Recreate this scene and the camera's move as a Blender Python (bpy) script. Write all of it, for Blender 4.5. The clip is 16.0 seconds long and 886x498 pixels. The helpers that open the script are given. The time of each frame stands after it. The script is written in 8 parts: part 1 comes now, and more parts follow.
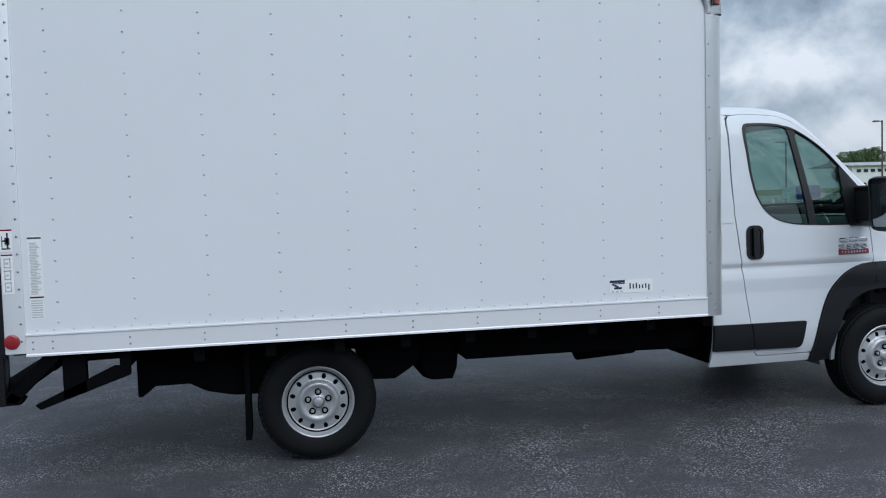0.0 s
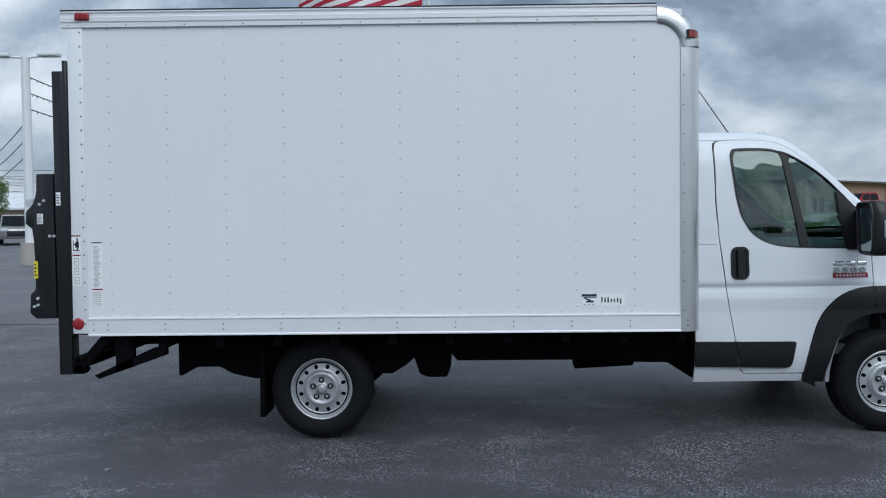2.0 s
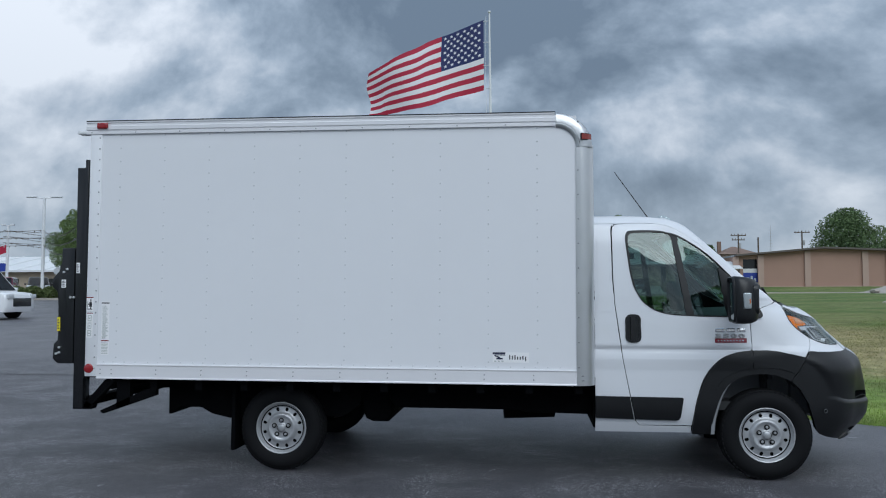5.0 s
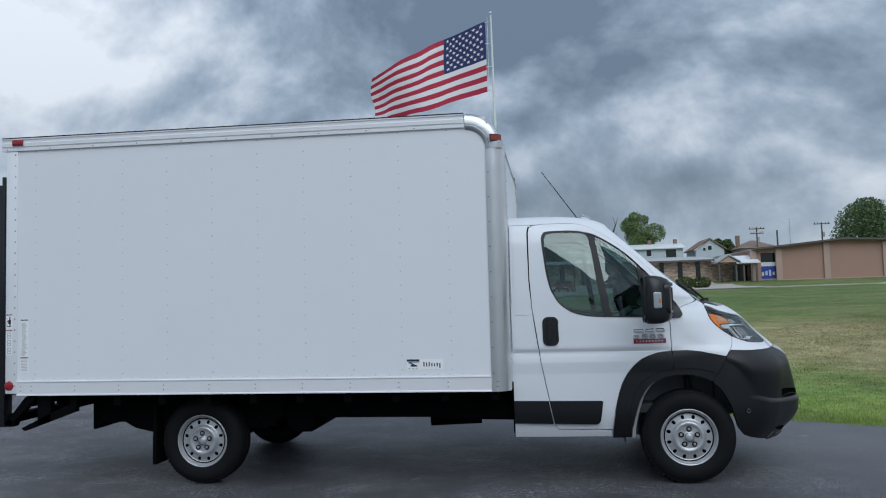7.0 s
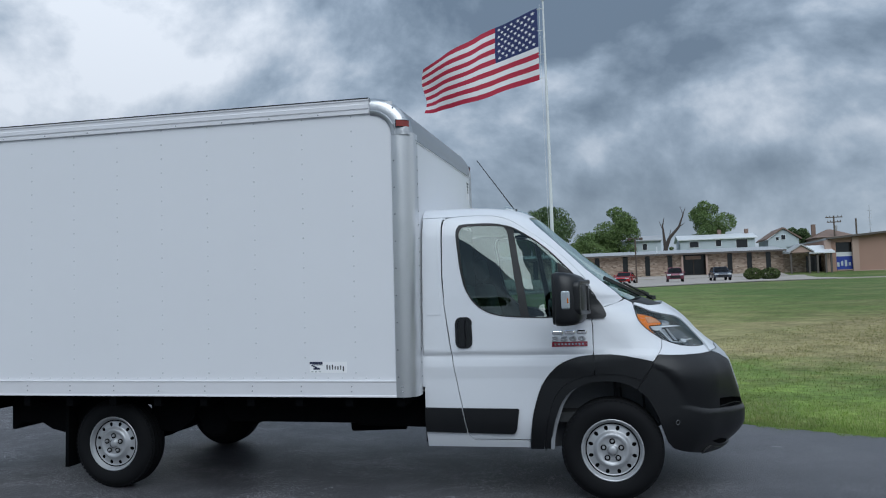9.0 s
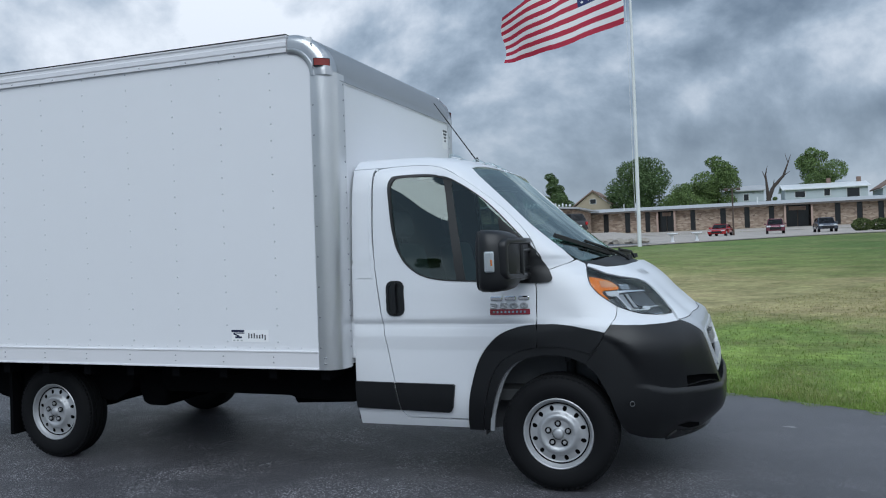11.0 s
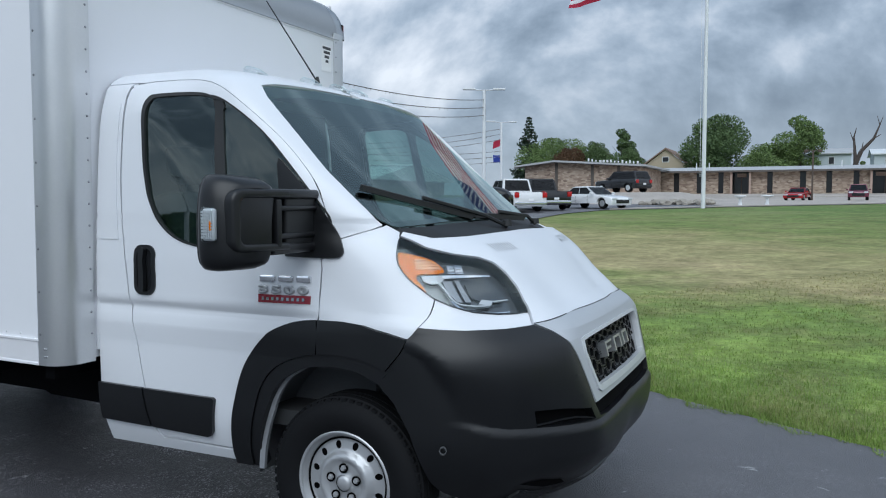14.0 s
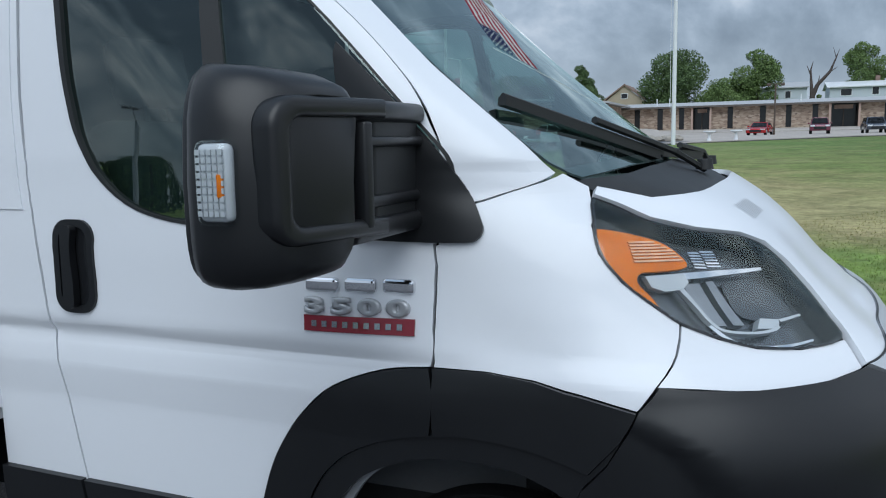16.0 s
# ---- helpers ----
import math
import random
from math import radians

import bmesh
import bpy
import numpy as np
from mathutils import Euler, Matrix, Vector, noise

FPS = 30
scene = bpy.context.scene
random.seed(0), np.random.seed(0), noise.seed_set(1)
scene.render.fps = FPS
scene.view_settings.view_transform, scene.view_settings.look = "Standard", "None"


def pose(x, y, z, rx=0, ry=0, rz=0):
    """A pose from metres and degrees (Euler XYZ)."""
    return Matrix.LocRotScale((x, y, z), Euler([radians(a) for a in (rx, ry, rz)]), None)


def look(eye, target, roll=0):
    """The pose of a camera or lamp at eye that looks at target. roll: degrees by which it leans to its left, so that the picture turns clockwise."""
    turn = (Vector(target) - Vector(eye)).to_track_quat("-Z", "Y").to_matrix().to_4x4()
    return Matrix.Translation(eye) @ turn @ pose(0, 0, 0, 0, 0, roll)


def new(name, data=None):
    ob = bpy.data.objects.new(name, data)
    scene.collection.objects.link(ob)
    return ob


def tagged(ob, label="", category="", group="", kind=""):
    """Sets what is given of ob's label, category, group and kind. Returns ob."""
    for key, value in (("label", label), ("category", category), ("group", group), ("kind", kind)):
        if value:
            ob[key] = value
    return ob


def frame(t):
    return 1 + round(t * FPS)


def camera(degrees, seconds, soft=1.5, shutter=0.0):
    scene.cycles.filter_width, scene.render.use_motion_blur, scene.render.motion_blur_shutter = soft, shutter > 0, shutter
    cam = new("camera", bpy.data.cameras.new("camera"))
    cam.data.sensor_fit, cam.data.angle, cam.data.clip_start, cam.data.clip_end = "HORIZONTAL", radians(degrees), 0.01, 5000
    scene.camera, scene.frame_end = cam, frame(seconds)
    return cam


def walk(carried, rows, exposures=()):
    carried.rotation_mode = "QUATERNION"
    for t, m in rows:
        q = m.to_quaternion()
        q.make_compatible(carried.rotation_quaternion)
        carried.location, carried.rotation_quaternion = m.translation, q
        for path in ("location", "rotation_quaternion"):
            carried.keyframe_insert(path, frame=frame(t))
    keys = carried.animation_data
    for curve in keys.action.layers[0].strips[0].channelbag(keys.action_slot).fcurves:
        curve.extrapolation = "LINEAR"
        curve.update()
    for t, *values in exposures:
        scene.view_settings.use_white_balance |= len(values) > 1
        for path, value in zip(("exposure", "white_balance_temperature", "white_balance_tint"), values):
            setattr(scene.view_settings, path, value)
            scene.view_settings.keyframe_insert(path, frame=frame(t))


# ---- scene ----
cam = camera(58.3, 16.0, soft=1.1)
PATH = [
    (0, (-0.216, -4.887, 1.541), (0.196, -2.932, 1.433), -1.9),
    (0.5, (0.227, -4.988, 1.597), (0.52, -3.012, 1.491), 0.3),
    (1, (0.588, -5.156, 1.577), (0.789, -3.168, 1.498), 0.0),
    (1.5, (0.823, -5.385, 1.528), (0.938, -3.389, 1.464), -1.1),
    (2, (0.953, -5.661, 1.51), (0.93, -3.662, 1.455), -0.9),
    (2.5, (1.195, -5.886, 1.501), (1.032, -3.893, 1.47), -0.9),
    (3, (1.321, -6.145, 1.5), (1.174, -4.151, 1.509), -0.8),
    (3.5, (1.444, -6.391, 1.522), (1.317, -4.396, 1.594), -0.3),
    (4, (1.692, -6.525, 1.513), (1.535, -4.535, 1.639), -0.0),
    (4.2, (1.79, -6.583, 1.514), (1.632, -4.594, 1.64), -0.2),
    (6.3, (2.626, -6.781, 1.519), (2.317, -4.807, 1.602), 0.3),
    (6.5, (2.714, -6.721, 1.525), (2.419, -4.745, 1.621), -0.2),
    (7, (3.0, -6.533, 1.532), (2.736, -4.554, 1.651), -1.8),
    (7.5, (3.337, -6.407, 1.545), (3.042, -4.433, 1.673), -1.0),
    (8, (3.571, -6.227, 1.526), (3.246, -4.258, 1.666), -0.9),
    (8.5, (3.833, -6.024, 1.544), (3.481, -4.06, 1.679), -2.1),
    (9, (4.162, -5.863, 1.549), (3.724, -3.914, 1.651), -1.8),
    (9.2, (4.27, -5.779, 1.541), (3.801, -3.837, 1.629), -1.7),
    (11.3, (5.169, -4.668, 1.556), (4.465, -2.796, 1.54), -2.7),
    (11.5, (5.228, -4.531, 1.566), (4.505, -2.666, 1.543), -3.1),
    (12, (5.455, -4.206, 1.571), (4.672, -2.367, 1.52), -3.1),
    (12.5, (5.598, -3.852, 1.552), (4.766, -2.035, 1.465), -1.8),
    (13, (5.717, -3.5, 1.563), (4.869, -1.691, 1.467), -1.4),
    (13.5, (5.84, -3.107, 1.561), (4.978, -1.306, 1.452), -1.0),
    (14, (5.792, -2.767, 1.541), (4.948, -0.957, 1.42), -0.0),
    (14.5, (5.578, -2.378, 1.535), (4.734, -0.572, 1.373), -0.3),
    (15, (5.347, -1.988, 1.528), (4.458, -0.211, 1.301), 0.4),
    (15.5, (4.973, -1.736, 1.507), (4.122, 0.057, 1.261), -0.1),
    (16, (4.554, -1.489, 1.509), (3.817, 0.351, 1.242), -1.1),
]
walk(cam, [(t, look(eye, target, roll)) for t, eye, target, roll in PATH], [(0.0, 0.06), (2.5, 0.06), (4.0, -0.02), (9.0, -0.11), (11.5, 0.06), (13.5, 0.15), (15.0, 0.20), (16.0, 0.16)])

# ---- light ----
SUN_AZ, SUN_EL = 166.0, 48.0  # compass-like turn from +y towards +x, and height
sky_world = bpy.data.worlds.new("sky")
scene.world = sky_world
sky_world.use_nodes = True
wn, wl = sky_world.node_tree.nodes, sky_world.node_tree.links
wn.clear()


def wnode(kind, **kw):
    n = wn.new(kind)
    for k, v in kw.items():
        n.inputs[k].default_value = v
    return n


w_out, w_bg = wn.new("ShaderNodeOutputWorld"), wn.new("ShaderNodeBackground")
w_sky = wn.new("ShaderNodeTexSky")
w_sky.sky_type, w_sky.sun_disc = "NISHITA", False
w_sky.sun_elevation, w_sky.sun_rotation = radians(SUN_EL), radians(SUN_AZ)
w_dim = wn.new("ShaderNodeMix")
w_dim.data_type, w_dim.blend_type = "RGBA", "MULTIPLY"
w_dim.inputs[0].default_value = 1.0
w_dim.inputs[7].default_value = (0.06, 0.06, 0.06, 1)
wl.new(w_sky.outputs[0], w_dim.inputs[6])
w_co = wn.new("ShaderNodeTexCoord")
w_sep = wn.new("ShaderNodeSeparateXYZ")
wl.new(w_co.outputs["Generated"], w_sep.inputs[0])


def wmath(op, a, b=None, clamp=False):
    n = wn.new("ShaderNodeMath")
    n.operation, n.use_clamp = op, clamp
    for i, q in enumerate((a, b)):
        if q is None:
            continue
        if isinstance(q, (int, float)):
            n.inputs[i].default_value = q
        else:
            wl.new(q, n.inputs[i])
    return n.outputs[0]


# the sky direction, squeezed upright, so that the clouds are wider than high
w_deck = wn.new("ShaderNodeCombineXYZ")
wl.new(w_sep.outputs[0], w_deck.inputs[0])
wl.new(w_sep.outputs[1], w_deck.inputs[1])
wl.new(wmath("MULTIPLY", w_sep.outputs[2], 1.3), w_deck.inputs[2])


def wnoise(scale, detail, rough, warp, shift=0.0, rise=0.0):
    mp = wn.new("ShaderNodeMapping")
    mp.inputs["Location"].default_value = (shift, shift * 0.7, shift * 1.3 + rise)
    wl.new(w_deck.outputs[0], mp.inputs[0])
    n = wnode("ShaderNodeTexNoise", Scale=scale, Detail=detail, Roughness=rough, Distortion=warp)
    wl.new(mp.outputs[0], n.inputs["Vector"])
    return n.outputs["Fac"]


def wramp(fac, stops):
    n = wn.new("ShaderNodeValToRGB")
    while len(n.color_ramp.elements) < len(stops):
        n.color_ramp.elements.new(0.5)
    for e, (p, c) in zip(n.color_ramp.elements, stops):
        e.position, e.color = p, (*c, 1)
    wl.new(fac, n.inputs[0])
    return n.outputs[0]


big = wnoise(1.3, 2.0, 0.5, 0.1, 1.7)
small = wnoise(2.9, 10.0, 0.57, 0.18, 5.2)
# the same clouds a little lower: their difference lights the tops and shades the undersides
below = wnoise(2.9, 5.0, 0.48, 0.18, 5.2, 0.055)
relief = wmath("MULTIPLY", wmath("SUBTRACT", small, below), 1.35)
w_fac = wmath("ADD", wmath("ADD", wmath("MULTIPLY", big, 0.50), wmath("MULTIPLY", small, 0.50)), relief)
w_fac = wmath("ADD", wmath("MULTIPLY", wmath("SUBTRACT", w_fac, 0.5), 1.05), 0.487)
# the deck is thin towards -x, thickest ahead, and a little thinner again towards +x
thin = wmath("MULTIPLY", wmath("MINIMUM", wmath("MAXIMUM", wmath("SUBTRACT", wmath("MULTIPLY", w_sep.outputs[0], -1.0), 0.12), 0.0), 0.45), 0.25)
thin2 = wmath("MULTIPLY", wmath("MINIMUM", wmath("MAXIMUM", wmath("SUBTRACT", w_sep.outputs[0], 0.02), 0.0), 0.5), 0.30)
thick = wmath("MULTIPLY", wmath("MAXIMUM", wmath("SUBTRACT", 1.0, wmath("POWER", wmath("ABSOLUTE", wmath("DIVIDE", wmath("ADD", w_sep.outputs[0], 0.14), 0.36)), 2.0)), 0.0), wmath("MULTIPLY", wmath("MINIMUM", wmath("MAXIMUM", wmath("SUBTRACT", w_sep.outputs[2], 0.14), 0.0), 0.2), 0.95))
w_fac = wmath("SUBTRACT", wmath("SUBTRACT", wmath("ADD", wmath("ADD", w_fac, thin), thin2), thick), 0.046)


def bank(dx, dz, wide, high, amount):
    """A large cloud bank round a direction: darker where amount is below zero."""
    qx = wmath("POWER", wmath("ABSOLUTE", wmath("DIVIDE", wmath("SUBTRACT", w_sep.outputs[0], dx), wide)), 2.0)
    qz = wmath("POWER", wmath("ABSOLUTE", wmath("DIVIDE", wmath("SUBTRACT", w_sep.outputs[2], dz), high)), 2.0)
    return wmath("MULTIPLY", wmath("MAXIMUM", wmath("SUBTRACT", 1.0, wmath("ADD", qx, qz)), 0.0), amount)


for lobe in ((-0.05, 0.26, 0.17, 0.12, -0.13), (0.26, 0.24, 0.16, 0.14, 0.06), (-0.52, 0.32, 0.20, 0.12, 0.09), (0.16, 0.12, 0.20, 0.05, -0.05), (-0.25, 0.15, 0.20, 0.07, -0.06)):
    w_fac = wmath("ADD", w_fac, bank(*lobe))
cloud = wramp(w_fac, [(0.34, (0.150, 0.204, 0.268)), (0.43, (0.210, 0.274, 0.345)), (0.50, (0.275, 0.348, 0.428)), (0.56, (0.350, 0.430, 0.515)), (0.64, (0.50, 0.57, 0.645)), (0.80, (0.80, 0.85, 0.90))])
w_mix = wn.new("ShaderNodeMix")
w_mix.data_type = "RGBA"
w_mix.inputs[0].default_value = 0.06
wl.new(cloud, w_mix.inputs[6])
wl.new(w_dim.outputs[2], w_mix.inputs[7])
# overcast: thin bright cloud overhead
lift = wmath("ADD", 1.0, wmath("MULTIPLY", wmath("POWER", wmath("MAXIMUM", w_sep.outputs[2], 0.0), 1.8), 1.1))
w_fin = wn.new("ShaderNodeMix")
w_fin.data_type, w_fin.blend_type = "RGBA", "MULTIPLY"
w_fin.inputs[0].default_value = 1.0
w_scl = wn.new("ShaderNodeCombineXYZ")
for i, q in enumerate((0.975, 1.0, 1.055)):
    wl.new(wmath("MULTIPLY", lift, q), w_scl.inputs[i])
wl.new(w_mix.outputs[2], w_fin.inputs[6])
wl.new(w_scl.outputs[0], w_fin.inputs[7])
w_haze = wn.new("ShaderNodeMix")
w_haze.data_type = "RGBA"
w_haze.inputs[7].default_value = (0.41, 0.485, 0.560, 1)
wl.new(wmath("MULTIPLY", wmath("POWER", wmath("SUBTRACT", 1.0, wmath("ABSOLUTE", w_sep.outputs[2]), True), 11.0), 0.78), w_haze.inputs[0])
wl.new(w_fin.outputs[2], w_haze.inputs[6])
wl.new(w_haze.outputs[2], w_bg.inputs[0])
w_bg.inputs[1].default_value = 1.0
wl.new(w_bg.outputs[0], w_out.inputs[0])

sun_data = bpy.data.lights.new("sun", "SUN")
sun_data.energy, sun_data.angle, sun_data.color = 1.90, radians(56), (0.88, 0.95, 1.0)
sun = new("sun", sun_data)
sun_from = Vector((math.sin(radians(SUN_AZ)) * math.cos(radians(SUN_EL)), math.cos(radians(SUN_AZ)) * math.cos(radians(SUN_EL)), math.sin(radians(SUN_EL))))
sun.matrix_world = look(sun_from * 30, (0, 0, 0))

# ---- materials ----
def mat(name, base, rough=0.5, metal=0.0, vary=0.08, scale=6.0, fine=60.0, bump=0.0, bump_scale=120.0, coat=0.0, rnd=0.0, spec=0.5, rough_vary=0.08, objectwise=True):
    """A surface with variation of its colour and gloss at two scales, and fine relief."""
    m = bpy.data.materials.new(name)
    m.use_nodes = True
    nt = m.node_tree
    p = nt.nodes["Principled BSDF"]
    p.inputs["Metallic"].default_value, p.inputs["Coat Weight"].default_value = metal, coat
    p.inputs["Specular IOR Level"].default_value = spec
    p.inputs["Coat Roughness"].default_value = 0.04
    co = nt.nodes.new("ShaderNodeTexCoord")
    a, b = nt.nodes.new("ShaderNodeTexNoise"), nt.nodes.new("ShaderNodeTexNoise")
    a.inputs["Scale"].default_value, a.inputs["Detail"].default_value = scale, 4
    b.inputs["Scale"].default_value, b.inputs["Detail"].default_value = fine, 3
    for n in (a, b):
        nt.links.new(co.outputs["Object"], n.inputs["Vector"])

    def mth(op, x, y):
        n = nt.nodes.new("ShaderNodeMath")
        n.operation = op
        for i, q in enumerate((x, y)):
            if isinstance(q, (int, float)):
                n.inputs[i].default_value = q
            else:
                nt.links.new(q, n.inputs[i])
        return n.outputs[0]

    f = mth("ADD", mth("MULTIPLY", mth("SUBTRACT", a.outputs["Fac"], 0.5), 2.0), mth("SUBTRACT", b.outputs["Fac"], 0.5))
    if rnd:
        oi = nt.nodes.new("ShaderNodeObjectInfo")
        f = mth("ADD", f, mth("MULTIPLY", mth("SUBTRACT", oi.outputs["Random"], 0.5), rnd / max(vary, 0.01)))
    hsv = nt.nodes.new("ShaderNodeHueSaturation")
    hsv.inputs["Color"].default_value = (*base, 1)
    nt.links.new(mth("ADD", 1.0, mth("MULTIPLY", f, vary)), hsv.inputs["Value"])
    nt.links.new(hsv.outputs[0], p.inputs["Base Color"])
    nt.links.new(mth("ADD", rough, mth("MULTIPLY", mth("SUBTRACT", a.outputs["Fac"], 0.5), rough_vary)), p.inputs["Roughness"])
    if bump:
        bn, bt = nt.nodes.new("ShaderNodeBump"), nt.nodes.new("ShaderNodeTexNoise")
        bt.inputs["Scale"].default_value, bt.inputs["Detail"].default_value = bump_scale, 4
        nt.links.new(co.outputs["Object"], bt.inputs["Vector"])
        bn.inputs["Strength"].default_value, bn.inputs["Distance"].default_value = bump, 0.01
        nt.links.new(bt.outputs["Fac"], bn.inputs["Height"])
        nt.links.new(bn.outputs[0], p.inputs["Normal"])
    return m


def glass(name, tint, rough=0.0, head_on=0.06, rise=4.5):
    """Thin tinted glass: see-through, with a mirror share that grows towards grazing angles."""
    m = bpy.data.materials.new(name)
    m.use_nodes = True
    nt = m.node_tree
    nt.nodes.clear()
    out, g, t, mix, lw, pw, ma = (nt.nodes.new(k) for k in ("ShaderNodeOutputMaterial", "ShaderNodeBsdfGlossy", "ShaderNodeBsdfTransparent", "ShaderNodeMixShader", "ShaderNodeLayerWeight", "ShaderNodeMath", "ShaderNodeMath"))
    g.inputs["Roughness"].default_value = rough
    g.inputs["Color"].default_value = (0.86, 0.97, 0.935, 1)
    t.inputs["Color"].default_value = (*tint, 1)
    lw.inputs["Blend"].default_value = 0.5
    pw.operation, pw.inputs[1].default_value = "POWER", rise
    ma.operation, ma.inputs[1].default_value, ma.inputs[2].default_value = "MULTIPLY_ADD", 1 - head_on, head_on
    nt.links.new(lw.outputs["Facing"], pw.inputs[0])
    nt.links.new(pw.outputs[0], ma.inputs[0])
    nt.links.new(ma.outputs[0], mix.inputs[0])
    nt.links.new(t.outputs[0], mix.inputs[1])
    nt.links.new(g.outputs[0], mix.inputs[2])
    nt.links.new(mix.outputs[0], out.inputs[0])
    return m


M_PAINT = mat("white_paint", (0.70, 0.72, 0.755), 0.36, vary=0.012, scale=2, coat=0.25, bump=0.01, bump_scale=20, rough_vary=0.03)
M_BRIV = mat("painted_rivet", (0.60, 0.615, 0.64), 0.37)
M_BOX = mat("white_panel", (0.765, 0.775, 0.802), 0.34, vary=0.02, scale=1.1, fine=5, bump=0.09, bump_scale=2.2, rough_vary=0.06)
M_ALU = mat("aluminium", (0.66, 0.67, 0.68), 0.33, metal=0.9, vary=0.05, scale=5, fine=80, bump=0.04, bump_scale=40, rough_vary=0.15)
M_ALUD = mat("dull_aluminium", (0.40, 0.41, 0.42), 0.40, metal=0.85, vary=0.08, scale=3, fine=60, bump=0.04, bump_scale=20, rough_vary=0.2)
M_ALUC = mat("cast_aluminium", (0.52, 0.53, 0.54), 0.30, metal=0.95, vary=0.10, scale=6, fine=50, bump=0.06, bump_scale=25, rough_vary=0.2)
M_ALUP = mat("painted_rail", (0.785, 0.782, 0.805), 0.36, metal=0.15, vary=0.03, scale=4, bump=0.03, bump_scale=30)
M_RIVET = mat("rivet", (0.36, 0.37, 0.39), 0.35, metal=0.8)
M_PLASTIC = mat("black_plastic", (0.0064, 0.0070, 0.0084), 0.37, vary=0.14, scale=9, fine=300, bump=0.05, bump_scale=900, spec=0.46)
M_GLOSSB = mat("gloss_black", (0.012, 0.013, 0.015), 0.22, vary=0.05)
M_SEAL = mat("rubber_seal", (0.010, 0.011, 0.012), 0.55, vary=0.1, bump=0.03)
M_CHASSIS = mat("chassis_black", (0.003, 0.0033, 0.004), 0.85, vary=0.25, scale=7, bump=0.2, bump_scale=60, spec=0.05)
M_TYRE = mat("tyre_rubber", (0.0072, 0.0076, 0.0088), 0.72, vary=0.12, scale=10, bump=0.12, bump_scale=200, spec=0.15)
M_RIM = mat("silver_steel", (0.45, 0.46, 0.475), 0.38, metal=0.5, vary=0.05, scale=12, bump=0.02)
# near-black for gaps and recesses: their deep shade is put into the colour
M_DARK = mat("gap_shade", (0.004, 0.004, 0.0045), 0.85, vary=0.05, spec=0.05)
M_LINER = mat("arch_liner", (0.014, 0.0155, 0.018), 0.8, vary=0.15, bump=0.1)
M_ARCH = mat("arch_plastic", (0.11, 0.115, 0.125), 0.7, vary=0.18, bump=0.1)
M_INT = mat("cab_trim", (0.085, 0.09, 0.094), 0.75, vary=0.10, bump=0.05)
M_LINING = mat("dark_lining", (0.028, 0.030, 0.032), 0.8, vary=0.12, bump=0.05)
M_SEAT = mat("seat_fabric", (0.06, 0.063, 0.07), 0.9, vary=0.15, bump=0.2, bump_scale=400)
M_CHROME = mat("chrome", (0.75, 0.76, 0.78), 0.08, metal=1.0, vary=0.02)
M_MIRROR = mat("mirror_glass", (0.30, 0.33, 0.34), 0.05, metal=1.0, vary=0.02)
M_BADGE = mat("badge_chrome", (0.40, 0.41, 0.44), 0.16, metal=1.0, vary=0.25, scale=30)
M_REDB = mat("red_badge", (0.21, 0.008, 0.02), 0.25, vary=0.03, coat=0.5)
M_REDL = mat("red_lens", (0.30, 0.012, 0.018), 0.18, vary=0.08, scale=30, coat=0.6)
M_AMBER = mat("amber_lens", (0.72, 0.165, 0.003), 0.25, vary=0.22, scale=22, fine=90, coat=0.0, spec=0.25, bump=0.1, bump_scale=150)
M_ORNG = mat("marker_lens", (0.24, 0.022, 0.014), 0.2, vary=0.1, scale=30, coat=0.5)
M_SURR = mat("pale_grey_trim", (0.45, 0.47, 0.495), 0.36, metal=0.15, vary=0.02)
M_SILVER = mat("silver_trim", (0.60, 0.62, 0.64), 0.35, metal=0.25, vary=0.02)
M_ARCHE = mat("arch_edge_grey", (0.22, 0.23, 0.245), 0.6, vary=0.08)
M_LAMPIN = mat("lamp_inside", (0.13, 0.137, 0.147), 0.22, metal=0.6, vary=0.1)
M_CLEAR = glass("clear_lens", (0.93, 0.95, 0.96), 0.02, 0.045)
M_GLASS = glass("window_glass", (0.35, 0.48, 0.45), 0.0, 0.115, 3.7)
M_WSGLASS = glass("windscreen_glass", (0.58, 0.80, 0.74), 0.0, 0.11, 3.2)
M_GUIDE = mat("white_light_guide", (0.50, 0.52, 0.54), 0.2, vary=0.06, scale=25, coat=0.4)
M_FLANK = mat("smoked_lamp_flank", (0.085, 0.09, 0.097), 0.2, metal=0.4, vary=0.2, scale=10)
M_BOWL = mat("satin_reflector", (0.30, 0.31, 0.325), 0.3, metal=0.8, vary=0.25, scale=14)
M_AMBERC = mat("clear_amber_fins", (0.80, 0.46, 0.26), 0.2, vary=0.3, scale=30, metal=0.3)
M_VENT = mat("vent_shade", (0.52, 0.535, 0.55), 0.5, vary=0.05)
M_LABEL = mat("label_paper", (0.86, 0.86, 0.87), 0.5, vary=0.04)
M_INK = mat("label_ink", (0.05, 0.05, 0.06), 0.6, vary=0.1)
M_GREYINK = mat("pale_ink", (0.50, 0.53, 0.52), 0.6, vary=0.2, scale=40)
M_BLUEINK = mat("blue_print", (0.012, 0.018, 0.055), 0.5, vary=0.1)
M_YELLOW = mat("yellow_label", (0.75, 0.62, 0.03), 0.5, vary=0.05)

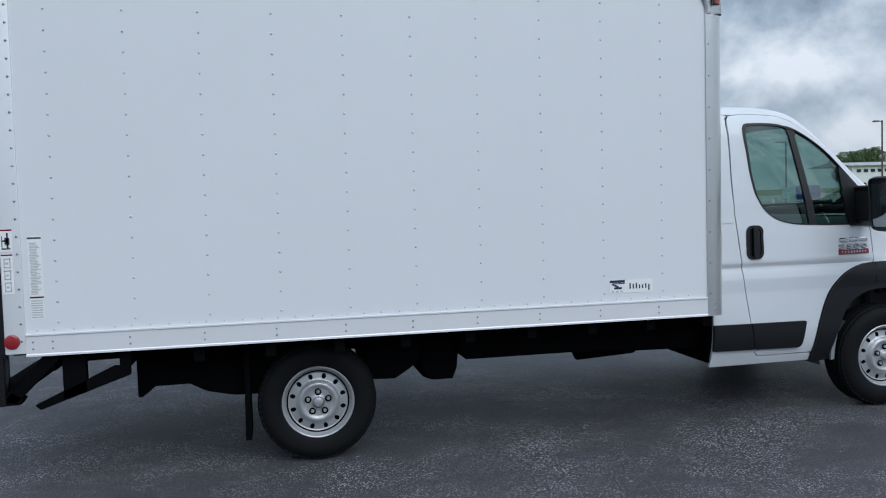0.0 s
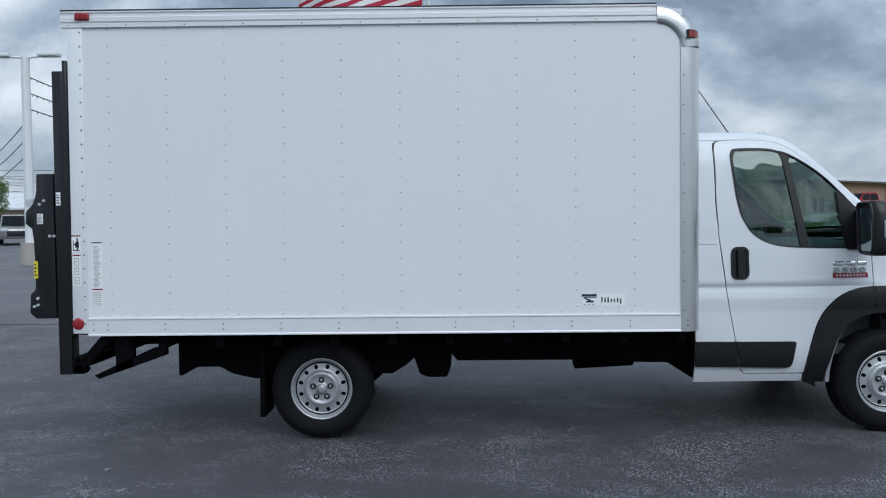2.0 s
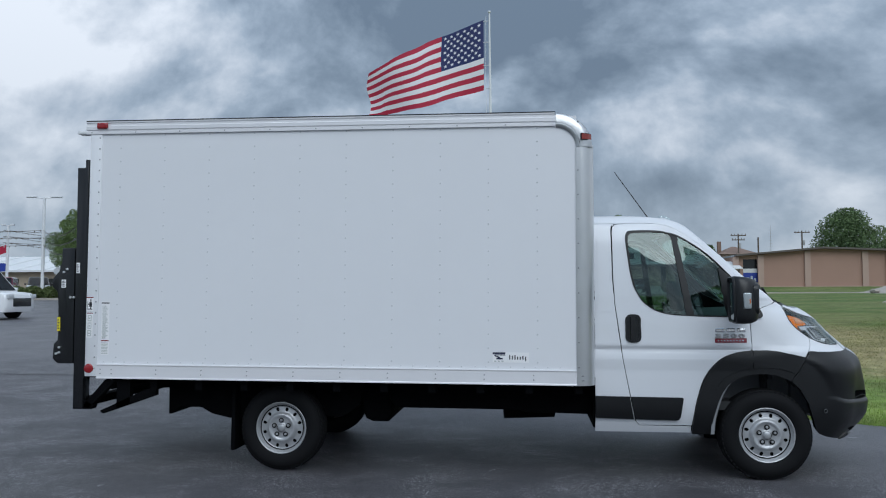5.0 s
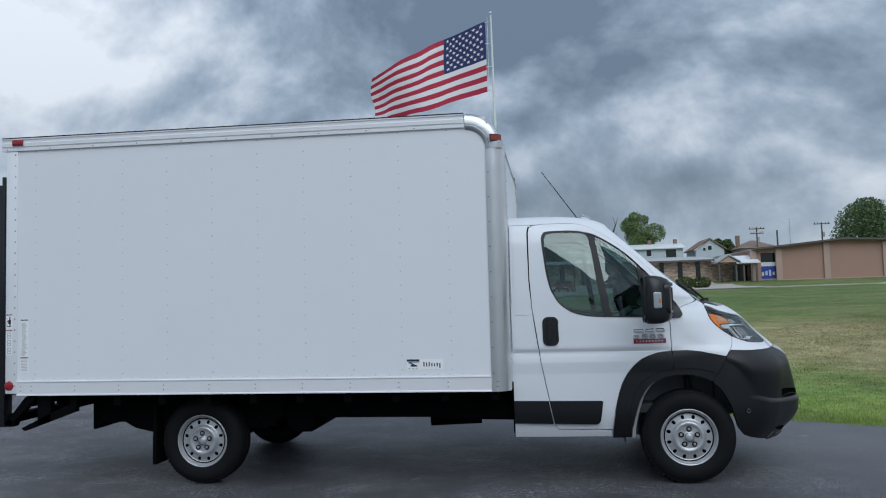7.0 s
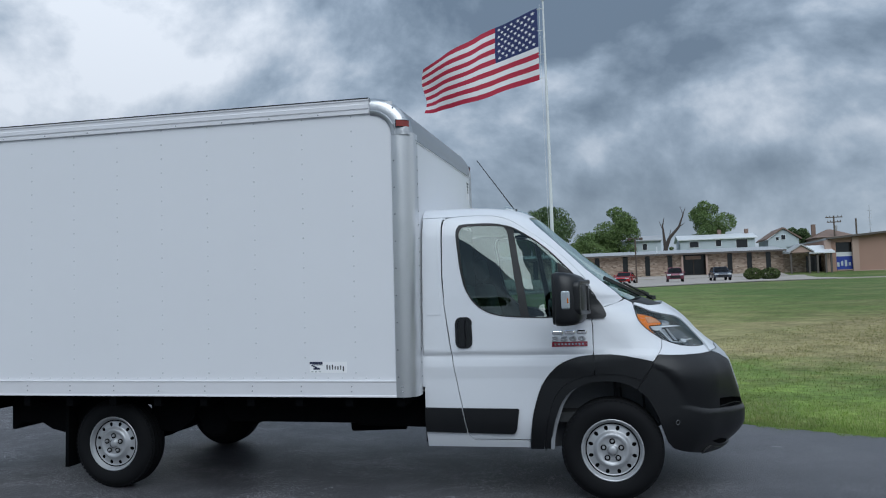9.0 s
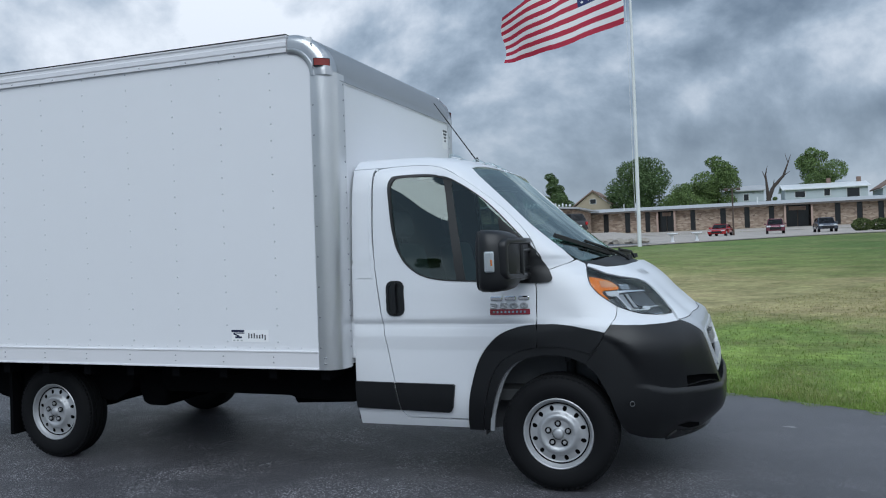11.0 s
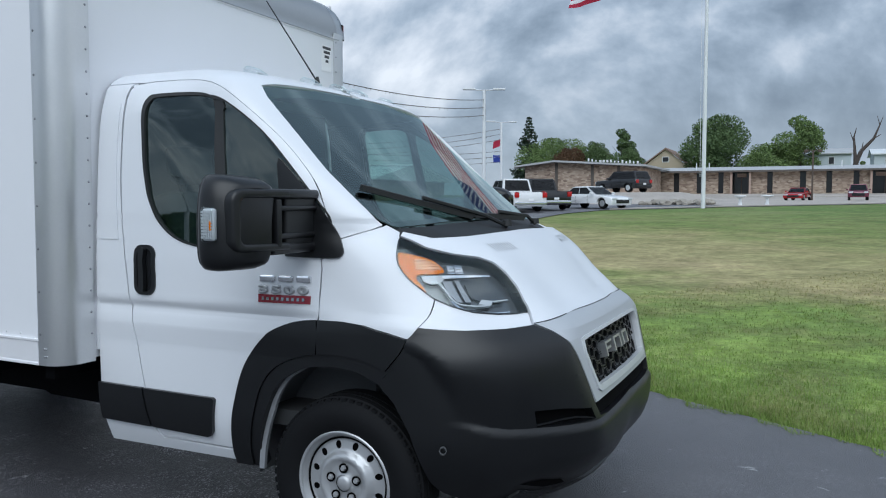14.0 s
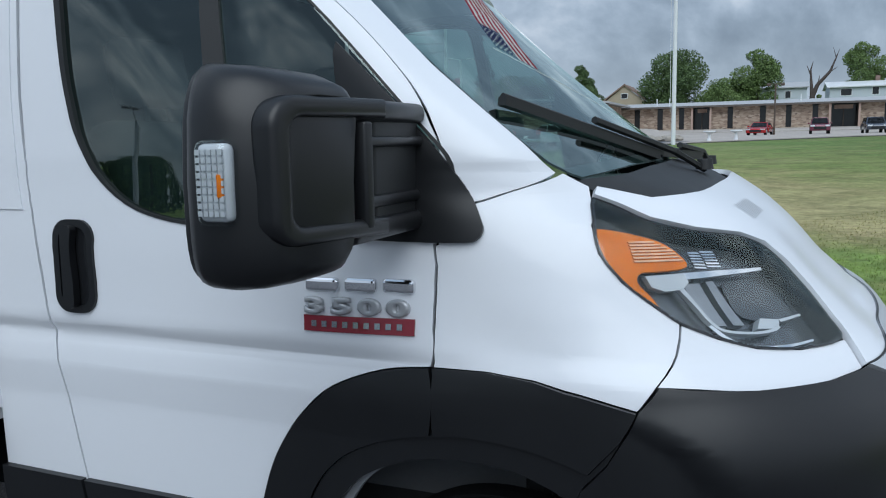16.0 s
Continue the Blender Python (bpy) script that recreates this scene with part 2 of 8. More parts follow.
# ---- mesh tools ----
def mesh_of(name, bm, material, smooth=30):
    me = bpy.data.meshes.new(name)
    bmesh.ops.recalc_face_normals(bm, faces=bm.faces)
    bm.to_mesh(me)
    bm.free()
    for m in material if isinstance(material, (list, tuple)) else (material,):
        me.materials.append(m)
    if smooth:
        me.polygons.foreach_set("use_smooth", [True] * len(me.polygons))
        if smooth > 0:
            me.set_sharp_from_angle(angle=radians(smooth))
    return me


def part(name, bm, material, parent=None, label="", smooth=30):
    """Link a bmesh as one object, under a thing or a part if given."""
    ob = new(name, mesh_of(name, bm, material, smooth))
    if parent:
        ob.parent = parent
        ob.matrix_parent_inverse = (Matrix.Translation(parent.location) if parent.parent is None else Matrix.Translation(parent.location)).inverted() if parent.location.length else Matrix()
    if label:
        ob["label"] = label
    return ob


def thing(name, label, category, at=(0, 0, 0), group="", kind=""):
    ob = new(name)
    ob.location = at
    ob.empty_display_size = 0.1
    return tagged(ob, label, category, group, kind)


def B():
    return bmesh.new()


def box(bm, x0, x1, y0, y1, z0, z1, bevel=0.0, seg=2, m=None):
    r = bmesh.ops.create_cube(bm, size=1.0, matrix=(m or Matrix()) @ Matrix.Translation(((x0 + x1) / 2, (y0 + y1) / 2, (z0 + z1) / 2)) @ Matrix.Diagonal((x1 - x0, y1 - y0, z1 - z0, 1)))
    if bevel:
        es = list({e for v in r["verts"] for e in v.link_edges})
        bmesh.ops.bevel(bm, geom=es, offset=bevel, segments=seg, affect="EDGES", profile=0.5)
    return bm


def rod(bm, a, b, r0, r1=None, seg=10, caps=True):
    a, b = Vector(a), Vector(b)
    d = b - a
    m = Matrix.Translation((a + b) / 2) @ d.to_track_quat("Z", "Y").to_matrix().to_4x4()
    bmesh.ops.create_cone(bm, cap_ends=caps, segments=seg, radius1=r0, radius2=r0 if r1 is None else r1, depth=d.length, matrix=m)
    return bm


def lathe(bm, profile, centre, axis="y", seg=40, ang0=0.0, ang1=360.0):
    """Turn (radius, along) pairs about an axis through centre."""
    rows = []
    full = abs(ang1 - ang0) >= 359.9
    n = seg if full else seg + 1
    for i in range(n):
        a = radians(ang0 + (ang1 - ang0) * i / seg)
        row = []
        for r, h in profile:
            c, s = r * math.cos(a), r * math.sin(a)
            p = (c, h, s) if axis == "y" else (h, c, s) if axis == "x" else (c, s, h)
            row.append(bm.verts.new((centre[0] + p[0], centre[1] + p[1], centre[2] + p[2])))
        rows.append(row)
    for i in range(seg):
        a, b = rows[i], rows[(i + 1) % n]
        for j in range(len(profile) - 1):
            vs = [a[j], a[j + 1], b[j + 1], b[j]]
            bm.faces.new(vs)
    bmesh.ops.remove_doubles(bm, verts=bm.verts, dist=1e-6)
    return bm


def prism(bm, pts, axis, lo, hi, bevel=0.0, seg=2):
    """Extrude a flat outline along an axis: pts are the two other coordinates in x, y, z order."""
    def at(p, h):
        return {"x": (h, p[0], p[1]), "y": (p[0], h, p[1]), "z": (p[0], p[1], h)}[axis]
    a = [bm.verts.new(at(p, lo)) for p in pts]
    b = [bm.verts.new(at(p, hi)) for p in pts]
    f = [bm.faces.new(a), bm.faces.new(b[::-1])]
    n = len(pts)
    f += [bm.faces.new((a[i], b[i], b[(i + 1) % n], a[(i + 1) % n])) for i in range(n)]
    bmesh.ops.recalc_face_normals(bm, faces=f)
    if bevel:
        es = [e for e in {e for q in f[:2] for e in q.edges}]
        bmesh.ops.bevel(bm, geom=es, offset=bevel, segments=seg, affect="EDGES", profile=0.5)
    return bm


def tube(bm, pts, r, seg=8):
    for a, b in zip(pts, pts[1:]):
        rod(bm, a, b, r, seg=seg)
    for p in pts[1:-1]:
        bmesh.ops.create_uvsphere(bm, u_segments=seg, v_segments=5, radius=r, matrix=Matrix.Translation(p))
    return bm


def patch(bm, surface, poly, du=0.05, dv=0.5, off=0.0, depth=0.0, holes=()):
    """A sheet on a curved surface inside an outline in its two parameters, lifted by off, with a turned-in rim of the given depth."""
    flat_bm = bmesh.new()
    for ring in (poly, *holes):
        pts = []
        for p in ring:
            if not pts or math.dist(pts[-1], p) > 1e-5:
                pts.append(tuple(p))
        if math.dist(pts[0], pts[-1]) < 1e-5:
            pts.pop()
        vs = [flat_bm.verts.new((p[0], p[1], 0)) for p in pts]
        for a, b in zip(vs, vs[1:] + vs[:1]):
            flat_bm.edges.new((a, b))
    bmesh.ops.triangle_fill(flat_bm, use_beauty=True, use_dissolve=False, edges=flat_bm.edges[:], normal=(0, 0, 1))
    us, vs = [v.co.x for v in flat_bm.verts], [v.co.y for v in flat_bm.verts]
    for lo, hi, step, no in ((min(us), max(us), du, (1, 0, 0)), (min(vs), max(vs), dv, (0, 1, 0))):
        for k in range(math.floor(lo / step) + 1, math.ceil(hi / step)):
            bmesh.ops.bisect_plane(flat_bm, geom=flat_bm.verts[:] + flat_bm.edges[:] + flat_bm.faces[:], dist=1e-6, plane_co=(k * step * no[0], k * step * no[1], 0), plane_no=no)
    for f in flat_bm.faces:
        f.normal_update()
        if f.normal.z < 0:
            f.normal_flip()
    verts, nor = {}, {}
    for v in flat_bm.verts:
        u, w, e = v.co.x, v.co.y, 1e-3
        p = Vector(surface(u, w))
        a = Vector(surface(u + e, w)) - Vector(surface(u - e, w))
        b = Vector(surface(u, w + e)) - Vector(surface(u, w - e))
        n = a.cross(b).normalized()
        verts[v] = bm.verts.new(p + n * off)
        nor[verts[v]] = n
    for f in flat_bm.faces:
        if f.calc_area() > 1e-9:
            bm.faces.new([verts[v] for v in f.verts])
    if depth:
        inner = {}
        for e in flat_bm.edges:
            if len(e.link_faces) != 1:
                continue
            lp = e.link_loops[0]
            a, b = verts[lp.vert], verts[lp.link_loop_next.vert]
            for v in (a, b):
                if v not in inner:
                    inner[v] = bm.verts.new(v.co - nor[v] * depth)
            bm.faces.new((b, a, inner[a], inner[b]))
    flat_bm.free()
    return bm


def smooth_ring(pts, n=4, closed=True):
    """Round off an outline with a Catmull-Rom curve."""
    out, m = [], len(pts)
    for i in range(m if closed else m - 1):
        p = [pts[(i + k) % m] if closed else pts[min(max(i + k, 0), m - 1)] for k in (-1, 0, 1, 2)]
        for s in range(n):
            f = s / n
            out.append(tuple(0.5 * (2 * p[1][c] + (p[2][c] - p[0][c]) * f + (2 * p[0][c] - 5 * p[1][c] + 4 * p[2][c] - p[3][c]) * f * f + (3 * p[1][c] - p[0][c] - 3 * p[2][c] + p[3][c]) * f ** 3) for c in range(2)))
    if not closed:
        out.append(tuple(pts[-1]))
    return out

# ---- ground ----
def gz(x, y):
    """Height of the ground: level round the truck, rising gently beyond it."""
    def ramp(a, b, za, zb):
        f = min(max((y - a) / (b - a), 0), 1)
        return (zb - za) * f
    return ramp(3, 60, 0, 1.42) + ramp(60, 88, 0, 0.23) + ramp(88, 97, 0, 0.70)


def lawn_bands(nt, vec):
    """Colour of the lawn: lush along the asphalt, dry and straw-coloured further in, deep green towards the far walk."""
    def node(kind, **kw):
        n = nt.nodes.new(kind)
        for k, v in kw.items():
            n.inputs[k].default_value = v
        return n

    dot = node("ShaderNodeVectorMath")
    dot.operation = "DOT_PRODUCT"
    dot.inputs[1].default_value = (0.508, 0.861, 0.0)
    nt.links.new(vec, dot.inputs[0])
    wander = node("ShaderNodeTexNoise", Scale=0.20, Detail=7.0, Roughness=0.66)
    nt.links.new(vec, wander.inputs["Vector"])
    a, b = node("ShaderNodeMath"), node("ShaderNodeMath")
    a.operation = b.operation = "MULTIPLY_ADD"
    a.inputs[1].default_value, a.inputs[2].default_value = 1 / 32, -5.56 / 32 - 0.452
    nt.links.new(dot.outputs["Value"], a.inputs[0])
    b.inputs[1].default_value = 0.66
    nt.links.new(wander.outputs["Fac"], b.inputs[0])
    nt.links.new(a.outputs[0], b.inputs[2])
    tuft, mixed = node("ShaderNodeTexNoise", Scale=0.85, Detail=6.0, Roughness=0.7), node("ShaderNodeMath")
    nt.links.new(vec, tuft.inputs["Vector"])
    mixed.operation = "MULTIPLY_ADD"
    mixed.inputs[1].default_value = 0.20
    nt.links.new(tuft.outputs["Fac"], mixed.inputs[0])
    nt.links.new(b.outputs[0], mixed.inputs[2])
    r = node("ShaderNodeValToRGB")
    stops = [(0.0, (0.245, 0.345, 0.088)), (0.04, (0.180, 0.260, 0.074)), (0.085, (0.235, 0.265, 0.095)), (0.19, (0.400, 0.330, 0.180)), (0.40, (0.345, 0.300, 0.150)), (0.56, (0.175, 0.215, 0.072)), (1.0, (0.120, 0.185, 0.060))]
    while len(r.color_ramp.elements) < len(stops):
        r.color_ramp.elements.new(0.5)
    for e, (q, c) in zip(r.color_ramp.elements, stops):
        e.position, e.color = q, (*c, 1)
    nt.links.new(mixed.outputs[0], r.inputs[0])
    # mown and thin patches a step wide, and a duller stretch along the street side
    sep, mr, mid, mul = node("ShaderNodeSeparateXYZ"), node("ShaderNodeMapRange"), node("ShaderNodeTexNoise", Scale=1.1, Detail=6.0, Roughness=0.68), node("ShaderNodeMath")
    nt.links.new(vec, sep.inputs[0])
    nt.links.new(vec, mid.inputs["Vector"])
    nt.links.new(sep.outputs[0], mr.inputs[0])
    for k, q in zip(range(1, 5), (6.5, 13.0, 1.0, 0.74)):
        mr.inputs[k].default_value = q
    mm = node("ShaderNodeMapRange")
    nt.links.new(mid.outputs["Fac"], mm.inputs[0])
    for k, q in zip(range(1, 5), (0.32, 0.68, 0.62, 1.42)):
        mm.inputs[k].default_value = q
    mul.operation = "MULTIPLY"
    nt.links.new(mr.outputs[0], mul.inputs[0])
    nt.links.new(mm.outputs[0], mul.inputs[1])
    hsv = node("ShaderNodeHueSaturation")
    nt.links.new(mul.outputs[0], hsv.inputs["Value"])
    nt.links.new(r.outputs[0], hsv.inputs["Color"])
    return hsv.outputs[0]


def ground_material(name, kind):
    m = bpy.data.materials.new(name)
    m.use_nodes = True
    nt = m.node_tree
    p = nt.nodes["Principled BSDF"]
    co = nt.nodes.new("ShaderNodeTexCoord")

    def noise_at(scale, detail=5, rough=0.55, warp=0.0, stretch=None):
        n = nt.nodes.new("ShaderNodeTexNoise")
        n.inputs["Scale"].default_value, n.inputs["Detail"].default_value = scale, detail
        n.inputs["Roughness"].default_value, n.inputs["Distortion"].default_value = rough, warp
        v = co.outputs["Object"]
        if stretch:
            mp = nt.nodes.new("ShaderNodeMapping")
            mp.inputs["Scale"].default_value = stretch
            nt.links.new(v, mp.inputs[0])
            v = mp.outputs[0]
        nt.links.new(v, n.inputs["Vector"])
        return n.outputs["Fac"]

    def ramp(f, stops):
        n = nt.nodes.new("ShaderNodeValToRGB")
        while len(n.color_ramp.elements) < len(stops):
            n.color_ramp.elements.new(0.5)
        for e, (q, c) in zip(n.color_ramp.elements, stops):
            e.position, e.color = q, (*c, 1) if isinstance(c, tuple) else (c, c, c, 1)
        nt.links.new(f, n.inputs[0])
        return n.outputs[0]

    def mix(f, a, b, mode="MIX"):
        n = nt.nodes.new("ShaderNodeMix")
        n.data_type, n.blend_type = "RGBA", mode
        for i, q in ((0, f), (6, a), (7, b)):
            if isinstance(q, float):
                n.inputs[i].default_value = q
            elif isinstance(q, tuple):
                n.inputs[i].default_value = (*q, 1)
            else:
                nt.links.new(q, n.inputs[i])
        return n.outputs[2]

    if kind == "asphalt":
        base = ramp(noise_at(0.35, 6, 0.6), [(0.3, (0.040, 0.0392, 0.0452)), (0.7, (0.065, 0.0635, 0.0728))])
        grain = ramp(noise_at(190, 2, 0.6), [(0.36, 0.40), (0.64, 1.7)])
        c = mix(1.0, base, grain, "MULTIPLY")
        # bare stones showing through the worn binder, each a few millimetres wide
        vor = nt.nodes.new("ShaderNodeTexVoronoi")
        vor.inputs["Scale"].default_value = 85
        nt.links.new(co.outputs["Object"], vor.inputs["Vector"])
        stone = ramp(vor.outputs["Distance"], [(0.36, 1.0), (0.48, 0.0)])
        pick = ramp(vor.outputs["Color"], [(0.44, 0.0), (0.54, 1.0)])
        stone = mix(1.0, stone, pick, "MULTIPLY")
        area = ramp(noise_at(1.3, 8, 0.70, 0.25, (0.85, 1.1, 1)), [(0.44, 0.05), (0.64, 1.0)])
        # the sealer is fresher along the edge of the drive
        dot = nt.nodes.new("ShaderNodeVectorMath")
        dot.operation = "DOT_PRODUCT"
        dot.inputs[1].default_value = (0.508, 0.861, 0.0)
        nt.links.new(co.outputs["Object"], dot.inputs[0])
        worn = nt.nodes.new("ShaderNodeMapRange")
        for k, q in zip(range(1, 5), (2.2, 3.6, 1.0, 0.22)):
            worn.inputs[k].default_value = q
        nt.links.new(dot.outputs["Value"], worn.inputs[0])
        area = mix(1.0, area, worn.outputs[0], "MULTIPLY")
        # sky sheen towards the drive's edge, put into the base colour as a paler tone
        edge_sheen = nt.nodes.new("ShaderNodeMapRange")
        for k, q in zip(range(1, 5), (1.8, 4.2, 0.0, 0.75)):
            edge_sheen.inputs[k].default_value = q
        nt.links.new(dot.outputs["Value"], edge_sheen.inputs[0])
        c = mix(edge_sheen.outputs[0], c, (0.145, 0.143, 0.155))
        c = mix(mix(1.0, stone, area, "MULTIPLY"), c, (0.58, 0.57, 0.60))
        # pale scuffs and worn sealer, lying along the drive
        streak = ramp(noise_at(2.1, 9, 0.72, 0.4, (0.85, 1.3, 1)), [(0.54, 0.0), (0.66, 0.6)])
        speck = ramp(noise_at(75, 5, 0.8), [(0.47, 0.0), (0.56, 1.0)])
        c = mix(mix(1.0, streak, speck, "MULTIPLY"), c, (0.17, 0.17, 0.176))
        dash = ramp(noise_at(7.0, 8, 0.74, 0.9, (1.0, 1.25, 1)), [(0.64, 0.0), (0.66, 1.0)])
        c = mix(mix(0.45, dash, speck, "MULTIPLY"), c, (0.46, 0.46, 0.47))
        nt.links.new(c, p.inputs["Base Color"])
        nt.links.new(ramp(noise_at(0.8, 4), [(0.3, 0.40), (0.7, 0.54)]), p.inputs["Roughness"])
        p.inputs["Specular IOR Level"].default_value = 0.5
        bs, bd = noise_at(110, 4, 0.6), 0.8
    elif kind == "grass":
        patchy = noise_at(0.17, 9, 0.70, 0.4, (0.8, 1.15, 1))
        c = ramp(patchy, [(0.36, (0.095, 0.165, 0.044)), (0.47, (0.150, 0.195, 0.060)), (0.54, (0.27, 0.245, 0.112)), (0.62, (0.37, 0.315, 0.175))])
        c = mix(0.72, c, lawn_bands(nt, co.outputs["Object"]))
        fine = ramp(noise_at(6, 7, 0.75), [(0.32, 0.68), (0.68, 1.38)])
        c = mix(1.0, c, fine, "MULTIPLY")
        blade = ramp(noise_at(90, 3, 0.7, 0, (1, 0.25, 1)), [(0.3, 0.72), (0.7, 1.3)])
        c = mix(1.0, c, blade, "MULTIPLY")
        nt.links.new(c, p.inputs["Base Color"])
        p.inputs["Roughness"].default_value = 0.9
        p.inputs["Specular IOR Level"].default_value = 0.15
        bs, bd = noise_at(60, 5, 0.7), 0.9
    else:
        c = ramp(noise_at(0.4, 6), [(0.3, (0.34, 0.305, 0.275)), (0.7, (0.46, 0.415, 0.375))])
        nt.links.new(mix(1.0, c, ramp(noise_at(40, 3), [(0.3, 0.8), (0.7, 1.15)]), "MULTIPLY"), p.inputs["Base Color"])
        p.inputs["Roughness"].default_value = 0.85
        bs, bd = noise_at(60, 3), 0.2
    bn = nt.nodes.new("ShaderNodeBump")
    bn.inputs["Strength"].default_value, bn.inputs["Distance"].default_value = bd, 0.02
    nt.links.new(bs, bn.inputs["Height"])
    nt.links.new(bn.outputs[0], p.inputs["Normal"])
    return m


M_ASPHALT = ground_material("asphalt", "asphalt")
M_GRASS = ground_material("lawn", "grass")
M_CONC = ground_material("concrete", "concrete")


def sheet(name, poly, lift, material, step=4.0, label="", category="", depth=0.0):
    bm = B()
    patch(bm, lambda x, y: (x, y, gz(x, y) + lift), poly, step, step, depth=depth)
    return tagged(part(name, bm, material, smooth=0), label, category, kind="structure")


ys_far = [-3000, -600, -120, -40, 3, 60, 88, 97, 130, 600, 3000]
bm = B()
rows = [[bm.verts.new((x, y, gz(0, y) - 0.035)) for x in (-3000, -500, -80, 0, 80, 500, 3000)] for y in ys_far]
for a, b in zip(rows, rows[1:]):
    for i in range(6):
        bm.faces.new((a[i], a[i + 1], b[i + 1], b[i]))
tagged(part("ground", bm, M_GRASS, smooth=0), "patchy green and dry straw-coloured lawn", "ground", kind="structure")

EDGE = [(60, -29.0), (6.62, 2.55), (6.05, 2.86), (5.4, 3.22), (4.85, 3.52), (3.4, 4.4), (1.0, 6.2), (-2.0, 10), (-4.0, 18), (-5.6, 30), (-6.2, 38), (-5.4, 43.5), (1.0, 50.0), (10.0, 57.5), (21.0, 64), (23.5, 72), (24.5, 92), (-120, 92), (-120, -60), (60, -60)]
sheet("parking_lot", EDGE, 0.0, M_ASPHALT, 4.0, "dark grey asphalt with pale scuffs and fine cracks", "asphalt")


def tar_line(pts, w, seed):
    """A thin sealed crack that wanders along the asphalt."""
    rng = random.Random(seed)
    bm = B()
    rows = []
    for (ax, ay), (bx, by) in zip(pts, pts[1:]):
        n = max(2, int(math.hypot(bx - ax, by - ay) / 0.35))
        d = Vector((bx - ax, by - ay)).normalized()
        for k in range(n):
            f = k / n
            o = rng.uniform(-0.03, 0.03)
            ww = w * rng.uniform(0.5, 1.3)
            x, y = ax + (bx - ax) * f - d.y * o, ay + (by - ay) * f + d.x * o
            rows.append((bm.verts.new((x - d.y * ww, y + d.x * ww, gz(x, y) + 0.004)), bm.verts.new((x + d.y * ww, y - d.x * ww, gz(x, y) + 0.004))))
    for (a, b), (c, e) in zip(rows, rows[1:]):
        bm.faces.new((a, b, e, c))
    tagged(part("crack_seal", bm, M_TAR, smooth=0), "dark tar-sealed crack in the asphalt", "crack seal", kind="structure")


M_TAR = mat("tar", (0.012, 0.012, 0.013), 0.6, vary=0.2)
tar_line([(-40, 27.5), (-15.4, 19.4), (-6, 16.5)], 0.035, 1)
tar_line([(-24, 7.4), (-7.1, 6.7), (-1, 6.6)], 0.022, 2)
tar_line([(-30, 12.6), (-9, 11.4), (-3, 11.0)], 0.018, 3)


# grass at the edge of the asphalt, blade by blade
def blade_field(name, n, seed, near, far, size, label, material):
    rng = np.random.default_rng(seed)
    edge = np.array([(44.0, -19.6), (14.0, -2.0), (9.5, 0.65), (6.62, 2.55), (6.05, 2.86), (5.4, 3.22), (4.85, 3.52), (3.4, 4.4), (1.0, 6.2)])
    seg = np.linalg.norm(np.diff(edge, axis=0), axis=1)
    cum = np.r_[0, np.cumsum(seg)]
    s = rng.uniform(0, cum[-1], n)
    k = np.clip(np.searchsorted(cum, s) - 1, 0, len(seg) - 1)
    f = (s - cum[k]) / seg[k]
    p = edge[k] + (edge[k + 1] - edge[k]) * f[:, None]
    d = (edge[k + 1] - edge[k]) / seg[k][:, None]
    nrm = np.stack([-d[:, 1], d[:, 0]], 1)
    nrm[nrm[:, 1] < 0] *= -1
    q = near + (far - near) * rng.uniform(0, 1, n) ** 2.8
    wob = 0.05 * np.sin(s * 9) + 0.04 * np.sin(s * 23 + 1)
    p = p + nrm * (q + wob)[:, None]
    h = size * rng.uniform(0.45, 1.25, n) * (1 - 0.75 * np.clip(q / far, 0, 1))
    a = rng.uniform(0, 2 * np.pi, n)
    lean = rng.uniform(0.1, 0.75, n) * h
    w = 0.0028 * rng.uniform(0.7, 1.5, n) * (1 + q * 0.22)
    z = np.where(p[:, 1] > 3, 0.025 * (p[:, 1] - 3), 0.0) - 0.035 * (1 - 0.75 * np.clip(q / far, 0, 1))
    t = np.stack([np.cos(a), np.sin(a)], 1)
    o = np.stack([-t[:, 1], t[:, 0]], 1)
    P0, P1 = np.c_[p - o * w[:, None], z], np.c_[p + o * w[:, None], z]
    mid = p + t * (lean * 0.35)[:, None]
    P2, P3 = np.c_[mid + o * (w * 0.8)[:, None], z + h * 0.6], np.c_[mid - o * (w * 0.8)[:, None], z + h * 0.6]
    P4 = np.c_[p + t * lean[:, None], z + h]
    V = np.stack([P0, P1, P2, P3, P4], 1).reshape(-1, 3)
    i = np.arange(n) * 5
    loops_ = np.stack([i, i + 1, i + 2, i + 3, i + 3, i + 2, i + 4], 1).ravel()
    me = bpy.data.meshes.new(name)
    me.vertices.add(len(V))
    me.vertices.foreach_set("co", V.astype(np.float32).ravel())
    me.loops.add(7 * n)
    me.loops.foreach_set("vertex_index", loops_.astype(np.int32))
    me.polygons.add(2 * n)
    me.polygons.foreach_set("loop_start", np.stack([np.arange(n) * 7, np.arange(n) * 7 + 4], 1).ravel().astype(np.int32))
    me.update(calc_edges=True)
    me.materials.append(material)
    tagged(new(name, me), label, "grass", kind="stuff")


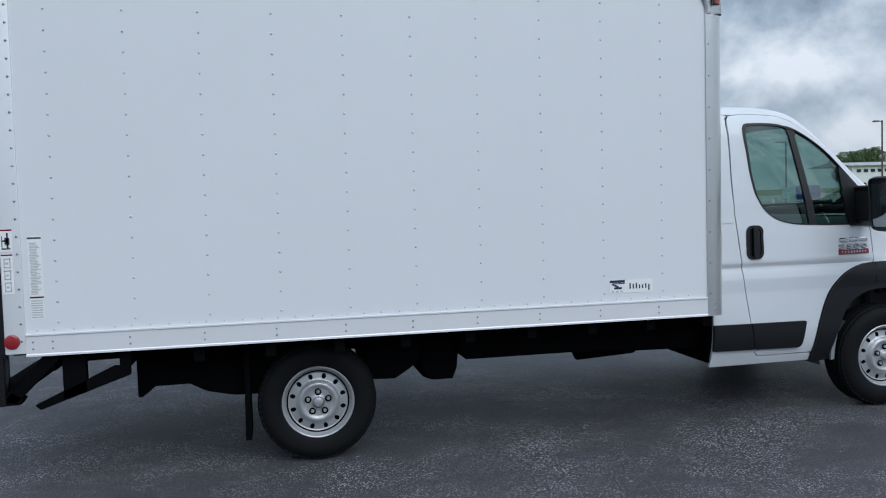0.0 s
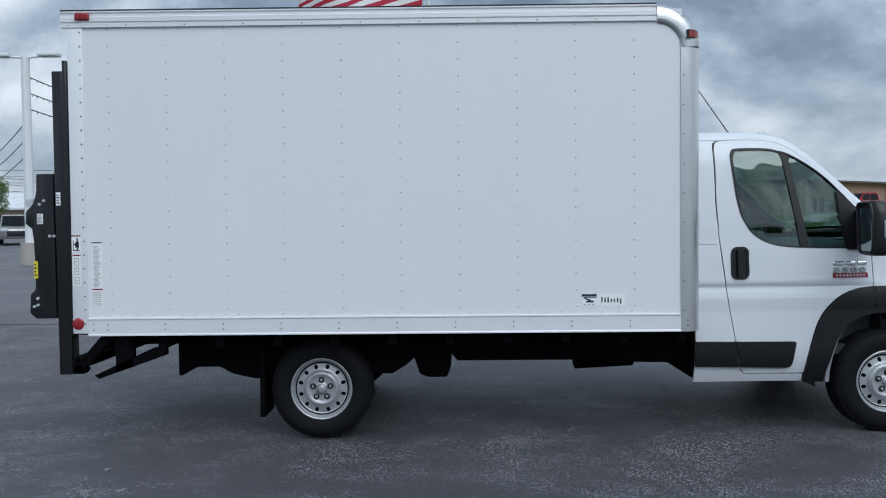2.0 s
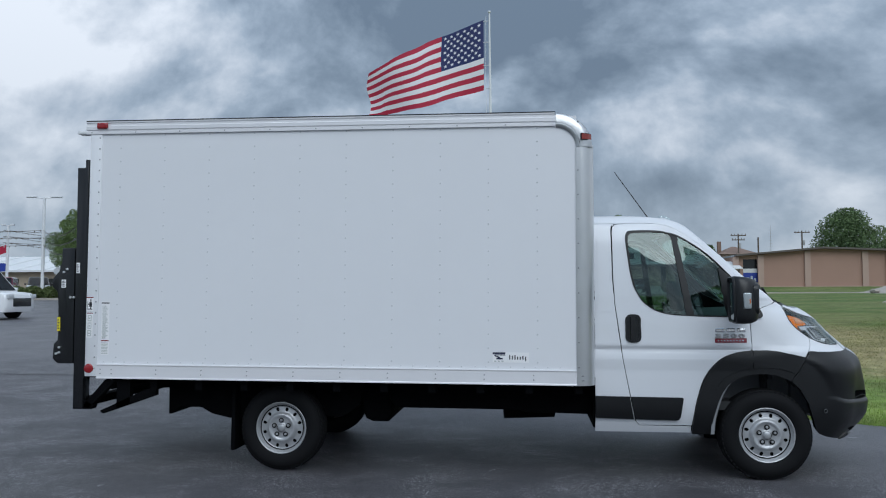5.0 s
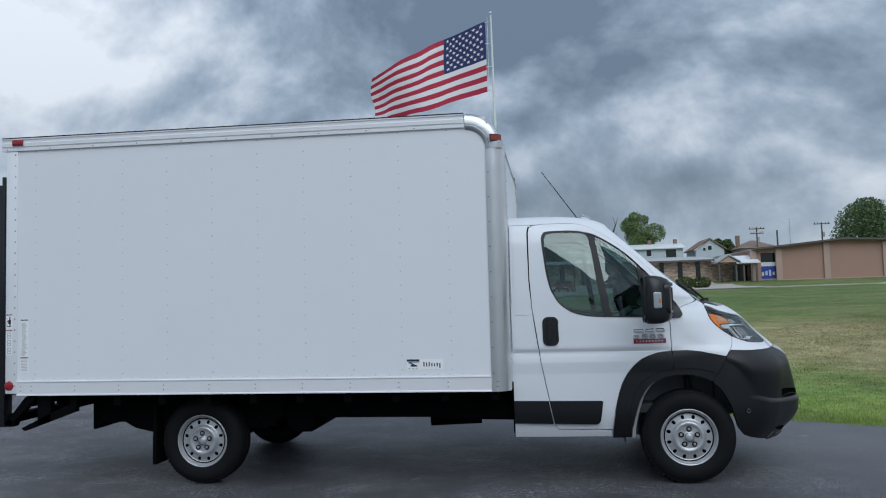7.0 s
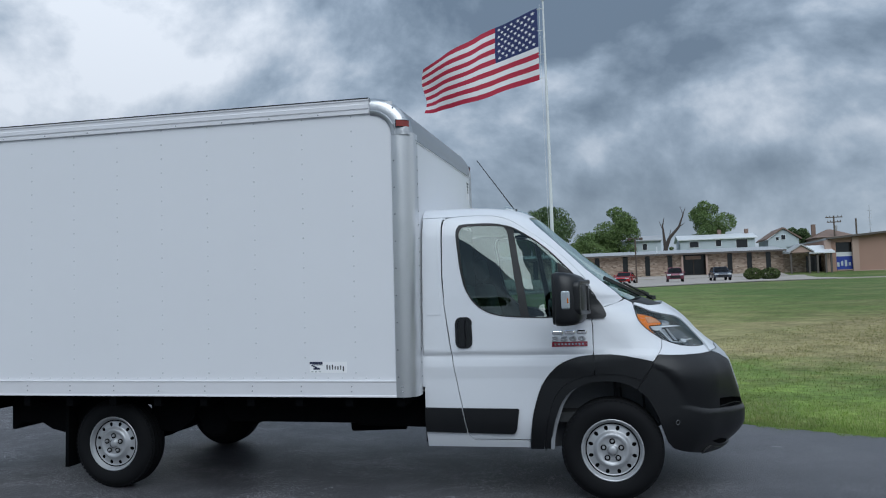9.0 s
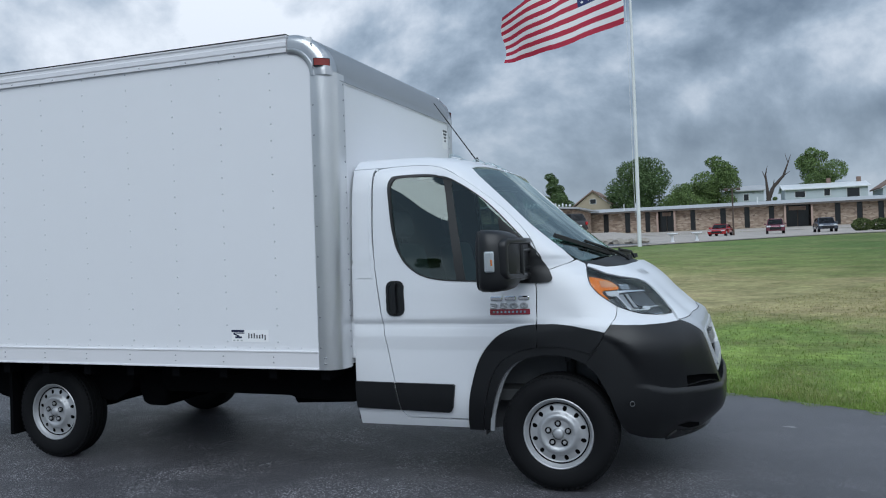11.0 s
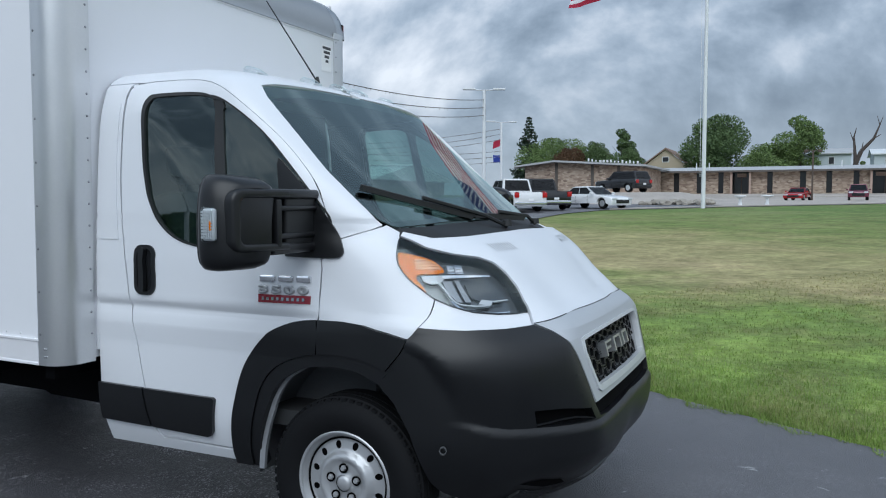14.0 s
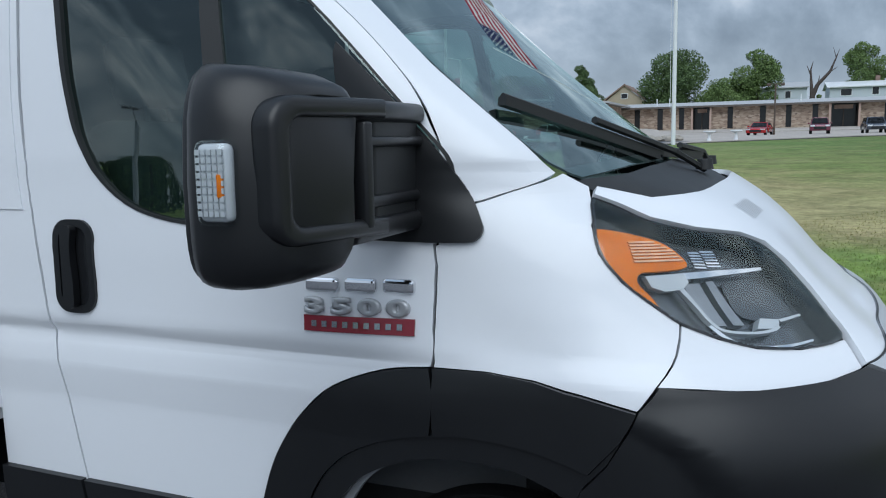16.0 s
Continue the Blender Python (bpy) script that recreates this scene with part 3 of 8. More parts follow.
def blade_material(name, cols, banded=False):
    m = bpy.data.materials.new(name)
    m.use_nodes = True
    nt = m.node_tree
    p = nt.nodes["Principled BSDF"]
    geo, r = nt.nodes.new("ShaderNodeNewGeometry"), nt.nodes.new("ShaderNodeValToRGB")
    while len(r.color_ramp.elements) < 4:
        r.color_ramp.elements.new(0.5)
    for e, (q, c) in zip(r.color_ramp.elements, cols):
        e.position, e.color = q, (*c, 1)
    nt.links.new(geo.outputs["Random Per Island"], r.inputs[0])
    out = r.outputs[0]
    if banded:
        co, mx = nt.nodes.new("ShaderNodeTexCoord"), nt.nodes.new("ShaderNodeMix")
        mx.data_type = "RGBA"
        mx.inputs[0].default_value = 0.7
        nt.links.new(out, mx.inputs[6])
        nt.links.new(lawn_bands(nt, co.outputs["Object"]), mx.inputs[7])
        out = mx.outputs[2]
    nt.links.new(out, p.inputs["Base Color"])
    p.inputs["Roughness"].default_value = 0.6
    p.inputs["Specular IOR Level"].default_value = 0.2
    tl, sm = nt.nodes.new("ShaderNodeBsdfTranslucent"), nt.nodes.new("ShaderNodeMixShader")
    sm.inputs[0].default_value = 0.45
    nt.links.new(out, tl.inputs[0])
    nt.links.new(p.outputs[0], sm.inputs[1])
    nt.links.new(tl.outputs[0], sm.inputs[2])
    nt.links.new(sm.outputs[0], nt.nodes["Material Output"].inputs[0])
    return m


M_BLADE = blade_material("grass_blade", [(0.0, (0.205, 0.363, 0.060)), (0.45, (0.316, 0.493, 0.098)), (0.78, (0.419, 0.530, 0.144)), (0.94, (0.530, 0.493, 0.242))], True)
M_BLADE2 = blade_material("lawn_blade", [(0.0, (0.152, 0.270, 0.050)), (0.40, (0.231, 0.331, 0.078)), (0.70, (0.322, 0.365, 0.122)), (0.92, (0.435, 0.400, 0.200))], True)
blade_field("grass", 150000, 5, -0.05, 2.0, 0.056, "bright green grass blades along the asphalt edge", M_BLADE)
blade_field("grass", 240000, 6, 0.1, 24.0, 0.030, "thin green and straw grass blades of the lawn", M_BLADE2)

# The cab's skin: rings from the sill to the roof. z, inset of the side, x where the corner begins, x of the nose
RINGS = [
    (0.32, 0.08, 4.25, 4.87), (0.44, 0.025, 4.25, 4.965), (0.56, -0.005, 4.25, 5.0), (0.7, -0.012, 4.25, 5.015),
    (0.86, -0.014, 4.25, 5.02), (0.96, -0.013, 4.24, 5.005), (1.03, -0.01, 4.21, 4.955), (1.09, 0.008, 4.15, 4.905),
    (1.18, 0.014, 4.06, 4.8), (1.27, 0.02, 3.96, 4.7), (1.34, 0.026, 3.88, 4.6), (1.4, 0.031, 3.82, 4.48),
    (1.445, 0.034, 3.78, 4.34), (1.5, 0.037, 3.74, 4.235), (1.66, 0.047, 3.62, 4.012), (1.82, 0.06, 3.5, 3.825),
    (1.96, 0.078, 3.36, 3.67), (2.08, 0.11, 3.21, 3.535), (2.14, 0.16, 3.08, 3.425), (2.175, 0.25, 2.98, 3.28),
    (2.2, 0.5, 2.88, 3.02), (2.206, 1.03, 2.8, 2.86),
]
# roundness of the front corner at each ring
ROUND = [2.3, 2.3, 2.3, 2.3, 2.25, 2.2, 2.1, 2.05, 2.1, 2.3, 2.4, 2.45, 3.06, 3.83, 3.9, 3.9, 3.9, 3.9, 3.9, 2.99, 2.5, 2.3]
MID = 1.03
RT = np.column_stack([np.array(RINGS), np.array(ROUND)])


def ring_at(v):
    v = min(max(v, 0.0), len(RINGS) - 1.0)
    i = min(int(v), len(RINGS) - 2)
    f = v - i
    a, b = RT[i], RT[i + 1]
    m0 = (RT[i + 1] - RT[max(i - 1, 0)]) / 2
    m1 = (RT[min(i + 2, len(RINGS) - 1)] - RT[i]) / 2
    f2, f3 = f * f, f * f * f
    return (2 * f3 - 3 * f2 + 1) * a + (f3 - 2 * f2 + f) * m0 + (3 * f2 - 2 * f3) * b + (f3 - f2) * m1


def level(z):
    lo, hi = 0.0, len(RINGS) - 1.0
    for _ in range(40):
        mid = (lo + hi) / 2
        if ring_at(mid)[0] < z:
            lo = mid
        else:
            hi = mid
    return lo


def skin(u, v):
    z, inset, x0, xf, n = ring_at(v)
    w = MID - inset
    if u <= 0:
        # the doors bulge a little beyond the front corner
        f = min(-u / 0.45, 1.0)
        bulge = np.interp(z, [0.88, 0.97, 1.03, 1.05, 1.08, 1.10, 1.18, 1.26, 1.38, 1.49, 1.96, 2.08, 2.15, 2.18], [0.0, 0.010, 0.004, 0.005, 0.030, 0.035, 0.037, 0.041, 0.046, 0.050, 0.050, 0.042, 0.018, 0.0])
        return (x0 + u, MID - w - bulge * f * f * (3 - 2 * f), z)
    if u > 1:
        x, y, z = skin(2 - u, v)
        return (x, 2 * MID - y, z)
    a = u * math.pi / 2
    # the bonnet ends short of the nose, and the grille's face is flat
    f = min(max((u - 0.54) / 0.30, 0), 1)
    back = np.interp(z, [0.7, 0.85, 0.96, 1.03, 1.09, 1.15, 1.22, 1.29, 1.36, 1.42, 1.47], [0, 0.0, 0.022, 0.085, 0.112, 0.104, 0.086, 0.072, 0.055, 0.030, 0.0]) * f * f * (3 - 2 * f)
    h, k = min(max((u - 0.46) / 0.24, 0), 1), min(max((1.02 - u) / 0.26, 0), 1)
    back -= np.interp(z, [0.34, 0.50, 0.95, 1.04], [0.012, 0.06, 0.06, 0]) * h * h * (3 - 2 * h) * k * k * (3 - 2 * k)
    x, y = x0 + (xf - x0) * max(math.sin(a), 0) ** (2 / n) - back, MID - w * max(math.cos(a), 0) ** (2 / n)
    # the grille's face is a flat plane that leans back
    lid = np.interp(z, [0.36, 0.50, 0.63, 0.725, 0.94, 1.0, 1.04, 1.09, 1.2], [4.97, 5.0, 5.0, 4.975, 4.915, 4.893, 4.872, 4.85, 5.0]) - 0.05 * (y - MID) ** 2
    return (lid + (x - lid - math.sqrt((x - lid) ** 2 + 0.00015)) / 2, y, z)


def side(x, z):
    v = level(z)
    x0, xf, n = ring_at(v)[2:5]
    if x <= x0:
        return (x - x0, v)
    s = min((x - x0) / (xf - x0), 1.0) ** (n / 2)
    return (math.asin(min(s, 1.0)) / (math.pi / 2), v)

# the windscreen: one evenly bowed sheet between its pillars and its middle line
_ws = np.array([skin(u, v) for v in np.linspace(12.3, 17.0, 12) for u in (0.39, 1.0)])


def ws_terms(y, z):
    q = (y - MID) ** 2
    return np.array([np.ones_like(y), z, z * z, q, q * z])


WS_FIT = np.linalg.lstsq(ws_terms(_ws[:, 1], _ws[:, 2]).T, _ws[:, 0], rcond=None)[0]


def screen(u, v):
    x, y, z = skin(u, v)
    return (float(WS_FIT @ ws_terms(np.float64(y), np.float64(z))), y, z)


# ---- the box truck ----
truck = thing("box_truck", "white cab-chassis truck with white riveted cargo box, on dark asphalt", "box truck", (0, 0, 0))
YN, YF = -0.22, 2.28  # near and far side of the cargo box
RAKE = Matrix.Translation((0.5, 0, 0.783)) @ Matrix.Rotation(0.0062, 4, "Y") @ Matrix.Translation((-0.5, 0, -0.783))


def bpart(name, bm, material, parent, label="", smooth=30):
    bm.transform(RAKE)
    return part(name, bm, material, parent, label, smooth)


# core of the box: floor, roof and walls
bm = B()
box(bm, -1.64, 2.60, YN + 0.02, YF - 0.02, 0.79, 0.86)
cargo = bpart("cargo_box", bm, M_CHASSIS, truck, "white riveted cargo box with aluminium edges")
bm = B()
box(bm, -1.60, 2.52, YN + 0.006, YN + 0.03, 0.80, 2.98)
bpart("side_panel", bm, M_BOX, cargo, "smooth white riveted side panel")
bm = B()
box(bm, -1.60, 2.52, YF - 0.03, YF - 0.006, 0.80, 2.98)
bpart("side_panel", bm, M_BOX, cargo)
bm = B()
box(bm, 2.60, 2.655, YN + 0.12, YF - 0.12, 0.80, 2.704)
bpart("front_panel", bm, M_BOX, cargo, "white front panel above the cab")
bm = B()
box(bm, -1.68, 2.36, YN + 0.05, YF - 0.05, 2.985, 3.002)
bpart("roof_panel", bm, M_BOX, cargo)
bm = B()
box(bm, -1.655, -1.64, YN + 0.08, YF - 0.08, 0.86, 2.9)
for k in range(5):
    box(bm, -1.66, -1.653, YN + 0.1, YF - 0.1, 0.9 + k * 0.4, 1.27 + k * 0.4, 0.004)
bpart("rear_door", bm, M_BOX, cargo, "white roll-up rear door")
# rear frame posts
for y0, y1 in ((YN - 0.004, YN + 0.09), (YF - 0.09, YF + 0.004)):
    bm = B()
    box(bm, -1.672, -1.566, y0, y1, 0.80, 2.915, 0.006)
    bpart("rear_post", bm, M_BOX, cargo, "white steel rear frame post")
# bottom side rails: a flat strip with a lip
for s, y in ((1, YN), (-1, YF)):
    bm = B()
    prism(bm, [(y + s * 0.03, 0.783), (y - s * 0.006, 0.783), (y - s * 0.006, 0.792), (y - s * 0.002, 0.798), (y - s * 0.002, 0.893), (y - s * 0.007, 0.897), (y - s * 0.007, 0.905), (y + s * 0.03, 0.905)], "x", -1.566, 2.512)
    bpart("bottom_rail", bm, M_ALUP, cargo, "pale aluminium bottom rail")
    bm = B()
    prism(bm, [(y + s * 0.10, 2.99), (y + s * 0.10, 3.008), (y - s * 0.004, 3.012), (y - s * 0.012, 3.006), (y - s * 0.012, 2.998), (y - s * 0.004, 2.99), (y - s * 0.004, 2.972), (y - s * 0.014, 2.966), (y - s * 0.014, 2.936), (y - s * 0.004, 2.930), (y - s * 0.004, 2.926), (y - s * 0.010, 2.922), (y - s * 0.010, 2.898), (y + s * 0.02, 2.898)], "x", -1.71, 2.345)
    bpart("top_rail", bm, M_ALUP, cargo, "ribbed aluminium top rail")
    bm = B()
    box(bm, -1.71, 2.345, min(y - s * 0.013, y + s * 0.03), max(y - s * 0.013, y + s * 0.03), 3.009, 3.0165)
    bpart("roof_seal", bm, M_LINER, cargo, "dark roof seam")


def corner_at(y, s):
    """Rounded aluminium front post, in plan a quarter round of 11 cm."""
    bm = B()
    outline = [(2.512, y + s * 0.02), (2.512, y - s * 0.004), (2.545, y - s * 0.006)]
    outline += [(2.545 + 0.118 * math.sin(radians(a)), y + s * (0.112 - 0.118 * math.cos(radians(a)))) for a in range(10, 91, 10)]
    outline += [(2.663, y + s * 0.19), (2.655, y + s * 0.19), (2.640, y + s * 0.13), (2.54, y + s * 0.02)]
    prism(bm, outline, "z", 0.783, 2.745)
    return bm


for y, s in ((YN, 1), (YF, -1)):
    bpart("front_post", corner_at(y, s), M_ALU, cargo, "rounded bare aluminium corner post")
    # cast corner cap that turns from the post to the top rail
    bm = B()
    R1, R0, cx, cz = 0.298, 0.162, 2.352, 2.722
    lay = []
    for a in range(0, 91, 6):
        c, q = math.cos(radians(a)), math.sin(radians(a))
        row = []
        for r, dy in ((R0, 0.02), (R0, -0.004), (R0 + 0.012, -0.012), (R0 + 0.03, -0.012), (R0 + 0.036, -0.006), (R1 - 0.055, -0.006), (R1 - 0.02, 0.006), (R1 - 0.004, 0.03), (R1, 0.07), (R1, 0.14)):
            row.append(bm.verts.new((cx + r * c, y + s * dy, cz + r * q)))
        lay.append(row)
    for a, b in zip(lay, lay[1:]):
        for i in range(len(a) - 1):
            bm.faces.new((a[i], a[i + 1], b[i + 1], b[i]))
    bpart("corner_cap", bm, M_ALUC, cargo, "cast aluminium corner cap", 40)
# rounded cap along the front top edge
bm = B()
arc = [(2.352 + 0.298 * math.cos(radians(a)), 2.722 + 0.298 * math.sin(radians(a))) for a in range(0, 91, 6)]
inn = [(2.352 + 0.285 * math.cos(radians(a)), 2.722 + 0.285 * math.sin(radians(a))) for a in range(90, -1, -6)]
prism(bm, [(2.662, 2.70), (2.650, 2.70)][::-1] + [(2.666, 2.70)] + arc + inn, "y", YN + 0.13, YF - 0.13)
bpart("front_cap", bm, M_ALUD, cargo, "rounded aluminium cap over the front edge", 40)
bm = B()
prism(bm, [(2.650, 2.690), (2.660, 2.690), (2.660, 2.702), (2.650, 2.702)], "y", YN + 0.19, YF - 0.19)
bpart("front_lip", bm, M_ALUP, cargo)

# rivets
def dome(bm, x, y, z, s, r=0.0085, ax="y"):
    h = r * 0.6
    top = bm.verts.new((x, y - s * h, z) if ax == "y" else (x + h, y, z))
    ring = []
    for k in range(8):
        c, q = r * math.cos(k * math.pi / 4), r * math.sin(k * math.pi / 4)
        ring.append(bm.verts.new((x + c, y, z + q) if ax == "y" else (x, y + c, z + q)))
    mid = []
    for k in range(8):
        c, q = 0.7 * r * math.cos(k * math.pi / 4), 0.7 * r * math.sin(k * math.pi / 4)
        mid.append(bm.verts.new((x + c, y - s * h * 0.8, z + q) if ax == "y" else (x + h * 0.8, y + c, z + q)))
    for k in range(8):
        bm.faces.new((ring[k], ring[(k + 1) % 8], mid[(k + 1) % 8], mid[k]))
        bm.faces.new((mid[k], mid[(k + 1) % 8], top))


for s, y in ((1, YN + 0.006), (-1, YF - 0.006)):
    for k in range(10):
        bm = B()
        for i in range(18):
            dome(bm, -1.397 + 0.3996 * k, y, 0.965 + 0.113 * i, s, 0.0075)
        tagged(bpart("rivet", bm, M_BRIV, cargo, smooth=60), kind="stuff")
    bm = B()
    for i in range(40):
        dome(bm, -1.52 + 0.1 * i + (i % 4 == 0) * 0.012, y, 0.925, s, 0.006)
    tagged(bpart("rivet", bm, M_BRIV, cargo, smooth=60), kind="stuff")
    bm = B()
    for k in range(11):
        for z in (0.825, 0.862):
            dome(bm, -1.43 + 0.3996 * k, y - s * 0.009, z, s, 0.006)
    for z in (0.825, 0.862):
        dome(bm, -1.53, y - s * 0.009, z, s, 0.006)
        dome(bm, 2.555, y - s * 0.011, z, s, 0.006)
    tagged(bpart("rivet", bm, M_RIVET, cargo, smooth=60), kind="stuff")
    bm = B()
    for i in range(22):
        dome(bm, 2.53, y - s * 0.010, 0.93 + 0.20 * (i // 2), s, 0.007)
        dome(bm, -1.585, y - s * 0.010, 0.87 + 0.095 * i, s, 0.0075)
    for i in range(10):
        dome(bm, -1.66 + 0.4 * i, y - s * 0.016, 2.912, s, 0.006)
    tagged(bpart("rivet", bm, M_RIVET, cargo, smooth=60), kind="stuff")
bm = B()
for i in range(18):
    for y in (YN + 0.17, YF - 0.17):
        dome(bm, 2.664, y, 0.92 + 0.1035 * i, 1, 0.0065, "x")
for i in range(7):
    dome(bm, 2.652, YN + 0.20 + i * 0.35, 2.682, 1, 0.005, "x")
tagged(bpart("rivet", bm, M_RIVET, cargo, smooth=60), kind="stuff")


def lens(name, material, x, y, z, w, h, d, s, label, round_=0.012):
    bm = B()
    box(bm, x - w / 2, x + w / 2, min(y, y - s * d), max(y, y - s * d), z - h / 2, z + h / 2, round_, 3)
    lamp = bpart(name, bm, material, cargo, label)
    bm = B()
    for k in range(5):
        box(bm, x - w * 0.4 + k * w * 0.18, x - w * 0.4 + k * w * 0.18 + w * 0.05, min(y - s * d, y - s * (d + 0.002)), max(y - s * d, y - s * (d + 0.002)), z - h * 0.3, z + h * 0.3)
    bpart("lens_rib", bm, material, lamp)


for s, y in ((1, YN - 0.012), (-1, YF + 0.012)):
    lens("marker_lamp", M_REDL, -1.557, y, 2.968, 0.10, 0.052, 0.02, s, "red side marker lamp")
    # lamp let into the corner cap, wrapping round it
    for name, m, r, z0, z1, a0, a1 in (("marker_lamp", M_ORNG, 0.127, 2.782, 2.826, 14, 62), ("lamp_bezel", M_GLOSSB, 0.122, 2.776, 2.832, 11, 65)):
        bm = B()
        arc = [(2.530 + q * math.sin(radians(a0 + (a1 - a0) * k / 8)), y + s * (0.105 - q * math.cos(radians(a0 + (a1 - a0) * k / 8)))) for q, ks in ((r, range(9)), (r - 0.03, range(8, -1, -1))) for k in ks]
        prism(bm, arc, "z", z0, z1)
        if name == "marker_lamp":
            lamp = bpart(name, bm, m, cargo, "amber side marker lamp")
        else:
            bpart(name, bm, m, lamp)
# round red reflector on the rear post
bm = B()
lathe(bm, [(0.0, -0.012), (0.030, -0.012), (0.038, -0.008), (0.041, 0.0)], (-1.634, YN - 0.004, 0.868), seg=24)
bpart("reflector", bm, M_REDL, cargo, "round red reflector")


# stickers on the side and the rear post
def flat(bm, x0, x1, z0, z1, y, t=0.0015):
    box(bm, x0, x1, y - t, y, z0, z1)


def sticker(name, x0, x1, z0, z1, base, y, marks, label):
    bm = B()
    flat(bm, x0, x1, z0, z1, y)
    st = bpart(name, bm, base, cargo, label)
    for m, rects in marks:
        bm = B()
        for a, b, c, d in rects:
            flat(bm, x0 + (x1 - x0) * a, x0 + (x1 - x0) * b, z0 + (z1 - z0) * c, z0 + (z1 - z0) * d, y - 0.0015, 0.0008)
        bpart("print", bm, m, st)


yb = YN + 0.006
rs = random.Random(4)
sticker("maker_label", 1.835, 2.128, 0.962, 1.044, M_LABEL, yb, [(M_BLUEINK, [(0.0, 0.35, 0.80, 1.0), (0.06, 0.35, 0.70, 0.77)] + [(0.04 + 0.035 * k, 0.10 + 0.035 * k, 0.62 - 0.055 * k, 0.70 - 0.045 * k) for k in range(4)] + [(0.10, 0.28, 0.30, 0.46)]), (M_INK, [(0.455 + 0.073 * k, 0.488 + 0.073 * k, 0.30 - (k == 6) * 0.14, (0.74, 0.68, 0.74, 0.60, 0.60, 0.66, 0.60)[k]) for k in range(7)]), (M_GREYINK, [(0.04 + 0.1 * k, 0.10 + 0.1 * k, 0.06, 0.18) for k in range(3)])], "white maker's label with blue bird emblem and dark lettering bars")
sticker("load_label", -1.535, -1.465, 0.985, 1.44, M_LABEL, yb, [(M_GREYINK, [(0.08 + 0.1 * rs.random(), 0.55 + 0.4 * rs.random(), 0.30 + 0.0185 * k, 0.311 + 0.0185 * k) for k in range(34)]), (M_INK, [(0.0, 1.0, 0.965, 0.985)]), (M_REDB, [(0.0, 1.0, 0.255, 0.275)]), (M_GREYINK, [(0.06, 0.9, 0.02 + 0.028 * k, 0.034 + 0.028 * k) for k in range(8)])], "tall white instruction label with pale print and red line")
sticker("warning_label", -1.668, -1.606, 1.36, 1.48, M_LABEL, YN - 0.004, [(M_REDB, [(0.0, 1.0, 0.93, 1.0)]), (M_INK, [(0.18, 0.85, 0.1, 0.16), (0.15, 0.22, 0.1, 0.7), (0.4, 0.8, 0.3, 0.62), (0.55, 0.7, 0.16, 0.85), (0.22, 0.55, 0.45, 0.52)])], "white warning label with black pictogram")
sticker("warning_label", -1.664, -1.608, 1.13, 1.345, M_LABEL, YN - 0.004, [(M_REDB, [(0.0, 1.0, 0.965, 1.0)]), (M_GREYINK, [(0.2, 0.8, 0.06 + 0.3 * k, 0.09 + 0.3 * k) for k in range(3)] + [(0.2, 0.8, 0.27 + 0.3 * k, 0.30 + 0.3 * k) for k in range(3)] + [(0.2, 0.3, 0.06 + 0.3 * k, 0.30 + 0.3 * k) for k in range(3)] + [(0.7, 0.8, 0.06 + 0.3 * k, 0.30 + 0.3 * k) for k in range(3)] + [(0.35, 0.6, 0.15 + 0.3 * k, 0.2 + 0.3 * k) for k in range(3)])], "white warning label with round grey pictograms")
bm = B()
box(bm, 2.656, 2.658, 1.94, 2.06, 2.46, 2.64)
ml = bpart("maker_label", bm, M_LABEL, cargo)
bm = B()
for q in range(4):
    box(bm, 2.658, 2.6595, 1.95 + q * 0.012, 2.05 - q * 0.010, 2.612 - q * 0.030, 2.630 - q * 0.030)
bpart("print", bm, M_INK, ml)


# ---- the cab ----
def S(*pts):
    """Outline points on the side of the cab, with steps of 5 cm between them."""
    out = []
    for i, (x, z) in enumerate(pts):
        if i:
            px, pz = pts[i - 1]
            n = max(1, math.ceil(math.hypot(x - px, z - pz) / 0.05))
            out += [side(px + (x - px) * k / n, pz + (z - pz) * k / n) for k in range(1, n)]
        out.append(side(x, z))
    return out


def mirror_uv(pts):
    return [(2 - u, v) for u, v in pts]


def across(pts):
    """Close an outline that ends at the middle of the nose with its mirror image."""
    return pts + mirror_uv(pts)[::-1]


def shrink(poly, g):
    """Pull an outline in by about g metres."""
    su, sv = 1.15, 0.09
    P = [Vector((u * su, v * sv)) for u, v in poly]
    n = len(P)
    area = sum(P[i - 1].x * P[i].y - P[i].x * P[i - 1].y for i in range(n))
    sign = 1 if area > 0 else -1
    out = []
    for i in range(n):
        a, b, c = P[i - 1], P[i], P[(i + 1) % n]
        n1 = Vector((-(b - a).y, (b - a).x)).normalized() * sign
        n2 = Vector((-(c - b).y, (c - b).x)).normalized() * sign
        m = n1 + n2
        m = m / max(m.length_squared / 2, 0.6)
        q = b + m * g
        out.append((q.x / su, q.y / sv))
    return out


def skin_part(name, poly, material, parent, label="", off=0.0, depth=0.018, gap=0.0032, holes=(), both=True, du=0.05, dv=0.5, surface=skin):
    bm = B()
    p = shrink(poly, gap) if gap else poly
    patch(bm, surface, p, du, dv, off, depth, holes)
    ob = part(name, bm, material, parent, label, 35)
    if both:
        bm = B()
        patch(bm, skin, mirror_uv(p), du, dv, off, depth, [mirror_uv(h) for h in holes])
        part(name, bm, material, parent, "", 35)
    return ob


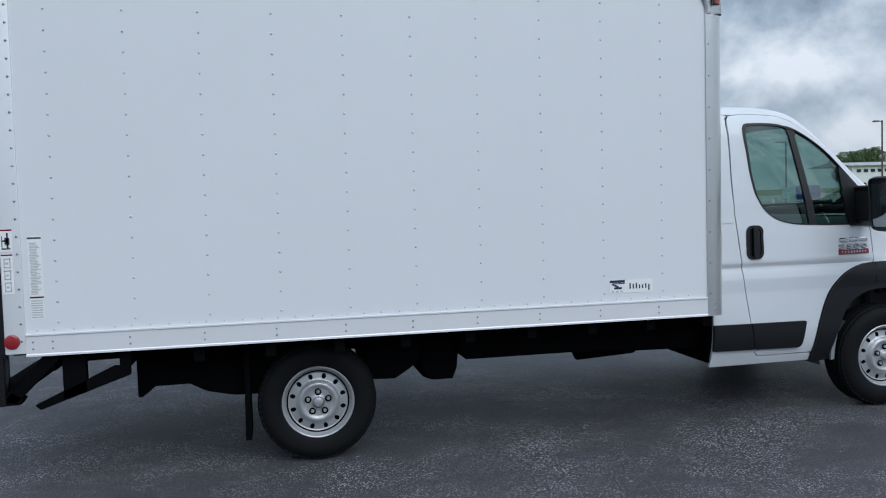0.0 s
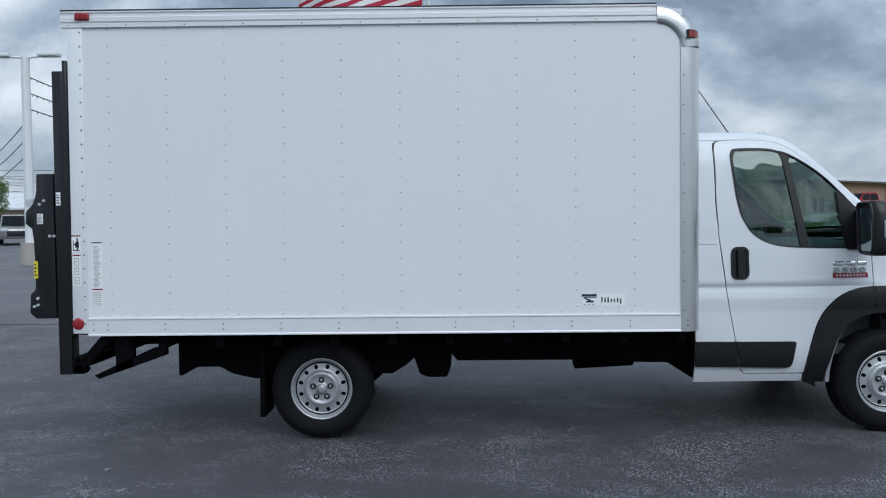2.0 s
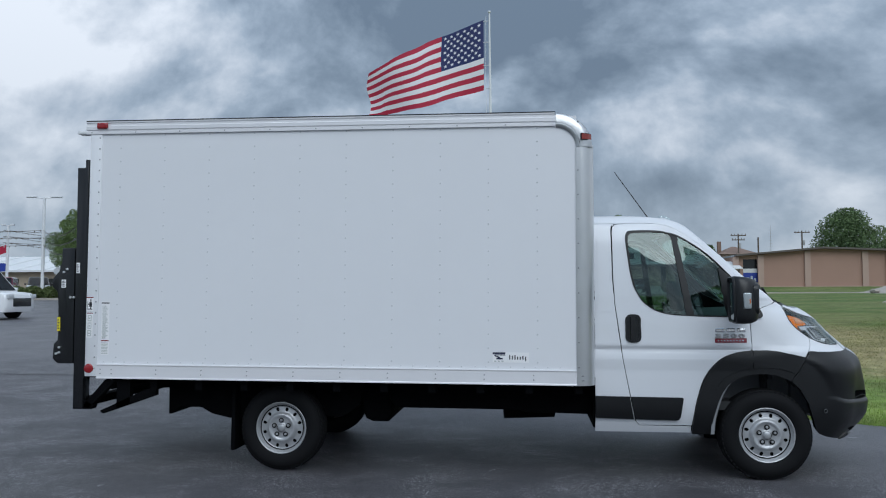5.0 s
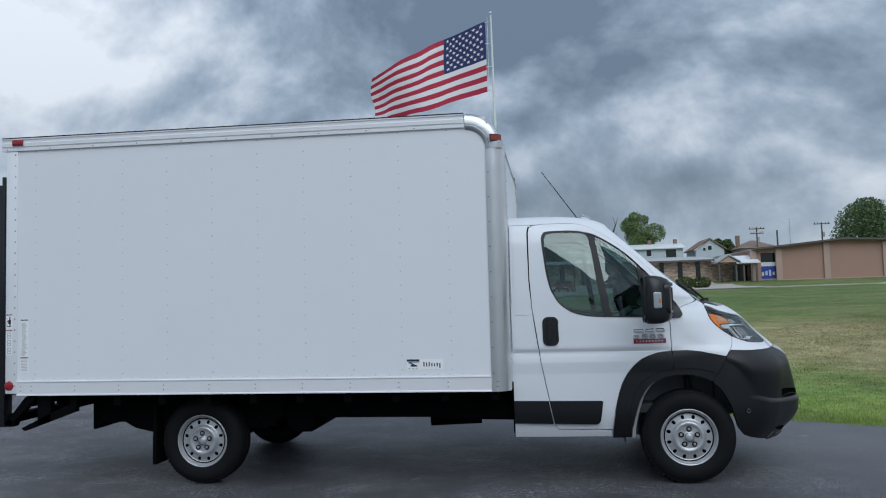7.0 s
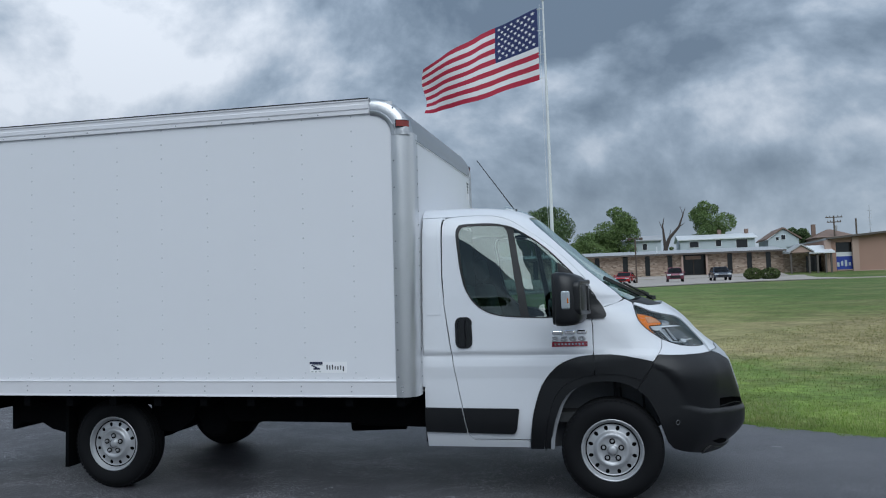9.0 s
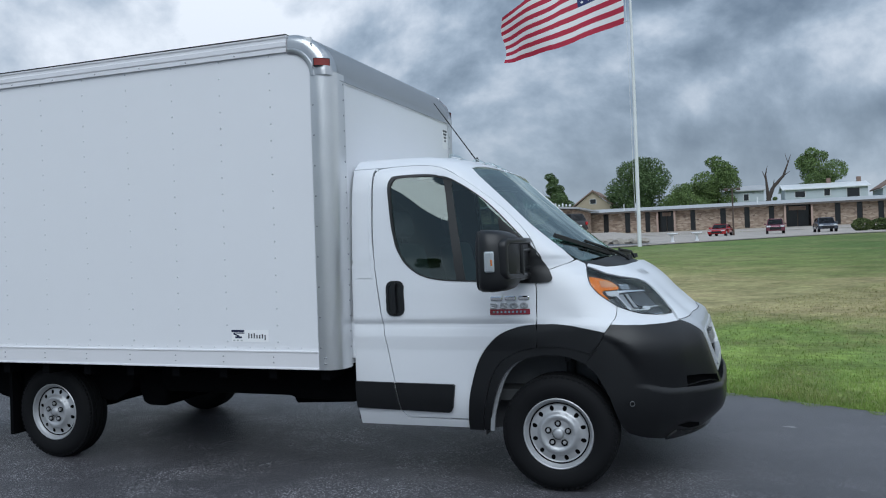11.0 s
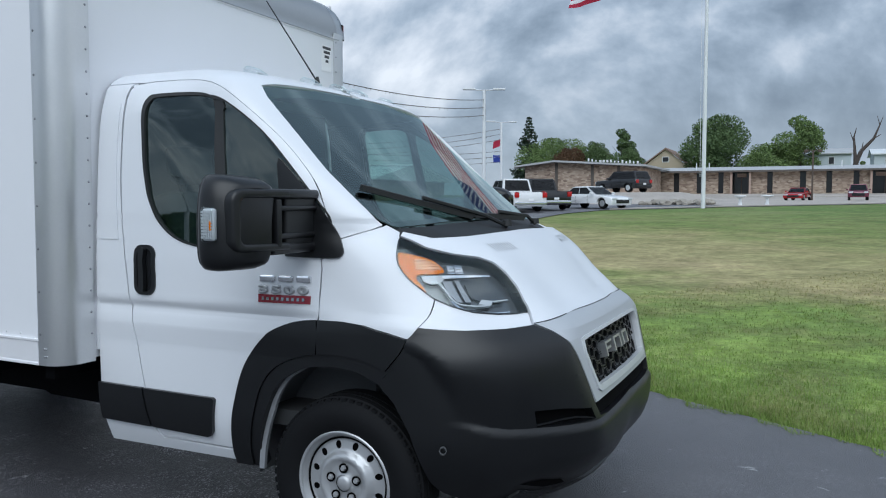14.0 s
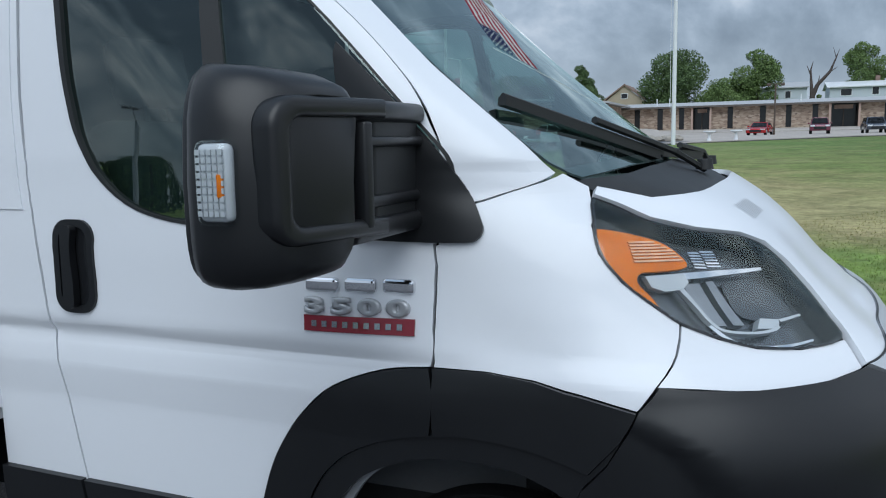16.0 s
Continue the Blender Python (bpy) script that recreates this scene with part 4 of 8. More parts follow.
DOOR_REAR = S((3.03, 0.425), (3.0, 0.46), (2.96, 0.66), (2.90, 0.98), (2.87, 1.21), (2.84, 1.45), (2.828, 1.65), (2.826, 2.03))
DOOR_TOP = S((2.835, 2.075), (2.86, 2.095), (2.95, 2.105), (3.08, 2.107))
DOOR_EDGE = smooth_ring([(0.0, 17.28), (0.062, 16.88), (0.115, 16.25), (0.165, 15.6), (0.205, 15.0), (0.220, 14.55), (0.217, 14.18), (0.202, 13.86), (0.172, 13.58), (0.128, 13.22), (0.086, 12.55), (0.060, 11.7), (0.041, 10.75)], 3, False)
DOOR_FRONT = DOOR_EDGE + S((3.937, 1.30), (3.935, 1.12))
ARCH_XZ = smooth_ring([(3.93, 1.044), (3.82, 1.030), (3.70, 0.984), (3.618, 0.912), (3.565, 0.84), (3.530, 0.765), (3.495, 0.65), (3.475, 0.56), (3.455, 0.425)], 4, False)
ARCH = S(*ARCH_XZ)
W_OUT = smooth_ring([side(2.985, 2.038), side(3.138, 2.042), side(3.25, 2.034), side(3.34, 2.012), (0.040, 16.09), (0.104, 15.18), (0.124, 14.19), (0.114, 13.2), (0.118, 11.4), (0.03, 9.75), side(3.63, 1.318), side(3.48, 1.323), side(3.29, 1.337), side(3.154, 1.377), side(3.066, 1.446), side(3.016, 1.524), side(2.979, 1.64), side(2.957, 1.78), side(2.943, 1.90), side(2.938, 1.98), side(2.952, 2.02)], 4)
W_IN = shrink(W_OUT, 0.012)

door = skin_part("door", DOOR_REAR + DOOR_TOP + DOOR_FRONT + ARCH + S((3.462, 0.425), (3.03, 0.425))[1:-1], M_PAINT, truck, "white cab door with dark tinted window", holes=[W_OUT], dv=0.2)
skin_part("window_seal", W_OUT, M_SEAL, truck, "black rubber window surround", 0.003, 0.03, 0, holes=[W_IN])


def pane(u, v):
    """The side glass: follows the skin, but stays flat towards its upper edge."""
    x, y, z = skin(u, v)
    if z > 1.86:
        q = skin(u, level(1.86))[1] + (z - 1.86) * 0.14
        y = min(y, q) if u <= 1 else max(y, 2 * MID - (skin(2 - u, level(1.86))[1] + (z - 1.86) * 0.14))
    return (x, y, z)


for f in (lambda q: q, mirror_uv):
    bm = B()
    patch(bm, pane, f(W_IN), 0.05, 0.5, -0.009, 0.0)
    part("door_glass", bm, M_GLASS, truck, "greenish tinted side glass", 35)
skin_part("window_divider", S((3.322, 2.005), (3.368, 1.992), (3.482, 1.325), (3.42, 1.325), (3.322, 2.005))[:-1], M_SEAL, truck, "", -0.002, 0.02, 0)
skin_part("cab_corner", S((2.672, 0.362), (2.672, 1.2), (2.672, 2.100), (2.835, 2.100), (2.832, 2.07)) + DOOR_REAR[::-1] + S((3.03, 0.425), (3.452, 0.42), (3.45, 0.362), (2.69, 0.362))[1:], M_PAINT, truck, "white cab corner and sill", dv=0.2)
ws_left = [(0.75, 17.20), (0.588, 17.08), (0.441, 16.90), (0.400, 16.39), (0.388, 15.48), (0.365, 14.11), (0.364, 13.39), (0.359, 12.52), (0.362, 11.91)]
rear_v = [17.6 + 0.2 * k for k in range(18)]
roof = S((2.845, 2.102), (2.672, 2.102)) + [(2.672 - ring_at(v)[2], v) for v in rear_v] + [(1.0, 21.0), (1.0, 17.35)] + ws_left + [(0.25, 11.3), (0.145, 10.79), (0.085, 10.58)] + DOOR_EDGE[::-1] + DOOR_TOP[::-1][:-2]
skin_part("roof", roof, M_PAINT, truck, "white cab roof and windscreen pillars", gap=0.002)
NOSE = smooth_ring([(0.521, 6.02), (0.60, 6.09), (0.70, 6.14), (0.80, 6.19), (0.90, 6.24), (1.0, 6.27)], 4, False)
HEAD = [(0.353, 10.76), (0.281, 9.92), (0.240, 9.14), (0.238, 8.50), (0.259, 7.96), (0.274, 7.61), (0.311, 7.29), (0.359, 7.02), (0.435, 6.85), (0.530, 6.86), (0.555, 7.37), (0.584, 7.95), (0.593, 8.55), (0.584, 9.02), (0.546, 9.33), (0.460, 9.60), (0.396, 9.98), (0.375, 10.42)]
FLARE_SEAM = [(0.088, 5.42), (0.05, 4.70), (0.028, 4.22)]
fender = S((3.935, 1.045), (3.935, 1.12), (3.937, 1.30)) + [(0.043, 10.72), (0.085, 10.55), (0.145, 10.77), (0.25, 11.3), (0.378, 11.9), (0.385, 11.2)] + HEAD[:6] + [(0.2, 6.75), (0.145, 6.12), FLARE_SEAM[0], (0.018, 5.80)] + S((4.15, 1.036), (4.05, 1.045))
skin_part("fender", fender, M_PAINT, truck, "white front fender", gap=0.0016)
skin_part("nose_strip", [HEAD[5], (0.2, 6.75), (0.145, 6.12), (0.201, 6.06), (0.291, 5.91), (0.420, 5.89), (0.521, 6.0), (0.540, 6.86)] + HEAD[6:10][::-1], M_PAINT, truck, gap=0.0016)
hood = [(0.385, 11.1), (0.353, 10.78), (0.375, 10.42), (0.396, 9.98), (0.460, 9.60), (0.546, 9.33), (0.584, 9.02), (0.593, 8.55), (0.584, 7.95), (0.555, 7.37), (0.540, 6.86)] + NOSE
skin_part("hood", [(1.0, 10.82), (0.82, 10.72), (0.62, 10.60), (0.46, 10.56)] + hood + mirror_uv(hood)[::-1][1:] + mirror_uv([(0.46, 10.56), (0.62, 10.60), (0.82, 10.72)]), M_PAINT, truck, "white bonnet", both=False, off=0.013, gap=0.002)
cowl_top = [(0.388, 11.9), (0.42, 11.75), (0.60, 11.9), (0.80, 12.1), (1.0, 12.2)]
cowl_bot = [(1.0, 10.85), (0.82, 10.75), (0.62, 10.63), (0.46, 10.60), (0.40, 11.05)]
skin_part("cowl", cowl_top + mirror_uv(cowl_top)[::-1][1:] + mirror_uv(cowl_bot)[::-1] + cowl_bot[1:], M_SEAL, truck, "black plastic scuttle panel", off=-0.012, depth=0.03, both=False, gap=0)
glass_in = [(1.0, 12.15), (0.80, 12.05), (0.60, 11.85), (0.42, 11.7), (0.392, 11.9)] + ws_left[::-1][1:] + [(1.0, 17.33)]
skin_part("windscreen", shrink(glass_in + mirror_uv(glass_in)[::-1][1:-1], 0.004), M_WSGLASS, truck, "greenish windscreen glass", off=-0.004, depth=0.0, gap=0, both=False, surface=screen)
band = shrink(glass_in + mirror_uv(glass_in)[::-1][1:-1], 0.004)
skin_part("windscreen_band", band, M_SEAL, truck, "", off=-0.009, depth=0.0, gap=0, holes=[shrink(band, 0.045)], both=False, surface=screen)
# sail panel of the mirror, across door and fender
sail = S(*smooth_ring([(3.70, 1.725), (3.79, 1.640), (3.88, 1.550), (3.95, 1.472), (4.0, 1.405), (4.028, 1.350), (4.034, 1.328), (4.022, 1.309), (3.99, 1.303), (3.85, 1.302)], 4, False), (3.76, 1.305), (3.735, 1.42), (3.715, 1.55), (3.695, 1.70))
skin_part("mirror_base", sail, M_PLASTIC, truck, "black plastic mirror base", 0.012, 0.02, 0, du=0.02, dv=0.25)

# black wheel-arch flares and bumper
LIP_XZ = smooth_ring([(4.262, 0.862), (4.15, 0.895), (4.03, 0.908), (3.91, 0.900), (3.81, 0.872), (3.715, 0.822), (3.645, 0.735), (3.600, 0.605), (3.565, 0.46), (3.55, 0.362)], 4, False)
INNER_XZ = smooth_ring([(4.235, 0.800), (4.12, 0.845), (4.01, 0.856), (3.90, 0.846), (3.82, 0.818), (3.75, 0.775), (3.69, 0.695), (3.645, 0.58), (3.615, 0.46), (3.605, 0.362)], 4, False)
flare_r = S((3.452, 0.362), *ARCH_XZ[::-1]) + S((3.931, 0.902)) + S(*[p for p in LIP_XZ if p[0] < 3.925])
flare_f = S((3.936, 0.902), (3.936, 1.044), (4.05, 1.045), (4.15, 1.036)) + [(0.018, 5.80)] + FLARE_SEAM[:2] + S(*[p for p in LIP_XZ if p[0] > 3.945])
skin_part("wheel_flare", flare_r, M_PLASTIC, truck, "matt black plastic wheel-arch flare", 0.018, 0.014, 0.002)
skin_part("wheel_flare", flare_f, M_PLASTIC, truck, "matt black plastic wheel-arch flare", 0.018, 0.014, 0.002)
skin_part("flare_lip", FLARE_SEAM[1:] + S(*INNER_XZ) + S(*LIP_XZ)[::-1], M_PLASTIC, truck, "", 0.010, 0.05, 0)
fog = [(0.465, 3.06), (0.56, 3.02), (0.652, 2.90), (0.672, 2.56), (0.58, 2.53), (0.48, 2.56)]
bump_l = [(0.145, 6.10)] + FLARE_SEAM + S((4.235, 0.80), (4.30, 0.73), (4.36, 0.62), (4.405, 0.48), (4.425, 0.42), (4.46, 0.375), (4.52, 0.350)) + [(0.4, 0.02), (0.7, 0.02), (1.0, 0.02)]
bump_t = [(0.201, 6.0), (0.291, 5.91), (0.420, 5.89), (0.515, 5.98), (0.56, 5.5), (0.588, 5.0), (0.625, 4.35), (0.652, 3.75), (0.668, 3.4), (0.684, 2.94), (0.706, 2.56), (0.80, 2.50), (0.90, 2.52), (1.0, 2.54)]


def ease(f):
    f = min(max(f, 0.0), 1.0)
    return f * f * (3 - 2 * f)


def bumper_skin(u, v):
    """The bumper's face: hollow round the wheel opening, full at the corner, with a ledge above the lower apron."""
    x, y, z = skin(u, v)
    q = min(u, 2 - u)
    fold = np.interp(v, [2.7, 3.1, 3.65, 4.55, 5.5, 6.1], [0.27, 0.250, 0.220, 0.160, 0.060, 0.0])
    ledge = 0.04 + np.interp(q, [0.10, 0.26, 0.315, 0.38, 0.535, 0.665, 0.74, 1.0], [2.85, 2.70, 2.55, 2.45, 2.36, 2.34, 2.32, 2.40])
    low = ease((ledge + 0.12 - v) / 0.24)
    full = 0.026 * ease((q - fold + 0.05) / 0.055) * ease((5.75 - v) / 1.7) * ease((v - ledge) / 1.6 + 0.1) * ease((0.62 - q) / 0.2)
    d = full * (1 - low) + low * 0.019 * ease((q - 0.17) / 0.16)
    a = min(max(q, 0.0), 1.0) * math.pi / 2
    return (x + d * math.sin(a), y - d * math.cos(a) * (1 if u <= 1 else -1), z)


skin_part("bumper", bump_l + mirror_uv(bump_l[:-1])[::-1] + mirror_uv(bump_t[:-1]) + bump_t[::-1], M_PLASTIC, truck, "matt black plastic front bumper", off=0.016, depth=0.04, both=False, holes=[fog, mirror_uv(fog)], gap=0.0015, du=0.02, dv=0.06, surface=bumper_skin)
# backing sheet of the fog-lamp recess, its shade painted near-black
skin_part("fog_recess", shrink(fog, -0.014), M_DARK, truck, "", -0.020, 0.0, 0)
# curved fin across the fog-lamp recess
for mir in (0, 1):
    bm = B()
    tube(bm, [Vector(bumper_skin(2 - u if mir else u, v)) + Vector((0.008, 0, 0)) for u, v in ((0.470, 2.60), (0.51, 2.63), (0.56, 2.69), (0.60, 2.70), (0.635, 2.65), (0.664, 2.58))], 0.004, 6)
    part("bumper_fin", bm, M_PLASTIC, truck)
# chin lip under the apron; the slot above is a flat patch coloured as shade
chin = [(0.40, 0.02), (0.415, 0.30), (0.45, 0.52), (0.52, 0.34), (0.62, 0.22), (0.74, 0.26), (1.0, 0.34)]
skin_part("chin_lip", chin + mirror_uv(chin)[::-1][1:], M_PLASTIC, truck, "", off=0.028, depth=0.03, both=False, gap=0, du=0.02, surface=bumper_skin)
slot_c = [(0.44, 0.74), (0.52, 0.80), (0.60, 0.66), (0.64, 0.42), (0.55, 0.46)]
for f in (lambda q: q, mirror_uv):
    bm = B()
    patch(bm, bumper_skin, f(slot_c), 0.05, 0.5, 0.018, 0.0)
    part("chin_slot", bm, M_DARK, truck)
bm = B()
tube(bm, [Vector(bumper_skin(0.43 + 0.038 * k, 0.05 + 0.30 * (abs(k - 15) > 13))) + Vector((0.030, 0, -0.004)) for k in range(31)], 0.008, 6)
part("chin_edge", bm, M_PLASTIC, truck)
skin_part("tow_cap", [(0.175 + 0.012 * math.cos(k * math.pi / 5), 2.05 + 0.13 * math.sin(k * math.pi / 5)) for k in range(10)], M_INT, truck, "", off=0.030, depth=0.008, gap=0, holes=[[(0.175 + 0.009 * math.cos(k * math.pi / 5), 2.05 + 0.10 * math.sin(k * math.pi / 5)) for k in range(10)]])
# grille surround, mesh and lower slot
sur_o = NOSE
sur_b = [(1.0, 2.95), (0.916, 2.95), (0.82, 2.94), (0.690, 2.92), (0.668, 3.4), (0.652, 3.75), (0.625, 4.35), (0.588, 5.0), (0.56, 5.5)]
gri_o = [(0.697, 4.80), (0.715, 4.84), (0.80, 4.89), (0.91, 4.92), (1.0, 4.93)]
gri_b = [(1.0, 3.26), (0.87, 3.26), (0.750, 3.27), (0.735, 3.34), (0.712, 3.8), (0.696, 4.3)]
grille_hole = gri_o + mirror_uv(gri_o)[::-1][1:] + mirror_uv(gri_b)[::-1][:-1] + gri_b
skin_part("grille_surround", sur_o + mirror_uv(sur_o)[::-1][1:] + mirror_uv(sur_b)[::-1][:-1] + sur_b, M_SURR, truck, "pale silver-grey grille surround", off=0.018, depth=0.06, both=False, gap=0.0025, holes=[grille_hole])
# dark strip laid along the bonnet's front edge, painting the shade of the gap
gap_u, gap_l = [(u, v + 0.022) for u, v in sur_o], [(u, v - 0.014) for u, v in sur_o]
skin_part("bonnet_gap", gap_u + mirror_uv(gap_u)[::-1][1:] + mirror_uv(gap_l) + gap_l[::-1][1:], M_SEAL, truck, "", off=0.0185, depth=0.001, both=False, gap=0)
skin_part("grille_rim", shrink(grille_hole, -0.012), M_SILVER, truck, "", off=0.026, depth=0.03, both=False, gap=0, holes=[shrink(grille_hole, 0.003)])
skin_part("grille_back", shrink(grille_hole, -0.01), M_DARK, truck, "", -0.05, 0, 0, both=False)
# lower slot: a sheet with the opening's shade in its colour
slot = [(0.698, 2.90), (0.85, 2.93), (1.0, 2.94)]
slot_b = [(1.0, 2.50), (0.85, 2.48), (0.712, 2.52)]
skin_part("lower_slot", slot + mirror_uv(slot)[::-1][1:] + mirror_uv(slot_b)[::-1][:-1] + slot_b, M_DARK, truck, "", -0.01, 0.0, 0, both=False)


def inside(p, poly):
    c = False
    for i in range(len(poly)):
        a, b = poly[i - 1], poly[i]
        if (a[1] > p[1]) != (b[1] > p[1]) and p[0] < (b[0] - a[0]) * (p[1] - a[1]) / (b[1] - a[1]) + a[0]:
            c = not c
    return c


bm = B()
hu, hv = 0.044, 0.40
for i in range(-13, 14):
    for j in range(-6, 7):
        cu, cv = 1.0 + i * hu * 0.88, 4.33 + (j + 0.5 * (i % 2)) * hv
        ring = []
        for k in range(6):
            a = k * math.pi / 3
            ring.append((cu + 0.53 * hu * math.cos(a), cv + 0.53 * hv * math.sin(a)))
        if not inside((cu, cv), shrink(grille_hole, -0.016)):
            continue
        inner = [(cu + (p[0] - cu) * 0.82, cv + (p[1] - cv) * 0.82) for p in ring]
        patch(bm, skin, ring, 0.5, 5, -0.012, 0.012, [inner])
part("grille_mesh", bm, M_PLASTIC, truck, "black honeycomb grille", 0)
for k, (u0, u1) in enumerate(((0.888, 0.948), (0.970, 1.030), (1.052, 1.112))):
    bm = B()
    bars = [(u0, u0 + 0.010, 3.78, 4.28), (u0 + 0.010, u1, 4.19, 4.28)]
    bars += [(u0 + 0.010, u1 - 0.012, 3.97, 4.05)] if k == 0 else [(u1 - 0.010, u1, 3.78, 4.17)]
    for a, b, c, d in bars:
        patch(bm, skin, [(a, c), (b, c), (b, d), (a, d)], 0.1, 1, 0.016, 0.04)
    part("grille_emblem", bm, M_ALU, truck, "silver emblem block" if k == 0 else "")

# headlamps
LAMP = smooth_ring(HEAD, 3)
for mir in (0, 1):
    f = mirror_uv if mir else (lambda q: q)
    bm = B()
    patch(bm, skin, f(shrink(LAMP, 0.002)), 0.04, 0.4, 0.006, 0.0)
    lamp = part("headlamp", bm, M_CLEAR, truck, "large swept-back clear headlamp with amber corner" if not mir else "", 35)
    bm = B()
    patch(bm, skin, f(LAMP), 0.04, 0.4, -0.045, 0.0)
    part("housing", bm, M_LAMPIN, lamp)
    bm = B()
    patch(bm, skin, f(LAMP), 0.04, 0.4, 0.004, 0.05, [f(shrink(LAMP, 0.0055))])
    part("lamp_rim", bm, M_GLOSSB, lamp)
    bm = B()
    patch(bm, skin, f(smooth_ring([(0.280, 9.88), (0.318, 9.82), (0.350, 9.66), (0.378, 9.44), (0.388, 9.10), (0.380, 8.78), (0.325, 8.72), (0.288, 8.70), (0.268, 8.50), (0.272, 8.20), (0.270, 7.92), (0.264, 7.76), (0.249, 8.10), (0.2405, 8.55), (0.2425, 9.05), (0.258, 9.50)], 3)), 0.02, 0.2, -0.010, 0.012)
    part("indicator", bm, M_AMBER, lamp, "amber indicator")
    # ribbed window in the indicator
    for k in range(7):
        bm = B()
        v0 = 8.94 + 0.082 * k
        u0, u1 = 0.292 + 0.004 * k, 0.382 - 0.006 * max(0, k - 3)
        patch(bm, skin, f([(u0, v0), (u1, v0 - 0.02), (u1, v0 + 0.02), (u0, v0 + 0.045)]), 0.05, 1, -0.006, 0.006)
        part("indicator_rib", bm, M_AMBERC, lamp)
    for k in range(6):
        for u0, u1 in ((0.396, 0.418), (0.423, 0.450)):
            bm = B()
            v0 = 8.74 + 0.072 * k
            du = 0.003 * k
            patch(bm, skin, f([(u0 + du, v0), (u1 + du, v0 - 0.03), (u1 + du, v0 + 0.008), (u0 + du, v0 + 0.04)]), 0.1, 1, -0.012, 0.006)
            part("reflector_fin", bm, M_CHROME, lamp)
    bm = B()
    patch(bm, skin, f([(0.292, 8.64), (0.366, 8.66), (0.362, 8.46), (0.340, 8.32), (0.306, 8.30), (0.288, 8.40)]), 0.03, 0.3, -0.014, 0.02)
    guide = smooth_ring([(0.334, 8.33), (0.338, 7.98), (0.336, 7.66), (0.346, 7.46), (0.392, 7.36), (0.435, 7.36), (0.456, 7.42)], 4, False)
    guide += smooth_ring([(0.453, 7.47), (0.433, 7.41), (0.394, 7.41), (0.352, 7.50), (0.343, 7.67), (0.345, 7.99), (0.345, 8.36)], 4, False)
    patch(bm, skin, f(guide), 0.03, 0.3, -0.016, 0.015)
    part("light_guide", bm, M_GUIDE, lamp, "bright white light-guide strip")
    bm = B()
    patch(bm, skin, f(smooth_ring([(0.326, 7.58), (0.338, 7.24), (0.388, 7.04), (0.44, 7.0), (0.490, 7.03)], 4, False) + smooth_ring([(0.492, 7.08), (0.44, 7.06), (0.391, 7.10), (0.346, 7.28), (0.334, 7.60)], 4, False)), 0.03, 0.3, -0.014, 0.012)
    patch(bm, skin, f([(0.366, 8.66), (0.43, 8.66), (0.54, 8.60), (0.536, 8.54), (0.43, 8.54), (0.362, 8.52)]), 0.03, 0.3, -0.014, 0.014)
    part("chrome_edge", bm, M_CHROME, lamp)
    # bowl of the main beam: a hollow facet, a bright rib and a darker flank
    bm = B()
    patch(bm, skin, f([(0.358, 8.46), (0.392, 8.46), (0.372, 7.60), (0.354, 7.62), (0.350, 8.0)]), 0.02, 0.2, -0.030, 0.01)
    patch(bm, skin, f([(0.400, 8.46), (0.416, 8.46), (0.398, 7.56), (0.378, 7.58)]), 0.02, 0.2, -0.022, 0.02)
    part("reflector", bm, M_BOWL, lamp, "silver reflector bowl")
    bm = B()
    patch(bm, skin, f(smooth_ring([(0.445, 8.42), (0.515, 8.40), (0.540, 8.0), (0.522, 7.62), (0.470, 7.60), (0.42, 7.75), (0.425, 8.1)], 3)), 0.03, 0.3, -0.034, 0.006)
    part("lamp_flank", bm, M_FLANK, lamp)
    bm = B()
    patch(bm, skin, f([(0.436, 7.64), (0.470, 7.57), (0.452, 7.40), (0.412, 7.46)]), 0.1, 1, -0.018, 0.02)
    patch(bm, skin, f([(0.470, 7.57), (0.525, 7.60), (0.525, 7.56), (0.470, 7.52)]), 0.1, 1, -0.018, 0.01)
    part("reflector_step", bm, M_GUIDE, lamp)

# vent slots in the bonnet: flat patches, the slots' shade put into their grey
for g in (0, 1):
    bm = B()
    for k in range(9):
        s = [(0.668 + 0.0175 * k, 9.55), (0.674 + 0.0175 * k, 9.55), (0.668 + 0.0175 * k, 10.04), (0.662 + 0.0175 * k, 10.04)]
        patch(bm, skin, mirror_uv(s) if g else s, 0.1, 1, 0.0150, 0.0)
    part("bonnet_vent", bm, M_VENT, truck, "", 0)

# side trim, sill, handle, badge
skin_part("side_trim", S((2.674, 0.668), (2.952, 0.664), (2.985, 0.483), (2.674, 0.490), (2.674, 0.668))[:-1], M_PLASTIC, truck, "black plastic side moulding", 0.018, 0.02, 0)
skin_part("side_trim", S((2.962, 0.664), (3.372, 0.660), (3.383, 0.652), (3.360, 0.505), (3.345, 0.482), (3.325, 0.476), (2.996, 0.483), (2.962, 0.664))[:-1], M_PLASTIC, truck, "black plastic side moulding", 0.018, 0.02, 0)


def rounded(cx, cz, w, h, r, n=5):
    out = []
    for sx, sz, a0 in ((1, 1, 0), (-1, 1, 90), (-1, -1, 180), (1, -1, 270)):
        for k in range(n + 1):
            a = radians(a0 + 90 * k / n)
            out.append((cx + sx * (w / 2 - r) + r * math.cos(a), cz + sz * (h / 2 - r) + r * math.sin(a)))
    return out


